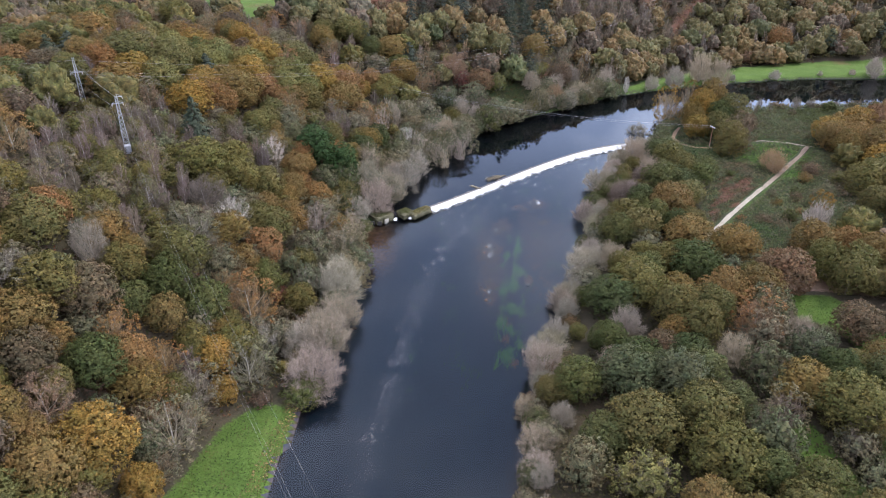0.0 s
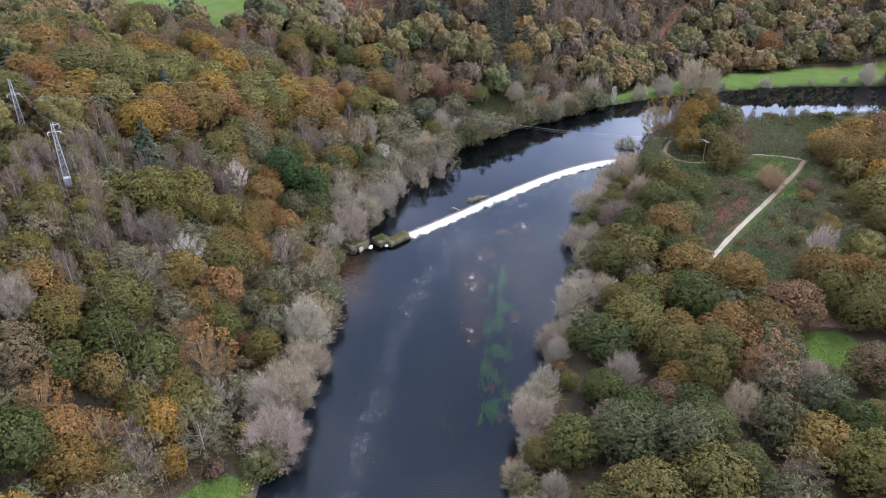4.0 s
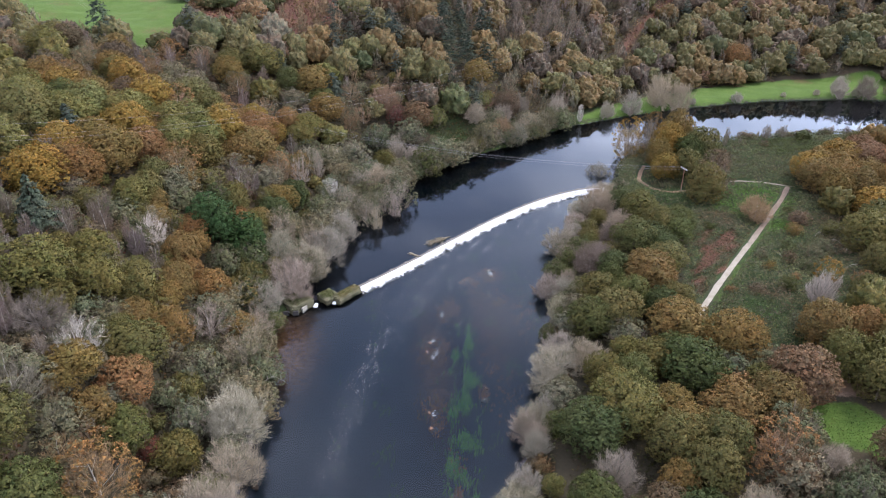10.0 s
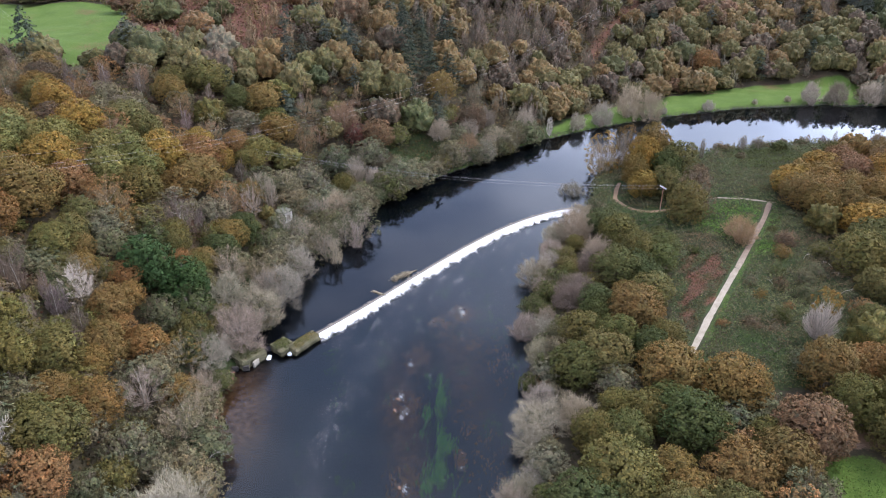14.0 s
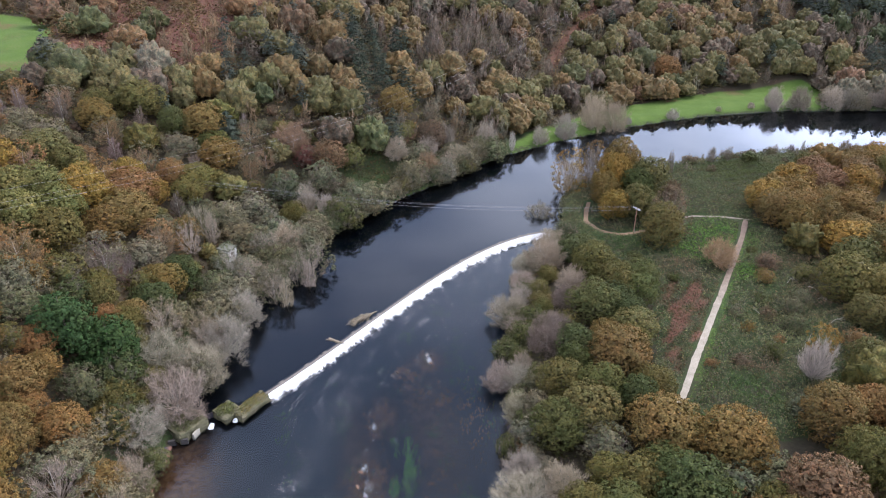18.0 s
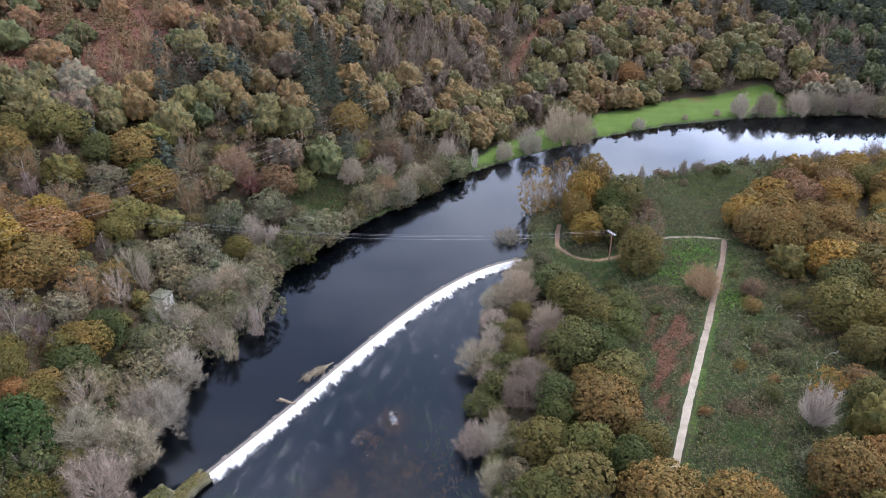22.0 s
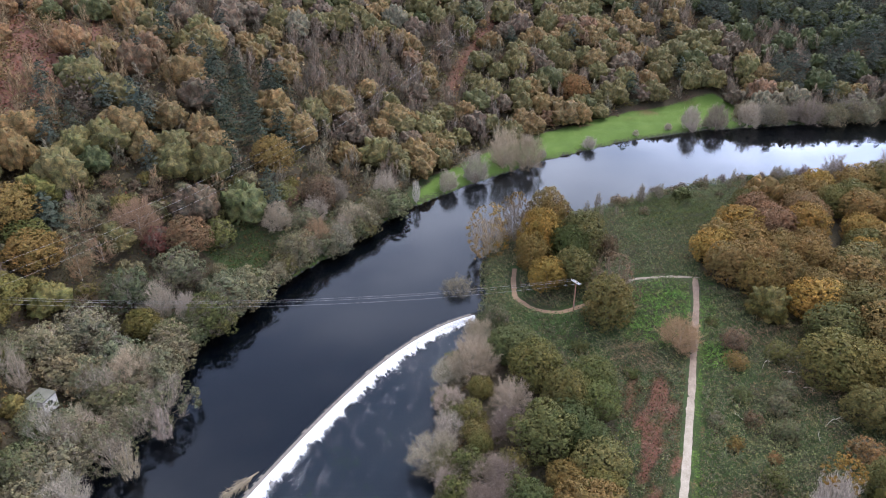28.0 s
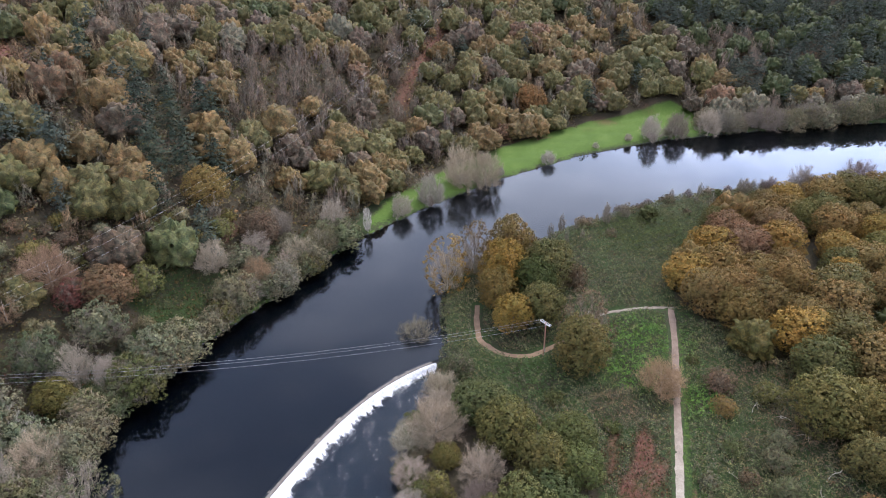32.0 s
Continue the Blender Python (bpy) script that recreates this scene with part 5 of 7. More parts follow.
bank_row(R_BANK, along(R_BANK, 14), along(R_BANK, 20), 5.5, -1.8, [(3, "heath", "brown", "grey", 1.5, 3), (1.5, "birch", "khaki", "grey", 4, 8), (2, "bare", "brown", "mauve", 3, 5)], BANK_R)

GOLDEN = np.array([(-120, 200), (-58, 205), (-46, 225), (-38, 262), (-40, 290), (-110, 290)], float)
LOW_SLOPE = np.array([(-120, 40), (-60, 40), (-50, 90), (-44, 112), (-42, 165), (-50, 165), (-62, 132), (-88, 128), (-120, 128)], float)

wood(W_EDGE_R, 3.4, [(4, "bare", "khaki", "pale", 5, 8), (1, "bare", "khaki", "mauve", 5, 8), (2, "bush", "khaki", "grey", 4, 6), (3, "bush", "moss", "grey", 4, 6), (2, "oak", "olive", "grey", 4, 6)], BANK_R, 130, k=0.48, girth=1.2)
wood(W_INNER, 5.0, [(6, "oak", "olive", "grey", 7, 11), (3, "oak", "green", "grey", 7, 11), (4.5, "oak", "moss", "grey", 7, 11), (2.2, "oak", "ochre", "grey", 7, 10), (.6, "oak", "brown", "grey", 7, 10),
                    (1.4, "bush", "sage", "grey", 6, 8), (1.2, "bare", "khaki", "pale", 6, 9), (1, "thin", "orange", "tan", 7, 10), (1, "bush", "khaki", "mauve", 5, 8)], "in the riverside wood", 260, girth=1.25, k=0.6, clear=(GREEN_STRIP, GREEN_PATCH))
wood(np.array([(84, 30), (84, 118), (96, 124), (112, 118), (120, 132), (150, 140), (150, 60)], float), 6.4, [(5, "oak", "olive", "grey", 7, 11), (2, "oak", "moss", "grey", 7, 11), (2, "oak", "ochre", "grey", 7, 10), (1.4, "bush", "sage", "grey", 6, 8)], "by the field road", 60, girth=1.25, k=0.52, clear=(GREEN_PATCH, GREEN_STRIP))
wood(W_BANK_L, 5.2, [(2.4, "bush", "khaki", "grey", 7, 10), (2, "bush", "sage", "grey", 7, 10), (3.4, "thin", "khaki", "pale", 9, 13), (5, "bare", "khaki", "pale", 9, 12), (1, "bare", "khaki", "grey", 9, 12), (1.4, "oak", "olive", "grey", 7, 10), (.5, "oak", "orange", "grey", 6, 8), (.8, "bush", "olive", "grey", 5, 8)], BANK_L, 420, girth=1.3, k=0.58, clear=(BRAMBLE_L,))
wood(LOW_SLOPE, 5.6, [(5, "oak", "olive", "grey", 8, 11), (3, "oak", "ochre", "grey", 8, 11), (2, "oak", "brown", "grey", 8, 11), (1.2, "oak", "orange", "grey", 7, 10), (1.4, "oak", "moss", "grey", 8, 11), (1.4, "thin", "khaki", "grey", 8, 11), (1, "thin", "orange", "tan", 7, 10), (.6, "birch", "khaki", "mauve", 8, 11)], SLOPE, 240, girth=1.25, k=0.5, clear=(MEADOW_NEAR, HEATH))
wood(LOW_SLOPE, 4.4, [(4, "oak", "olive", "grey", 5, 8), (2, "oak", "ochre", "grey", 5, 8), (2, "thin", "khaki", "tan", 6, 9), (2, "bush", "khaki", "grey", 5, 7), (1.4, "bush", "sage", "grey", 5, 7)], SLOPE, 170, girth=1.2, k=0.40, clear=(MEADOW_NEAR, HEATH))
wood(np.array([(-62, 158), (-42, 156), (-29, 160), (-29, 190), (-22, 212), (-18, 236), (-34, 244), (-60, 228)], float), 4.2, [(3, "bush", "khaki", "grey", 6, 9), (3, "oak", "olive", "grey", 6, 9), (2, "bush", "sage", "grey", 6, 9), (2, "oak", "ochre", "grey", 6, 9), (1.4, "bush", "olive", "grey", 5, 8), (1, "oak", "orange", "grey", 5, 7)], SLOPE, 110, girth=1.2, k=0.42, clear=(HEATH,))
wood(HEATH, 3.4, [(2.4, "heath", "sage", "grey", 2, 4), (2, "heath", "brown", "grey", 2, 4), (2, "heath", "olive", "grey", 2, 4), (3.4, "bush", "khaki", "mauve", 4, 7), (3, "birch", "khaki", "mauve", 7, 10), (2.4, "bush", "olive", "grey", 4, 6), (2, "oak", "olive", "grey", 5, 8), (1, "thin", "khaki", "mauve", 7, 9)], "on the heathy slope", 360, k=0.42, girth=1.15)
wood(np.array([(151, 240), (151, 256), (154, 268), (166, 280), (186, 290), (215, 298), (262, 292), (250, 250), (160, 236)], float), 6.2, [(5, "oak", "ochre", "grey", 9, 12), (2, "oak", "gold", "grey", 9, 12), (1, "oak", "rust", "grey", 9, 12), (3, "oak", "olive", "grey", 9, 12)], "at the edge of the oak wood", 80, girth=1.25, k=0.6)
wood(GOLDEN, 8.0, [(4, "oak", "ochre", "grey", 9, 13), (3.2, "oak", "gold", "grey", 9, 12), (5, "oak", "olive", "grey", 9, 13), (0.8, "oak", "orange", "grey", 9, 12), (2.4, "oak", "lime", "grey", 9, 12), (1, "thin", "orange", "tan", 8, 11)], SLOPE, 200, girth=1.3, k=0.62)
wood(W_SLOPE, 7.6, [(5, "oak", "olive", "grey", 8, 12), (3, "oak", "ochre", "grey", 8, 12), (2, "oak", "brown", "grey", 8, 11), (1.2, "oak", "orange", "grey", 8, 11), (1.6, "oak", "moss", "grey", 8, 12),
                    (2.6, "thin", "khaki", "tan", 8, 11), (1.2, "thin", "orange", "tan", 8, 11), (3, "birch", "khaki", "mauve", 8, 11), (1.8, "bush", "khaki", "grey", 6, 9), (.4, "pine", "blue", "grey", 10, 13)], SLOPE, 700, girth=1.28, k=0.58, clear=(MEADOW_NEAR, HEATH))
wood(W_EAST, 8.2, [(4, "oak", "ochre", "grey", 9, 13), (0.4, "oak", "orange", "grey", 9, 13), (5, "oak", "olive", "grey", 9, 13), (1, "oak", "green", "grey", 8, 12), (1, "oak", "brown", "grey", 8, 12)], "in the eastern oak wood", 420, girth=1.3, k=0.62, clear=(GREEN_PATCH, GREEN_STRIP))
wood(np.array([(-110, 60), (-60, 60), (-48, 108), (-31, 112), (-27, 165), (-28, 188), (-22, 212), (-12, 244), (4, 270), (14, 285), (33, 302), (56, 318), (80, 338), (60, 352), (20, 340), (-60, 330), (-110, 280)], float), 4.6, [(3, "bush", "khaki", "grey", 3, 5), (2, "bush", "olive", "grey", 3, 5), (2, "heath", "brown", "grey", 2, 4), (2, "heath", "olive", "grey", 2, 4)], SLOPE, 500, k=0.66, clear=(MEADOW_NEAR, BRAMBLE_L))
wood(np.array([(84, 180), (120, 188), (150, 222), (148, 250), (100, 250), (92, 230)], float), 9, [(3, "heath", "brown", "grey", 1.2, 2.2), (3, "heath", "moss", "grey", 1.4, 3), (1, "heath", "orange", "grey", 1.2, 1.6)], SCRUB, 6, k=1.3, clear=(RED_PATCH,))
wood(np.array([(136, 300), (150, 312), (172, 314), (198, 316), (223, 312), (262, 300), (258, 296), (215, 303), (170, 306), (150, 300)], float), 8, [(2, "birch", "khaki", "grey", 4, 8), (2, "heath", "brown", "grey", 1.5, 3), (1, "bush", "moss", "grey", 3, 5)], BANK_R, 26, k=0.9)


def stuff_mesh(name, items, label):
    """Many crowns in one mesh: (corners, x, y, z, scale, spin, colour)."""
    verts, cols, norms = [], [], []
    for (v, nv), X, Y, Z, s, a, colour in items:
        q, c, sn = v * s, math.cos(a), math.sin(a)
        norms.append(np.stack([nv[:, 0] * c - nv[:, 1] * sn, nv[:, 0] * sn + nv[:, 1] * c, nv[:, 2]], 1).astype(np.float32))
        verts.append(np.stack([q[:, 0] * c - q[:, 1] * sn + X, q[:, 0] * sn + q[:, 1] * c + Y, q[:, 2] + Z], 1).astype(np.float32))
        cols.append(np.tile(np.append(colour, 1).astype(np.float32), (len(q), 1)))
    me = mesh_tris(name, np.concatenate(verts), FAR_LEAF, None, np.concatenate(norms))
    a = me.attributes.new("leaf_colour", "FLOAT_COLOR", "POINT")
    a.data.foreach_set("color", np.concatenate(cols).ravel())
    return tagged(new(name, me), label, "woodland", kind="stuff")


def directions():
    """Even directions all round, and the triangles that join them."""
    bm = bmesh.new()
    bmesh.ops.create_icosphere(bm, subdivisions=4, radius=1)
    v, f = np.array([q.co[:] for q in bm.verts]), np.array([[q.index for q in t.verts] for t in bm.faces])
    bm.free()
    return v, f


ROUND = directions()


def billowed(seed, h, r, base, n_big, n_small, leaves, size, low=-0.5, small=(0.13, 0.24)):
    """A far crown: a closed, billowing canopy of lobes and bulges, with loose leaf clumps all over it."""
    rng = np.random.RandomState(seed)
    big, big_r, mid, face = masses(rng, n_big, n_small, low)
    cz = base + (h - base) * (-low / (1 - low))
    fit = np.array((r, r, (h - base) / (1 - low)))
    d, tri = ROUND
    reach = np.full(len(d), 0.45)
    for c, q in zip(np.concatenate([big, mid * 0.93]), np.concatenate([big_r, rng.uniform(*small, len(mid))])):
        along_c = d @ c
        inner = q * q - c @ c + along_c ** 2
        reach = np.maximum(reach, np.where(inner > 0, along_c + np.sqrt(np.maximum(inner, 0)), 0))
    p = d * (reach * rng.uniform(0.84, 1.1, len(d)))[:, None]
    tri = tri[(p[tri][:, :, 2] > low + 0.15).all(1)]
    p = p * fit + (0, 0, cz)
    g = np.cross(p[tri[:, 1]] - p[tri[:, 0]], p[tri[:, 2]] - p[tri[:, 0]])
    n = np.zeros_like(p)
    for k in range(3):
        np.add.at(n, tri[:, k], g)
    n = unit(unit(n) + rng.normal(size=n.shape) * 0.28)
    k = rng.randint(0, len(tri), leaves)
    at, out = p[tri[k, 0]], n[tri[k, 0]]
    c = at + out * rng.uniform(0.0, 0.5, (leaves, 1))
    v, vn = turned_out(leaf_corners(rng, c, unit(out + rng.normal(size=(leaves, 3)) * 0.8), size * rng.uniform(0.6, 1.3, leaves)), out, 0.7)
    return np.concatenate([p[tri].reshape(-1, 3), v]), np.concatenate([n[tri].reshape(-1, 3), vn])


def coarse(kind, variant, fine):
    """A crown of the kind for the far woods: corners and normals; fine gives how closely it is worked."""
    h, r = SIZE[kind]
    seed = variant * 31 + len(kind)
    if kind in ("oak", "bush", "heath"):
        return billowed(seed, h, r, 0.06 * h, 7, 46, 330 if fine == 1 else 1700, 0.24 if fine == 1 else 0.2)
    if kind == "thin":
        return leafy(seed, h, r, 0.08 * h, 7, 50, int(520 * fine), 0.26, small=(0.12, 0.2), core=0.6, soft=0.8, low=-0.5, tuft=0.45, per=7, fill=24)
    if kind in ("pine", "fir"):
        return needles(seed, h, r, int(800 * fine), 0.23, 50)
    v, f = spray(seed, h, r, 0.08 * h, 7, 20, int(24 * fine), 1.5, 0.11 / fine, 0.75 if kind == "birch" else 0.35, limb=0.05)
    v = v[f].reshape(-1, 3)
    mid = v.reshape(-1, 3, 3).mean(1)
    return turned_out(v, unit(mid - np.array((0, 0, h * 0.35))), 0.6)


def slope_woods():
    bank = {k: [coarse(k, i, 1.8) for i in range(4)] for k in SIZE if k != "poplar"}
    items = [(bank[k][n % 4], x, y, height(x, y) - 0.2, s, a, c * 0.85) for n, (k, x, y, s, a, c) in enumerate(overflow)]
    if items:
        stuff_mesh("slope_woods", items, "dense autumn woodland on the valley sides")


def far_woods():
    """The woods on the far hillsides, past counting."""
    rng = np.random.RandomState(77)
    bank = {k: [coarse(k, i + 5, 1.0) for i in range(4)] for k in ("oak", "birch", "pine", "thin", "heath")}
    xs, ys = np.meshgrid(np.arange(-330, 640, 8.3), np.arange(60, 700, 8.3))
    x = (xs + rng.uniform(-3, 3, xs.shape)).ravel()
    y = (ys + rng.uniform(-3, 3, ys.shape)).ravel()
    z, dl, dr, side = land(x, y)
    keep = (side == -1) & (dl > 2.5) & (x > -0.78 * y - 30) & (x < 60 + 1.9 * (y - 170)) & ((y > 270) | (x < -100))
    # as far as the ridge lets one see from the valley
    bearing = np.degrees(np.arctan2(x - 20, y - 120))
    keep &= np.hypot(x - 20, y - 120) < np.interp(bearing, [-70, -60, -50, -40, -20, 10, 20, 30, 40, 50], [190, 300, 420, 450, 480, 460, 465, 500, 540, 575])
    for region in (W_SLOPE, W_BANK_L, MEADOW_FAR, MEADOW_HILL, MEADOW_NEAR, BRAMBLE_L):
        keep &= ~inside(region, x, y)
    keep &= ~inside(RED_CORRIDOR, x, y) | (rng.uniform(0, 1, len(x)) < 0.3)
    g = np.array(grown)
    items = []
    for X, Y, Z, D in zip(x[keep], y[keep], z[keep], dl[keep]):
        if (np.hypot(g[:, 0] - X, g[:, 1] - Y) < g[:, 2] * 0.8).any():
            continue
        n1 = float(waves(np.array([X]), np.array([Y]), 90, 31)[0])
        u, v = rng.uniform(), rng.uniform()
        kind = "oak"
        # neighbours tend to be of one colour
        drift = 0.5 + 0.26 * float(waves(np.array([X]), np.array([Y]), 55, 33)[0]) + 0.14 * rng.normal()
        tone = ("green", "moss", "olive", "olive", "brown", "ochre", "olive", "ochre", "rust", "khaki")[int(np.clip(drift, 0, 0.999) * 10)]
        here = np.array([X]), np.array([Y])
        if inside(MAUVE_B, *here)[0] and u < 0.75 or inside(MAUVE_A, *here)[0] and u < 0.82:
            kind, tone = "birch", "mauve"
        elif X > 306 and D > 26:
            kind, tone = ("pine", "blue") if u < 0.7 else ("oak", "green")
        elif 30 < X < 58 and 355 < Y < 408 and u < 0.85:
            kind, tone = "pine", "pine"
        elif -26 < X < 24 and 322 < Y < 378 and u < 0.22:
            kind, tone = "pine", "blue"
        elif D < 14 and X > 225:
            kind, tone = ("birch", "grey") if u < 0.45 else ("oak", "khaki")
        elif inside(BRACKEN_HILL, np.array([X]), np.array([Y]))[0]:
            if u < 0.56:
                continue
            kind, tone = ("birch", "tan") if u < 0.80 else ("thin", "ochre") if u < 0.88 else ("oak", "orange") if u < 0.94 else ("oak", "moss")
        elif X < 30 and Y > 360 and u < 0.5:
            kind, tone = ("birch", "tan") if u < 0.34 else ("thin", "brown") if u < 0.45 else ("oak", "rust")
        elif n1 > 0.2 and u < 0.5:
            kind, tone = "birch", ("mauve", "grey")[int(u * 40) % 2]
        elif v < 0.22:
            kind, tone = "birch", ("mauve", "grey", "tan")[int(u * 60) % 3]
        elif v < 0.26:
            kind, tone = "pine", ("blue", "pine")[int(u * 40) % 2]
        if kind in ("birch", "pine") or v > 0.6:
            low = np.array(TONES[("brown", "olive", "khaki", "rust")[int(v * 4)]][0]) * rng.uniform(0.7, 1.1)
            items.append((tuple(q[-480:] for q in bank["heath"][int(v * 71) % 4]), X + rng.uniform(-2, 2), Y + rng.uniform(-2, 2), Z - 0.3, np.array((1.6, 1.6, 1.1)), v * 60, low))
        if kind == "birch" and tone == "mauve":
            for _ in range(2):
                dx, dy, q = rng.uniform(-4.5, 4.5), rng.uniform(-4.5, 4.5), rng.uniform(0.8, 1.2)
                items.append((bank["birch"][int(rng.randint(4))], X + dx, Y + dy, Z - 0.6, np.array((q, q, q)), rng.uniform(0, 6), np.array(TONES["mauve"][0]) * rng.uniform(0.8, 1.2)))
        s = rng.uniform(0.95, 1.4) * (0.4 if inside(RED_CORRIDOR, np.array([X]), np.array([Y]))[0] else 1)
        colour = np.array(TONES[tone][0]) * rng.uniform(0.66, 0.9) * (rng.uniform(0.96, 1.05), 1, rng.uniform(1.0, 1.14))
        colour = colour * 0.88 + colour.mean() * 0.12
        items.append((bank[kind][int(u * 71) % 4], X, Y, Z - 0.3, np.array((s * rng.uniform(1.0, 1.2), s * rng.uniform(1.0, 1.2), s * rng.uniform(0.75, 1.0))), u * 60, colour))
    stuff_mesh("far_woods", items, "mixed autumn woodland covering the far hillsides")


slope_woods()
far_woods()


# ---- low growth ----
def scrub_patch(name, poly, per_m2, size, lump, tones, label, keep_off=None, mat=FAR_LEAF, seed=1, base=0.0, tint=1.0, zones=()):
    """Brambles, bracken or grass over a region: leaf clumps on a lumpy surface, in one mesh."""
    rng = np.random.RandomState(seed)
    (x0, y0), (x1, y1) = poly.min(0), poly.max(0)
    n = int((x1 - x0) * (y1 - y0) * per_m2)
    x, y = rng.uniform(x0, x1, n), rng.uniform(y0, y1, n)
    ok = inside(poly, x, y)
    if keep_off is not None:
        ok &= keep_off(x, y)
    x, y = x[ok], y[ok]
    z, dl, dr, side = land(x, y)
    ok = side != 0
    x, y, z = x[ok], y[ok], z[ok]
    bump = np.maximum(0, 0.3 + 0.6 * waves(x, y, 8, seed + 3)) * 0.45 + (1 - np.minimum(1, np.abs(waves(x, y, 3.6, seed + 4)))) ** 1.5 * 0.75
    bump = bump * np.clip((line_distance(np.array([PATH_A - 8, PATH_B]), x, y) - 1.4) / 3.5, 0.12, 1)
    zz = z + base + lump * bump * rng.uniform(0.5, 1.05, len(x))
    nn = unit(np.stack([rng.normal(size=len(x)) * 0.85, rng.normal(size=len(x)) * 0.85, np.ones(len(x))], 1))
    v = leaf_corners(rng, np.stack([x, y, zz], 1), nn, size * rng.uniform(0.5, 1.35, len(x)))
    me = mesh_tris(name, v, mat)
    t = np.array([TONES[k][0] for k in tones])
    f = np.clip(0.5 + 0.5 * waves(x, y, 15, seed + 9) * 0.8 + 0.28 * waves(x, y, 3.5, seed + 12) + rng.normal(size=len(x)) * 0.12, 0, 0.999) * (len(t) - 1)
    i = f.astype(int)
    c = t[i] * (1 - (f - i))[:, None] + t[np.minimum(i + 1, len(t) - 1)] * (f - i)[:, None]
    for zx, zy, reach, tone in zones:
        k = np.clip(2.1 * np.exp(-((x - zx) ** 2 + (y - zy) ** 2) / reach ** 2) + 0.5 * waves(x, y, 5, seed + 20) - 0.35 + rng.normal(size=len(x)) * 0.15, 0, 0.85)[:, None]
        c = c * (1 - k) + np.array(TONES[tone][0]) * k
    c = c * (1 + 0.32 * waves(x, y, 2.6, seed + 30) + 0.22 * waves(x, y, 0.9, seed + 31))[:, None]
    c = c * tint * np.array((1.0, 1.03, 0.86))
    c = np.repeat(np.column_stack([c, np.ones(len(c))]), 3, 0).astype(np.float32)
    a = me.attributes.new("leaf_colour", "FLOAT_COLOR", "POINT")
    a.data.foreach_set("color", c.ravel())
    return tagged(new(name, me), label, "undergrowth", kind="stuff")


def off_tracks(x, y):
    """Where no track or mown verge lies."""
    d = np.minimum.reduce([line_distance(np.array(l, float), x, y) for l in (
        [(56, 157), (62, 164), (80, 184.6), (94, 201), (114, 223.5), (140, 253.5), (146.5, 262.5), (158, 247), (166, 238)],
        [(146.5, 262.5), (143, 266), (139, 267.5), (131, 268), (122, 263), (112.5, 263.5), (104, 262), (98, 265.5), (95.5, 272), (99, 280), (103, 287)])])
    verge = ((x - PATH_A[0]) * 98.5 - (y - PATH_A[1]) * 85) / math.hypot(85, 98.5)
    return (d > 1.5) & ~((verge > 0) & (verge < 2.6) & (y < 250) & (y > 168))


def off_red(x, y):
    return off_tracks(x, y) & (soft_region(RED_PATCH, x, y, 6) + 0.4 * waves(x, y, 6, 61) < 0.62)


def red_edge(x, y):
    return off_tracks(x, y) & (soft_region(RED_PATCH, x, y, 6) + 0.4 * waves(x, y, 6, 61) > 0.5)


scrub_patch("bramble_scrub", CLEARING, 24.0, 0.18, 2.3, ("umber", "bramble", "sage", "willow", "bramble", "umber", "willow", "sage", "bramble", "brown"), "tangled grey-green bramble scrub over the clearing", off_red, seed=2, tint=1.08,
            zones=((132, 256, 11, "grass"), (120, 246, 7, "grass"), (99, 255, 9, "fir"), (84, 244, 9, "umber"), (90, 237, 7, "umber"), (110, 238, 6, "umber"), (118, 206, 9, "sage"), (104, 192, 6, "umber"), (140, 216, 9, "umber"), (146, 232, 7, "umber"), (128, 232, 5, "grass"), (98, 186, 6, "fir"), (170, 300, 14, "green"), (112, 290, 9, "mauve")))
scrub_patch("verge_grass", np.array([(64, 164), (149, 262.5), (151.5, 259), (66.5, 161)], float), 16.0, 0.12, 0.3, ("fir", "grass", "moss", "grass", "fir"), "rough green grass on the verge of the footpath", lambda x, y: line_distance(np.array([PATH_A, PATH_B]), x, y) > 1.0, seed=15, tint=1.05)


def bramble_stems(seed, count):
    """Dead arching stems that lie over the brambles, in one mesh."""
    rng = np.random.RandomState(seed)
    x, y = rng.uniform(76, 160, count), rng.uniform(178, 300, count)
    ok = inside(CLEARING, x, y) & off_tracks(x, y) & (waves(x, y, 16, 71) + 0.5 * waves(x, y, 5, 72) > -0.05)
    x, y = x[ok], y[ok]
    z = land(x, y)[0]
    a, n = rng.uniform(0, 6.28, len(x)), rng.uniform(0.3, 0.9, len(x))
    d = np.stack([np.cos(a), np.sin(a), 0 * a], 1)
    side = np.stack([-np.sin(a), np.cos(a), 0 * a], 1) * rng.uniform(0.012, 0.035, len(x))[:, None]
    foot = np.stack([x, y, z + 0.7], 1)
    top = foot + d * n[:, None] + np.array((0, 0, 0.9)) * rng.uniform(0.4, 1, (len(x), 1))
    tip = top + d * n[:, None] * 0.8 - np.array((0, 0, 0.4))
    v = np.stack([foot - side, top + side, top - side, top - side, top + side, tip], 1).reshape(-1, 3)
    ob = new("bramble_stems", mesh_tris("bramble_stems", v, TWIG))
    ob.color = (0.15, 0.125, 0.09, 1)
    return tagged(ob, "pale dead stems arching over the brambles", "undergrowth", kind="stuff")


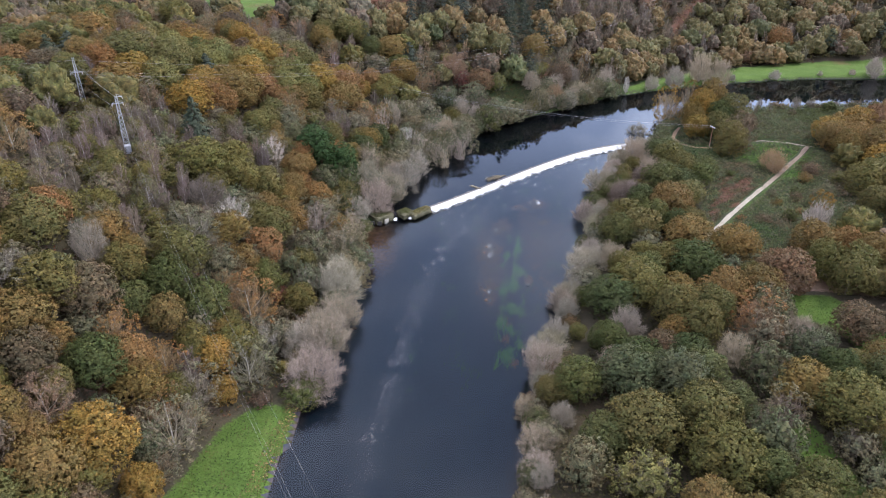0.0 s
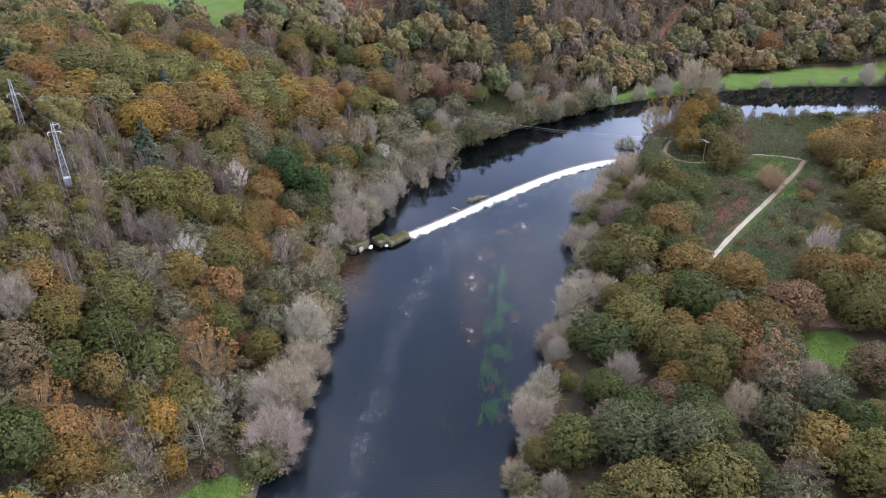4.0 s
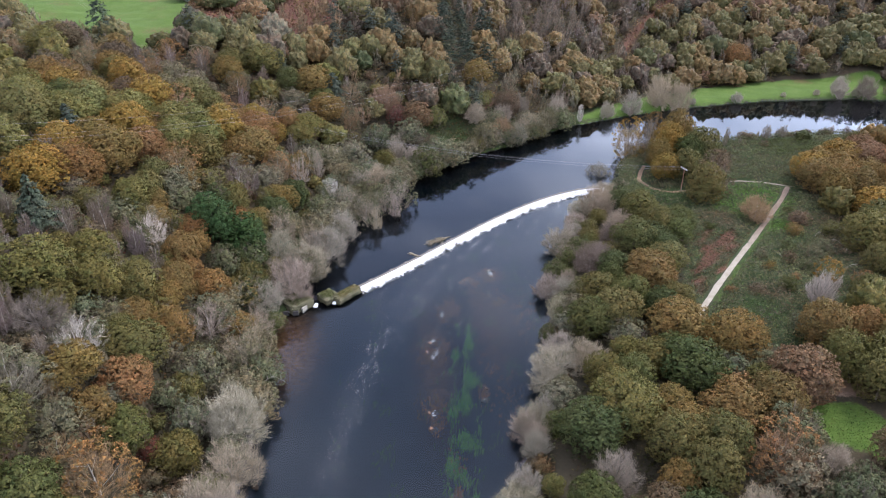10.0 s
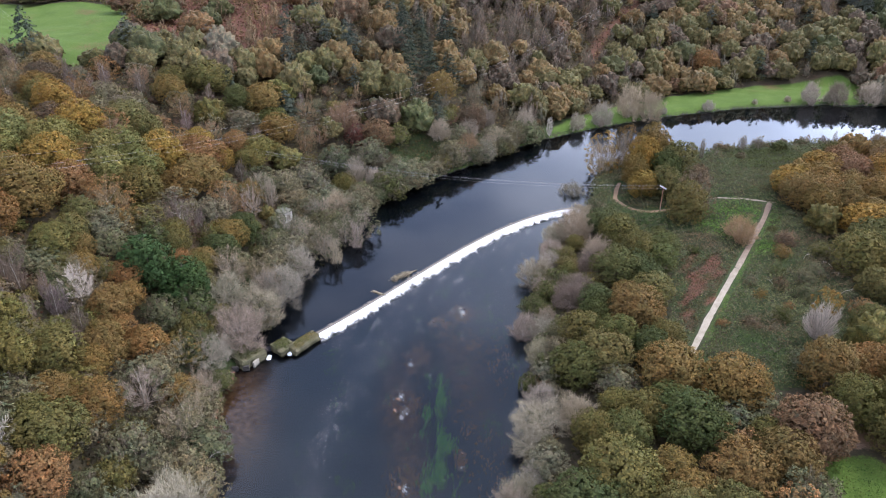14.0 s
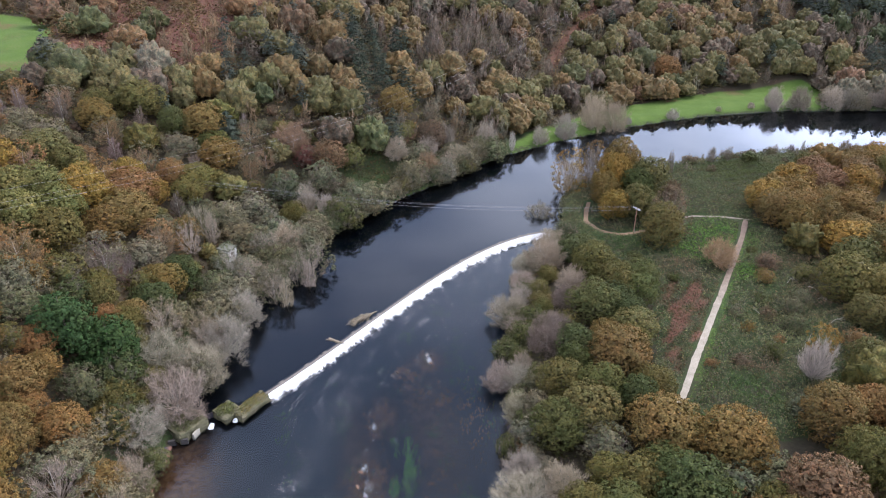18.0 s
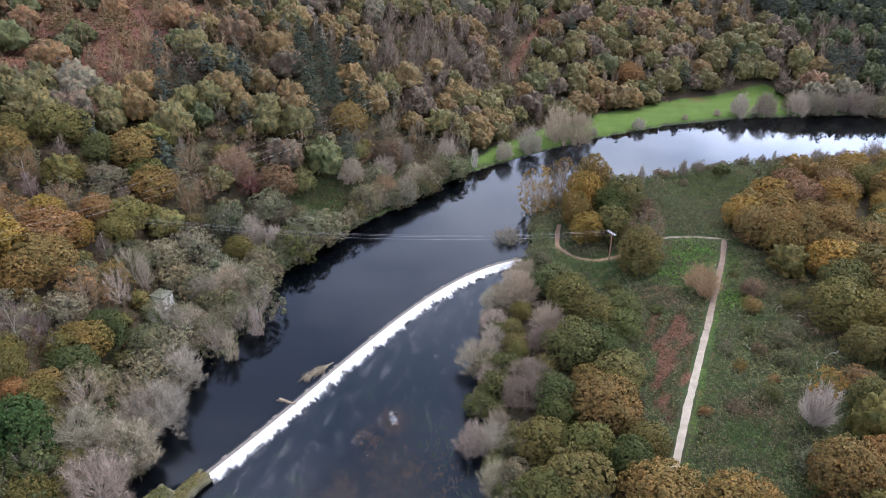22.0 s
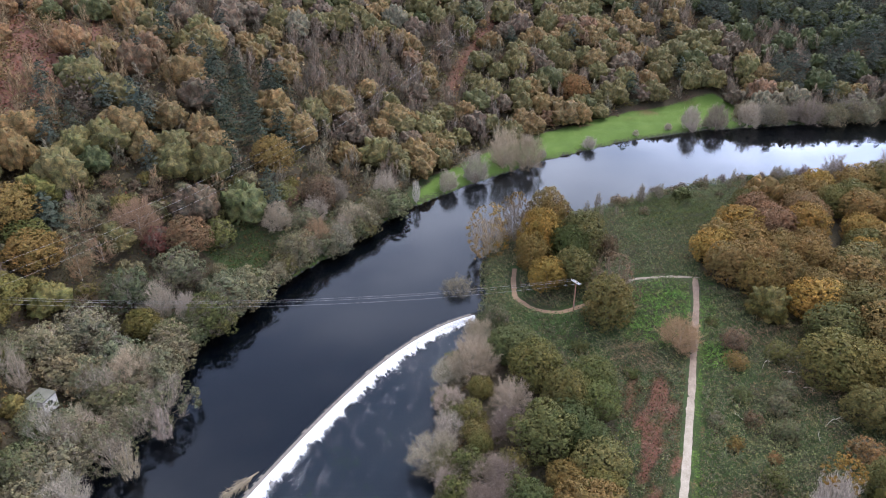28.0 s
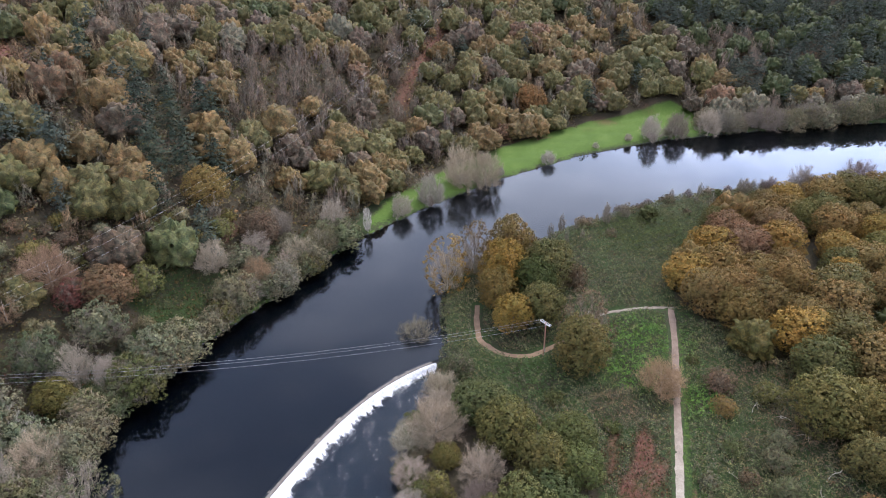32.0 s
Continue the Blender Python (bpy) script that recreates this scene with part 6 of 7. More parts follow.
bramble_stems(9, 17000)
scrub_patch("wood_edge_brambles", np.array([(138, 200), (150, 206), (168, 226), (163, 246), (152, 258), (146, 240), (150, 222)], float), 9.0, 0.2, 1.6, ("brown", "sage", "green", "brown", "rust", "sage"), "brown and green brambles under the edge of the oaks", off_tracks, seed=17, tint=0.8)
# the low tint puts the shade under the riverside wood into the colour
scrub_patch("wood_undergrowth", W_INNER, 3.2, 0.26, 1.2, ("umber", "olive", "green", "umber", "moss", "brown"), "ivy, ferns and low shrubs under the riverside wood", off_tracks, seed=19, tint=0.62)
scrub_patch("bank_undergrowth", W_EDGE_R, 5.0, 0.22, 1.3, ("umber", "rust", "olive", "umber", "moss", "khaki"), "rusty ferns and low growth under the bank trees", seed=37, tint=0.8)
scrub_patch("bank_brambles", BRAMBLE_L, 12.0, 0.19, 1.8, ("green", "fir", "green", "brown", "green", "sage"), "dark green bramble patch above the river bank", seed=3, tint=0.8)
scrub_patch("bracken", RED_PATCH + np.array((0.0, 1.0)), 18.0, 0.17, 0.8, ("umber", "red", "rust", "moss", "red", "umber", "sage", "red", "umber", "rust"), "dead red bracken beside the path", red_edge, seed=5, tint=0.62, zones=((102, 219, 2.2, "moss"), (93, 205, 2.5, "sage")))
# tinted down too: the dark gaps between slope trees are in its colour
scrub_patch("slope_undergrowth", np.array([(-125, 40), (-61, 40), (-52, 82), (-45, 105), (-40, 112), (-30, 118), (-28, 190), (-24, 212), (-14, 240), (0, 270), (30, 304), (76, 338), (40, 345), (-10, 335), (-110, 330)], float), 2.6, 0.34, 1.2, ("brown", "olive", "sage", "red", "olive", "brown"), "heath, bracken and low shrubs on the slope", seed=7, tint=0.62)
scrub_patch("meadow_grass", GREEN_PATCH, 14.0, 0.13, 0.25, ("fir", "grass", "moss", "grass", "fir"), "rank green grass beside the field road", seed=11, tint=0.85)
scrub_patch("field_grass", MEADOW_NEAR[1:-1], 16.0, 0.13, 0.22, ("moss", "fir", "green", "fir", "moss", "brown"), "short bright green grass of the riverside field", seed=12, tint=0.9)
scrub_patch("reed_fringe", np.array([(-40.5, 50), (-36.6, 86), (-34.6, 100), (-33, 111), (-30.2, 113), (-31.6, 100), (-33.2, 86), (-36.8, 50)], float), 14.0, 0.16, 1.0, ("tan", "brown", "tan", "rust", "khaki"), "dry brown reeds and grass along the edge of the field", seed=41, tint=0.9)
scrub_patch("hillside_undergrowth", np.array([(-120, 326), (-10, 326), (30, 322), (90, 352), (140, 384), (226, 408), (275, 406), (300, 384), (345, 372), (345, 470), (60, 470), (-60, 500), (-130, 440)], float), 1.2, 0.55, 2.4, ("umber", "olive", "brown", "khaki", "mauve", "olive", "rust"), "ferns, heather and saplings between the trees of the hillside",
            lambda x, y: ~inside(MEADOW_HILL, x, y) & ~inside(MEADOW_FAR, x, y) & ~inside(BRACKEN_HILL, x, y) & ~inside(RED_CORRIDOR, x, y), seed=23, tint=0.8)
for k, region in enumerate((BRACKEN_HILL, RED_CORRIDOR)):
    scrub_patch("hill_bracken", region, 1.3, 0.5, 1.0, ("red", "rust", "umber", "red", "brown", "tan", "red"), "dead red bracken on the hillside clearing", seed=29 + k, tint=0.95)


# ---- power lines ----
def lattice_tower(x, y, h, base, name, label, arms, turn=0.0, block=False):
    """A square lattice mast: four legs, bracing on each face, crossarms with insulators."""
    root = new(name)
    root.matrix_basis = pose(x, y, height(x, y), 0, 0, turn)
    top = base * 0.32
    legs = [(sx, sy) for sx in (-1, 1) for sy in (-1, 1)]
    for sx, sy in legs:
        bm = bmesh.new()
        add_tube(bm, (sx * base / 2, sy * base / 2, -0.3), (sx * top / 2, sy * top / 2, h), 0.07, 0.05, 4)
        part("leg", bm, PYLON_STEEL, root)
    n = max(6, int(h / 1.1))
    for face in range(4):
        bm = bmesh.new()
        for k in range(n):
            z0, z1 = h * k / n, h * (k + 1) / n
            w0, w1 = (base + (top - base) * k / n) / 2, (base + (top - base) * (k + 1) / n) / 2
            flip = 1 if k % 2 else -1
            for s in (1, -1):
                a, b = Vector((flip * s * w0, w0, z0)), Vector((-flip * s * w1, w1, z1))
                r = Matrix.Rotation(face * math.pi / 2, 3, "Z")
                add_tube(bm, r @ a, r @ b, 0.028, 0.028, 3)
        part("bracing", bm, PYLON_STEEL, root)
    for z, w, side in arms:
        bm = bmesh.new()
        ends = (-w, w) if side == 0 else ((0, w) if side > 0 else (-w, 0))
        add_tube(bm, (ends[0], 0.1, z), (ends[1], 0.1, z), 0.06, 0.06, 4)
        add_tube(bm, (ends[0], -0.1, z), (ends[1], -0.1, z), 0.05, 0.05, 4)
        for e in ends:
            if e:
                add_tube(bm, (e, 0, z), (0, 0, z + 0.75), 0.035, 0.035, 4)
        arm = part("crossarm", bm, PYLON_STEEL, root)
        for e in ends:
            if e:
                bm = bmesh.new()
                for q in range(4):
                    add_tube(bm, (e * 0.97, 0, z - 0.12 - q * 0.14), (e * 0.97, 0, z - 0.22 - q * 0.14), 0.11, 0.06, 8)
                part("insulator", bm, PORCELAIN, arm)
    if block:
        bm = bmesh.new()
        add_box(bm, (0, 0, 0.9), (base * 1.04, base * 1.04, 2.0), 0, 0.04)
        part("guard_panel", bm, PYLON_STEEL, root, "pale sheet-metal climbing guard round the foot")
    return tagged(root, label, "pylon")


def power_line(a, b, sag, offsets, label, radius=0.015):
    """A span of wires between two places, hanging in a curve."""
    a, b = Vector(a), Vector(b)
    d = (b - a)
    side = Vector((d.y, -d.x, 0)).normalized()
    root = new("power_line")
    root.location = (a + b) / 2
    for off, dz in offsets:
        pts = []
        for k in range(33):
            u = k / 32
            p = a.lerp(b, u) + side * off + Vector((0, 0, dz - 4 * sag * u * (1 - u)))
            pts.append(tuple(p - root.location))
        v, f = tube_mesh(pts, [radius] * 33, 5)
        ob = new("wire", mesh_tris("wire", v, WIRE, f))
        ob.parent = root
    return tagged(root, label, "power line")


def utility_pole(x, y, h, turn):
    root = new("utility_pole")
    root.matrix_basis = pose(x, y, height(x, y), 0, 0, turn)
    bm = bmesh.new()
    add_tube(bm, (0, 0, -0.5), (0, 0, h * 0.45), 0.2, 0.175, 10)
    add_tube(bm, (0, 0, h * 0.45), (0, 0, h), 0.175, 0.14, 10)
    part("pole", bm, POLE_WOOD, root, "reddish-brown treated timber pole")
    bm = bmesh.new()
    add_tube(bm, (0.21, 0, 0), (0.19, 0, 2.6), 0.07, 0.07, 8)
    part("cable_guard", bm, CONCRETE, root, "pale conduit up the foot of the pole")
    for dy in (-0.35, 0.0, 0.35):
        bm = bmesh.new()
        add_box(bm, (0, dy, h - 0.25 + abs(dy) * 0.2), (3.0, 0.12, 0.12))
        part("crossarm", bm, STEEL, root)
    for dx in (-1.35, 0.0, 1.35):
        bm = bmesh.new()
        for q in range(3):
            add_tube(bm, (dx, -0.35, h - 0.1 + q * 0.13), (dx, -0.35, h + q * 0.13), 0.12, 0.06, 8)
        part("insulator", bm, PORCELAIN, root)
    return tagged(root, "reddish timber utility pole with three steel crossarms", "utility pole")


lattice_tower(-79.3, 163.5, 14.5, 1.5, "lattice_pylon", "galvanised lattice pylon with a pale guarded foot", [(14.2, 1.4, 1), (12.6, 1.3, 0)], 25, True)
lattice_tower(-101.5, 190, 12.5, 1.3, "lattice_pylon", "galvanised lattice pylon on the heathy ridge", [(8.4, 1.5, 0)], 25)
lattice_tower(-24.4, 287.3, 6.4, 0.9, "lattice_mast", "small galvanised lattice mast above the river bank", [(6.1, 1.4, 0)], -12)
utility_pole(107, 261.3, 9.2, -78)
z1, z2, z3 = height(-79.3, 163.5), height(-101.5, 190), height(-24.4, 287.3)
ARM = ((-1.3, 0), (0, 0.25), (1.3, 0))
power_line((107, 261.3, height(107, 261.3) + 9.3), (-24.4, 287.3, z3 + 6.0), 3.4, ARM, "three pale wires spanning the mill pond", 0.016)
power_line((-24.4, 287.3, z3 + 6.0), (-150, 400, 62), 7, ARM, "three wires climbing the wooded hill", 0.015)
power_line((-79.3, 163.5, z1 + 12.6), (-101.5, 190, z2 + 9.5), 0.8, ((-1.6, 0), (1.6, 0), (0.3, 1.4)), "three wires between the two pylons", 0.013)
power_line((-79.3, 163.5, z1 + 12.6), (60, -70, 30), 10, ((-1.6, 0), (1.2, 0), (1.9, 0.9)), "three wires dropping from the pylon towards the river", 0.007)
power_line((-101.5, 190, z2 + 9), (198, 494, 50), 24, ((-2.2, -0.6), (2.2, -0.6), (-0.4, 2.8)), "three long wires crossing the valley", 0.013)
power_line((-101.5, 190, z2 + 9), (-330, 120, 75), 6, ((-2.2, -0.6), (2.2, -0.6), (-0.4, 2.8)), "three long wires leaving over the ridge", 0.013)


# ---- hut, weir blocks, driftwood ----
def hut(x, y, turn):
    root = new("hut")
    root.matrix_basis = pose(x, y, height(x, y) - 0.2, 0, 0, turn)
    w, d, h, t = 3.8, 3.2, 3.4, 0.22
    for name, c, s in (("wall", (0, -d / 2, h / 2), (w, t, h)), ("wall", (0, d / 2, h / 2), (w, t, h)), ("wall", (-w / 2 + t / 2, 0, h / 2), (t, d - t, h))):
        bm = bmesh.new()
        add_box(bm, c, s, 0, 0.01)
        part(name, bm, PLASTER, root)
    bm = bmesh.new()
    x0 = w / 2 - t / 2
    for c, s in (((x0, 0, 0.75), (t, d - t, 1.5)), ((x0, 0, 2.95), (t, d - t, 0.9)), ((x0, -1.0, 2.0), (t, d - 2.2 - t, 1.0)), ((x0, 1.0, 2.0), (t, d - 2.2 - t, 1.0))):
        add_box(bm, c, s)
    part("wall", bm, PLASTER, root, "pale plaster wall with a small window opening")
    bm = bmesh.new()
    add_box(bm, (x0 - 0.05, 0, 2.0), (0.06, 1.1, 1.0))
    win = part("window", bm, OPENING_SHADE, root)
    bm = bmesh.new()
    add_box(bm, (x0 + 0.02, 0, 2.0), (0.05, 0.06, 1.0))
    part("glazing_bar", bm, PLASTER, win)
    bm = bmesh.new()
    add_box(bm, (0, 0, h + 0.11), (w + 0.5, d + 0.5, 0.2), 0, 0.015)
    bmesh.ops.rotate(bm, verts=bm.verts, cent=(0, 0, h), matrix=Matrix.Rotation(radians(2), 3, "X"))
    part("roof", bm, ROOF_SHEET, root, "flat grey roof slab")
    return tagged(root, "small pale plastered hut with a flat grey roof", "hut")


def lumpy(bm, amount, seed, scale=0.8):
    """Roughen the surface of a block or stone."""
    bm.normal_update()
    for v in bm.verts:
        n = noise.noise(v.co * scale + Vector((seed * 3.1, seed, 0))) + 0.5 * noise.noise(v.co * scale * 2.7 + Vector((seed, 0, seed * 2.0)))
        v.co += v.normal * n * amount


def masonry_block(x, y, z, size, turn, seed, label):
    root = new("masonry_block")
    root.matrix_basis = pose(x, y, z, 0, 0, turn)
    bm = bmesh.new()
    add_box(bm, (0, 0, 0), size, 0, 0.55)
    bmesh.ops.subdivide_edges(bm, edges=bm.edges[:], cuts=4, use_grid_fill=True)
    lumpy(bm, 0.42, seed)
    part("stonework", bm, MOSS, root)
    rng = np.random.RandomState(seed)
    n = 900
    a, q = rng.uniform(0, 6.28, n), rng.uniform(0, 1, n) ** 0.5
    edge = np.maximum(np.abs(np.cos(a)), np.abs(np.sin(a))) ** 0.6
    c = np.stack([q * np.cos(a) / edge * size[0] * 0.5, q * np.sin(a) / edge * size[1] * 0.5, size[2] / 2 + 0.12 - 0.55 * q ** 4 + rng.uniform(0.0, 0.3, n)], 1)
    me = mesh_tris("turf", leaf_corners(rng, c, unit(rng.normal(size=(n, 3)) * 0.6 + (0, 0, 1)), np.full(n, 0.15)), LEAF)
    ob = new("turf", me)
    ob.parent = root
    ob.color = (*TONES["moss" if seed % 2 else "olive"][0], 1)
    tagged(ob, "moss and short grass on top", kind="stuff")
    return tagged(root, label, "masonry")


def white_chute(x, y, z, length, width, turn, seed):
    """A tongue of broken white water between the blocks."""
    rng = np.random.RandomState(seed)
    v, f = [], []
    for i in range(12):
        for j in range(7):
            u, w = i / 11, (j / 6 - 0.5)
            v.append((w * width * (1 + 0.5 * u) + rng.uniform(-.06, .06), -u * length * (1 - 0.5 * abs(w)) + rng.uniform(-.06, .06), z * (1 - u) ** 1.5 + 0.04 + rng.uniform(0, 0.14) * (1 - abs(w))))
    for i in range(11):
        for j in range(6):
            f.append((i * 7 + j, i * 7 + j + 1, (i + 1) * 7 + j + 1, (i + 1) * 7 + j))
    ob = new("white_water_chute", mesh_of("white_water_chute", v, f, FOAM))
    ob.matrix_basis = pose(x, y, 0, 0, 0, turn)
    return tagged(ob, "white water spilling between the mossy blocks", "white water")


def driftwood(x, y, z, length, turn, n, seed, label):
    root = new("driftwood")
    root.matrix_basis = pose(x, y, z, 0, 0, turn)
    rng = np.random.RandomState(seed)
    pts = [(length * (u - 0.5), 0.12 * math.sin(u * 5 + seed), 0.12 + 0.15 * u) for u in np.linspace(0, 1, 7)]
    v, fc = tube_mesh(pts, [0.34, 0.38, 0.34, 0.28, 0.24, 0.18, 0.1], 8)
    ob = new("log", mesh_tris("log", v, DRIFTWOOD, fc))
    ob.parent = root
    pieces = []
    for k in range(n):
        u = rng.uniform(0.0, 0.8)
        p0 = np.array((length * (u - 0.5), 0, 0.15))
        d = unit(np.array((-0.9 + rng.uniform(-.3, .5), -0.25 + rng.uniform(-.5, .5), rng.uniform(-.05, .3))))
        p2 = p0 + d * length * rng.uniform(0.12, 0.45)
        mid = (p0 + p2) / 2 + rng.normal(size=3) * 0.2
        pieces.append(tube_mesh([p0, mid, p2], [0.09, 0.055, 0.02], 4))
        for _ in range(3):
            e = mid + unit(d + rng.normal(size=3) * (0.7, 0.7, 0.25)) * length * rng.uniform(0.06, 0.18)
            pieces.append(tube_mesh([mid, e], [0.04, 0.012], 3))
    v, fc = joined(pieces)
    ob = new("branching", mesh_tris("branching", v, DRIFTWOOD, fc))
    ob.parent = root
    tagged(ob, "tangle of bleached branches", kind="stuff")
    return tagged(root, label, "driftwood")


def dead_branch(x, y, size, turn, seed, z=None):
    """A bleached, arching fallen branch with a few forks."""
    rng = np.random.RandomState(seed)
    root = new("dead_branch")
    root.matrix_basis = pose(x, y, height(x, y) if z is None else z, 0, 0, turn)
    us = np.linspace(0, 1, 8)
    main = [((u - 0.5) * size, 0.25 * size * math.sin(u * 3) - 0.1 * size, 0.1 + 0.38 * size * math.sin(u * 2.8)) for u in us]
    pieces = [tube_mesh(main, list(0.09 * (1 - 0.8 * us)), 5)]
    for k in range(6):
        p0 = np.array(main[rng.randint(2, 7)])
        p1 = p0 + unit(rng.normal(size=3) + (0.6, 0, 0.4)) * size * rng.uniform(0.2, 0.45)
        pieces.append(tube_mesh([p0, (p0 + p1) / 2 + rng.normal(size=3) * 0.07, p1], [0.045, 0.035, 0.012], 4))
    v, f = joined(pieces)
    ob = new("branch", mesh_tris("branch", v, PALE_BARK, f))
    ob.parent = root
    return tagged(root, "bleached dead branch arching out of the brambles" if z is None else "bleached dead branch reaching over the water", "branch")


hut(-15, 265, -38)
masonry_block(-12.6, 205.6, 0.75, (4.4, 4.2, 2.4), 42, 3, "mossy square masonry block at the end of the weir")
masonry_block(-7.6, 206.8, 0.6, (3.2, 8.6, 2.1), -43, 6, "long grassy masonry block joining the weir")
masonry_block(-20.6, 203.2, 0.9, (7.0, 6.4, 2.8), 40, 9, "overgrown stone sluice abutment by the bank")
# solid boxes; their dark colour stands in for the shade inside the sluice
for k in (-1.3, 1.1):
    bm = bmesh.new()
    add_box(bm, (k, 0, 0.45), (1.4, 0.5, 1.5), 0, 0.015)
    sluice = part("sluice_opening", bm, OPENING_SHADE)
    sluice.matrix_basis = pose(-21.6, 198.9, 0, 0, 0, -2)
    tagged(sluice, "dark square sluice opening under the abutment", "sluice", "sluice openings")
bm = bmesh.new()
add_box(bm, (0, 0, 0), (0.5, 3.8, 1.7), 0, 0.06)
bmesh.ops.subdivide_edges(bm, edges=bm.edges[:], cuts=3, use_grid_fill=True)
lumpy(bm, 0.1, 4)
wing = part("wing_wall", bm, CONCRETE)
wing.matrix_basis = pose(-18.0, 201.4, 0.5, 0, 0, -28)
tagged(wing, "pale weathered concrete wing wall of the sluice", "wall")
white_chute(-15.4, 203.2, 0.5, 1.5, 0.9, -24, 1)
white_chute(-10.6, 204.0, 0.4, 1.2, 0.8, -30, 2)
tree("bush", -19.4, 204.6, 3.2, 7.5, "grass", where=BANK_L, sink=-1.6)
driftwood(20, 234.6, 1.5, 7.4, 28, 110, 4, "large bleached branchy driftwood caught on the weir")
driftwood(12, 225.4, 1.5, 4.6, -38, 7, 8, "small grey log stranded on the weir crest")
for k, (x, y, s) in enumerate(((136.5, 225.2, 4), (140.8, 226.5, 3.4), (139, 220.4, 4.2), (135.3, 217.6, 3), (137.8, 214.6, 3.4), (134.2, 204.7, 4.6), (128.9, 203.3, 3.2), (118, 214, 2.8))):
    dead_branch(x, y, s * 0.75, k * 67, k + 1)
dead_branch(-22.5, 168, 7, 20, 31, 0.9)
dead_branch(-23, 164, 6, -15, 32, 0.7)


# ---- in the river ----
def river_rock(x, y, size, seed, top):
    bm = bmesh.new()
    bmesh.ops.create_icosphere(bm, subdivisions=3, radius=1)
    lumpy(bm, 0.32, seed, 1.4)
    ob = part("river_rock", bm, RUST_ROCK if seed % 4 else STONE)
    h = size * 0.32
    ob.matrix_basis = pose(x, y, top - h * 0.8, 0, 0, seed * 47) @ Matrix.Diagonal((size, size * 0.62, h, 1))
    return tagged(ob, "flat rust-brown rock awash in the river" if seed % 4 else "dark wet rock breaking the river surface", "rock", "rocks in the river")


rock_rng = np.random.RandomState(3)
seed = 1
for cx, cy, n, spread in ((17.5, 195.5, 2, 0.7), (14.5, 180.8, 4, 1.8), (14.2, 184.5, 2, 0.8), (12.8, 160.5, 3, 1.4), (12.9, 154.6, 2, 0.6), (24, 165.5, 2, .6), (23.3, 161.8, 1, .4),
                          (33, 215.6, 4, 1.2), (26.6, 212.4, 2, 1.2), (33.3, 201, 1, 1.0), (15.4, 137, 1, 0.4), (16.6, 128, 1, 0.3), (-22.5, 142, 1, .3), (49, 196, 1, 1.0)):
    for k in range(n):
        river_rock(cx + rock_rng.normal() * spread, cy + rock_rng.normal() * spread, rock_rng.uniform(0.4, 1.1), seed, rock_rng.uniform(-0.2, 0.06))
        seed += 1


def combed(name, x, y, length, width, depth, colour, label, category, mat=LEAF, drift=-0.28, seed=8):
    """Strands that the current combs downstream, in one mesh."""
    rng = np.random.RandomState(seed)
    n = len(x)
    ln, wd = rng.uniform(*length, n), rng.uniform(*width, n)
    d = unit(np.stack([drift + 0.25 * waves(x, y, 9, seed) + rng.normal(size=n) * 0.12, -np.ones(n), np.zeros(n)], 1))
    s = np.stack([d[:, 1], -d[:, 0], np.zeros(n)], 1)
    p = np.stack([x, y, rng.uniform(*depth, n)], 1)
    v = np.stack([p - s * wd[:, None], p + s * wd[:, None], p + d * ln[:, None]], 1).reshape(-1, 3)
    ob = new(name, mesh_tris(name, v, mat))
    ob.color = (*colour, 1)
    return tagged(ob, label, category, kind="stuff")


def inner_edge(y):
    """How far the open water reaches towards the inner bank."""
    return np.interp(y, R_BANK[1:12, 1], R_BANK[1:12, 0]) - 1.5


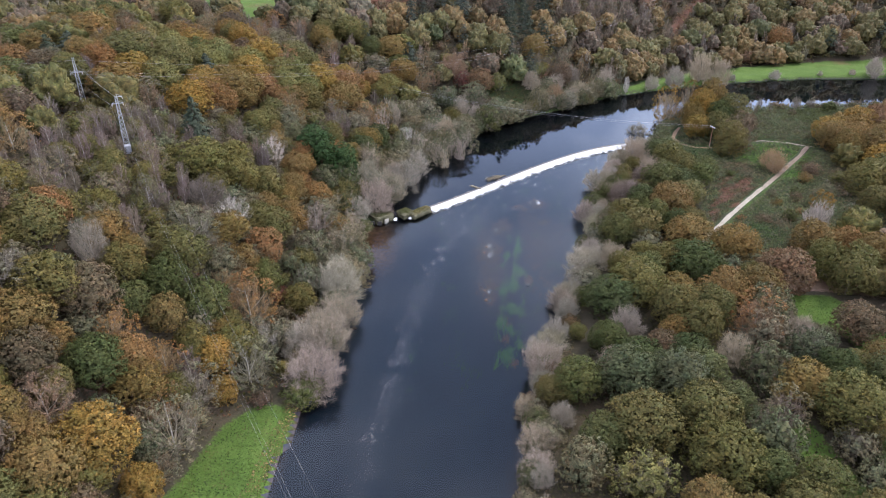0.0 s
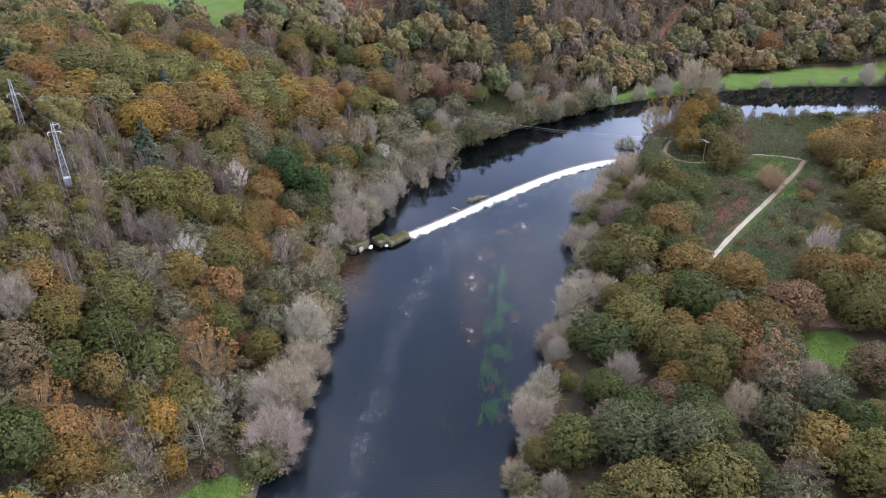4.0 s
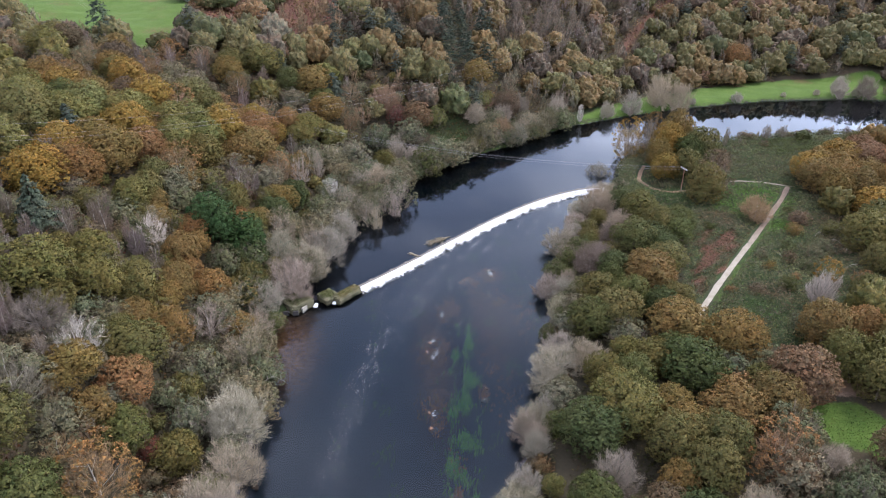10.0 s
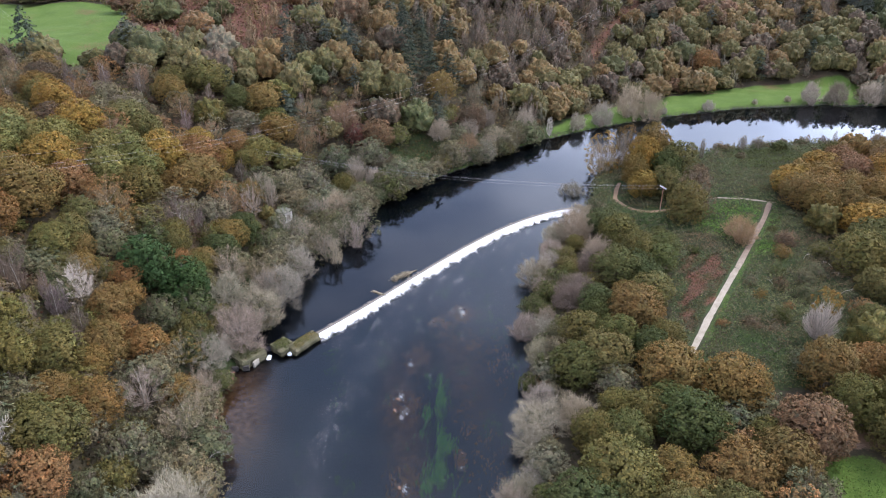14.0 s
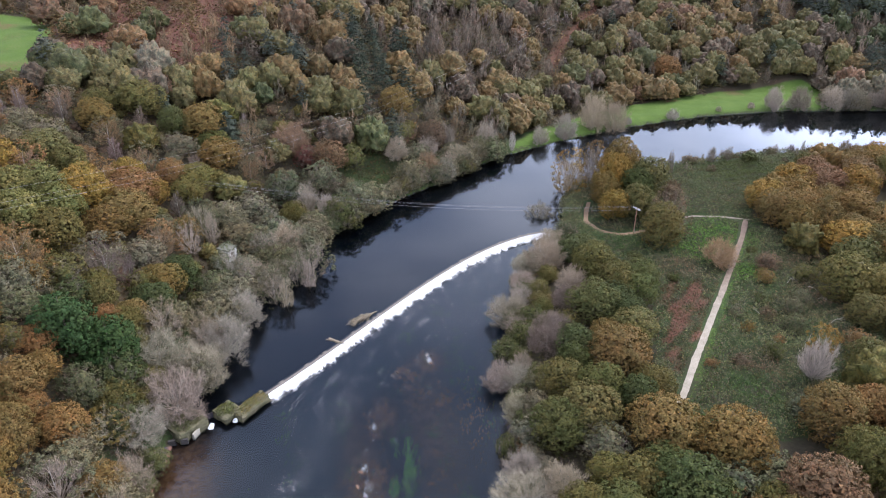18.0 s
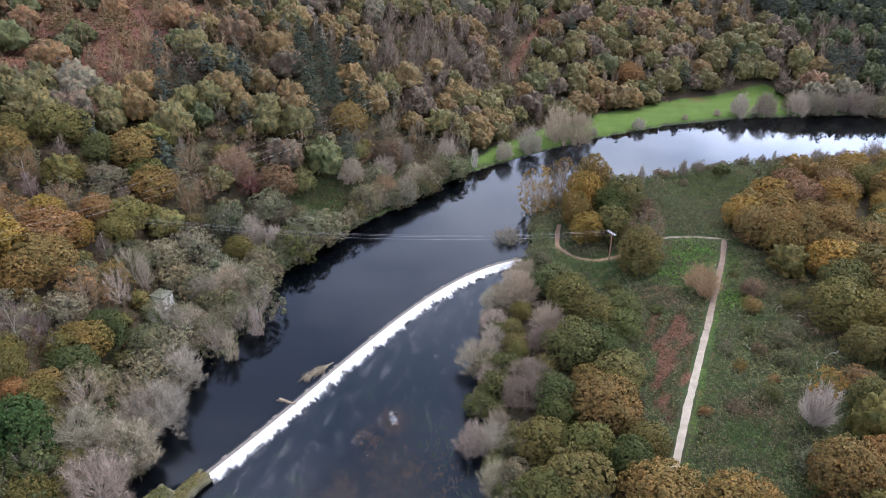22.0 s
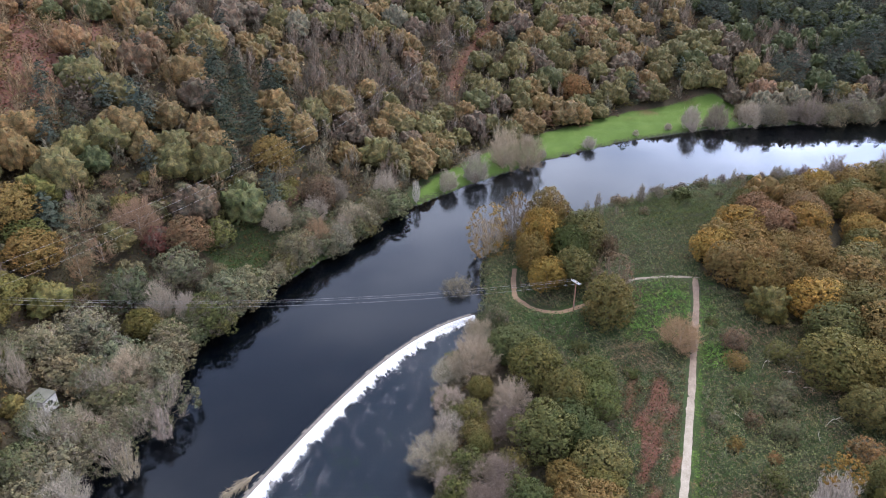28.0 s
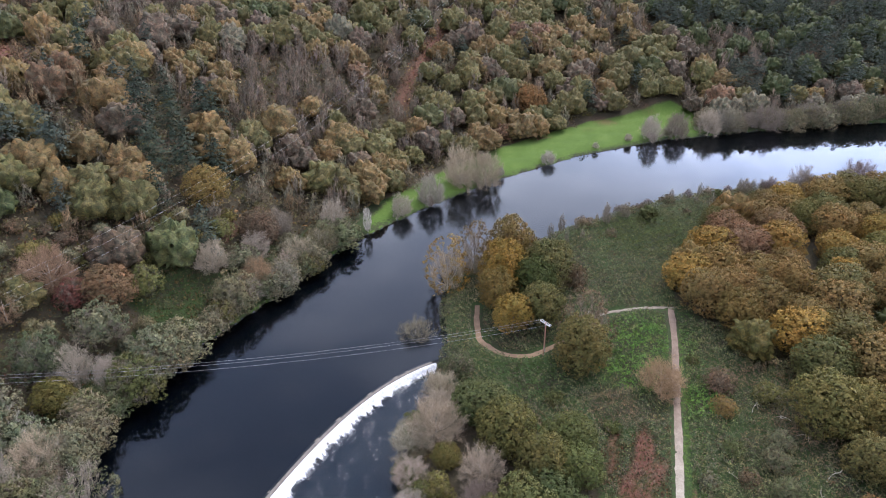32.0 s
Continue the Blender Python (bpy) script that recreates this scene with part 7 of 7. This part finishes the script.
def water_weed():
    """Green weed in long beds, and mats of red-brown weed where the bed rises."""
    rng = np.random.RandomState(8)
    n = 5200
    y = rng.uniform(126, 192, n)
    mid = np.interp(y, [110, 135, 155, 170, 190], [11, 16, 18.5, 20.3, 22.5])
    x = mid + (np.sin(y * 0.9) * 0.8 + np.sin(y * 0.37 + 2) * 1.0) * 0.7 + rng.normal(size=n) * np.interp(y, [126, 150, 192], [1.0, 1.6, 0.9])
    keep = waves(x, y * 0.6, 5, 4) + rng.normal(size=n) * 0.35 > 0.0
    combed("water_weed", x[keep], y[keep], (0.7, 2.2), (0.05, 0.13), (-0.16, -0.03), (0.080, 0.165, 0.042), "bright green river weed combed downstream", "water weed")
    # thin darker weed over the rest of the bed
    x, y = rng.uniform(-8, 52, 16000), rng.uniform(118, 240, 16000)
    keep = (0.6 * waves(x, y, 17, 14) + 0.5 * waves(x, y * 0.5, 5, 15) + rng.normal(size=len(x)) * 0.25 > 0.62) & (x < inner_edge(y)) & (y < crest_y(x) - 7)
    near = np.exp(-(((x - 40) / 5) ** 2 + ((y - 213) / 10) ** 2))
    keep |= (near + 0.5 * waves(x, y, 4, 16) > 0.75) & (x < inner_edge(y)) & (y < crest_y(x) - 7)
    combed("dark_water_weed", x[keep], y[keep], (0.6, 1.9), (0.05, 0.14), (-0.35, -0.1), (0.060, 0.105, 0.045), "thin dark green weed over the river bed", "water weed", seed=18)
    # the red-brown mats
    px, py = [], []
    for cx, cy, w, l, k in ((14.5, 182, 2.6, 2.8, 900), (14.0, 178.3, 2.2, 2.2, 600), (17.6, 196, 1.3, 3.0, 300), (12.8, 160.5, 2.2, 3.0, 600), (12.9, 154.6, 0.9, 1.4, 160), (24.0, 164.5, 0.9, 2.4, 220), (26.6, 212.4, 1.9, 1.8, 330),
                            (32.4, 215.2, 1.6, 2.6, 420), (33.3, 201, 1.8, 2.4, 220), (28, 205, 2.5, 5, 300), (38, 196, 3.5, 8, 420), (20, 200, 1.6, 3, 200), (15.4, 137, 0.7, 1.2, 110), (16.6, 128, 0.7, 1.1, 110), (16.0, 144, 1.2, 2, 100), (28, 176, 3, 9, 300), (30, 160, 3, 6, 200)):
        px.append(cx + rng.normal(size=k) * w * 0.75)
        py.append(cy + rng.normal(size=k) * l * 0.75)
    x, y = np.concatenate(px), np.concatenate(py)
    keep = (waves(x, y, 3, 17) + rng.normal(size=len(x)) * 0.4 > -0.35) & (x < inner_edge(y))
    combed("red_water_weed", x[keep], y[keep], (0.35, 1.1), (0.06, 0.2), (-0.2, -0.05), (0.165, 0.078, 0.043), "red-brown weed matted over the shoals", "water weed", seed=28)


def foam_flecks():
    """Froth drifting away from the weir, in ever thinner threads."""
    rng = np.random.RandomState(9)
    n = 150000
    # the band that drifts from the fall towards the outer bank
    y = 214 - 150 * rng.uniform(0, 1, n) ** 1.05
    mid = np.interp(y, [60, 92, 112, 132, 155, 180, 198, 208, 216], [-19, -15.5, -12.8, -10.2, -6.8, -0.8, 7, 13, 20])
    half = np.interp(y, [60, 130, 180, 205, 216], [2.6, 2.3, 2.6, 5, 8])
    x = mid + rng.normal(size=n) * half * 0.7
    line = 0.3 * waves((x - mid) * 1.5 + 1.5 * waves(x, y, 12, 49), y * 0.16, 1.7, 41) + 0.3 * waves(x, y, 1.6, 45) + 0.25 * waves(x, y, 11, 46)
    keep = line + rng.normal(size=n) * 0.6 > np.interp(y, [60, 120, 180, 214], [1.26, 1.07, 0.95, 1.08])
    x, y = x[keep], y[keep]
    # threads that run out from the foot of the fall and slant downstream
    m = 150000
    xw = rng.uniform(-4.2, 82, m)
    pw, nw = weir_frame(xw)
    rw = 1.6 + 30 * rng.uniform(0, 1, m) ** 1.7
    qw = pw + nw * rw[:, None] + np.array((-0.40, -0.36)) * (rw[:, None] * 0.75)
    line = 0.7 * waves(xw * 1.0 + 0.6 * waves(rw, xw, 9, 48), rw * 0.2, 1.5, 43) + 0.5 * waves(qw[:, 0], qw[:, 1], 1.5, 44) + 0.35 * waves(qw[:, 0], qw[:, 1], 14, 42)
    k2 = (line + rng.normal(size=m) * 0.5 > 0.85 + 0.5 * smooth(0, 30, rw)) & (qw[:, 0] < inner_edge(qw[:, 1]))
    # spray that frays out along the foot of the fall
    f = 16000
    xf = rng.uniform(-4.4, 83, f)
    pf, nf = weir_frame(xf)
    tooth = 0.75 + 0.5 * waves(xf, xf * 0.2, 1.1, 47) + 0.35 * waves(xf, xf * 0.2, 4.5, 50)
    rf = 1.0 + rng.exponential(0.55, f) * np.maximum(tooth, 0.15)
    qf = pf + nf * rf[:, None] + np.array((-0.4, -0.36)) * (rf[:, None] - 1) * 0.4
    near = rf < 4.2
    x, y = np.concatenate([x, qw[k2, 0], qf[near, 0]]), np.concatenate([y, qw[k2, 1], qf[near, 1]])
    # splashes where the shoals break the surface
    for cx, cy, w, k in ((14.6, 180.2, 1.1, 90), (14.2, 184.6, 0.7, 90), (17.3, 195.6, 0.6, 80), (33.0, 215.6, 0.7, 160), (12.4, 158.4, 0.6, 70), (13.6, 178, 0.6, 60)):
        x, y = np.append(x, cx + rng.normal(size=k) * w * 0.5), np.append(y, cy + rng.normal(size=k) * w)
    first, last = len(x) - 550 - near.sum(), len(x) - 550
    i = np.arange(len(x))
    spray_at = (i >= first) & (i < last)
    c = np.stack([x, y, 0.02 + 0.10 * spray_at], 1)
    size = rng.uniform(0.014, 0.034, len(x)) * rng.uniform(0.7, 1.5, len(x)) * np.where(spray_at, 1.5, np.where(i >= last, 1.6, 1.0))
    v = leaf_corners(rng, c, np.tile((0.0, 0.0, 1.0), (len(x), 1)), size, 1.5)
    tagged(new("foam_flecks", mesh_tris("foam_flecks", v, FOAM)), "white froth drifting on the river below the weir", "foam", kind="stuff")


water_weed()
foam_flecks()
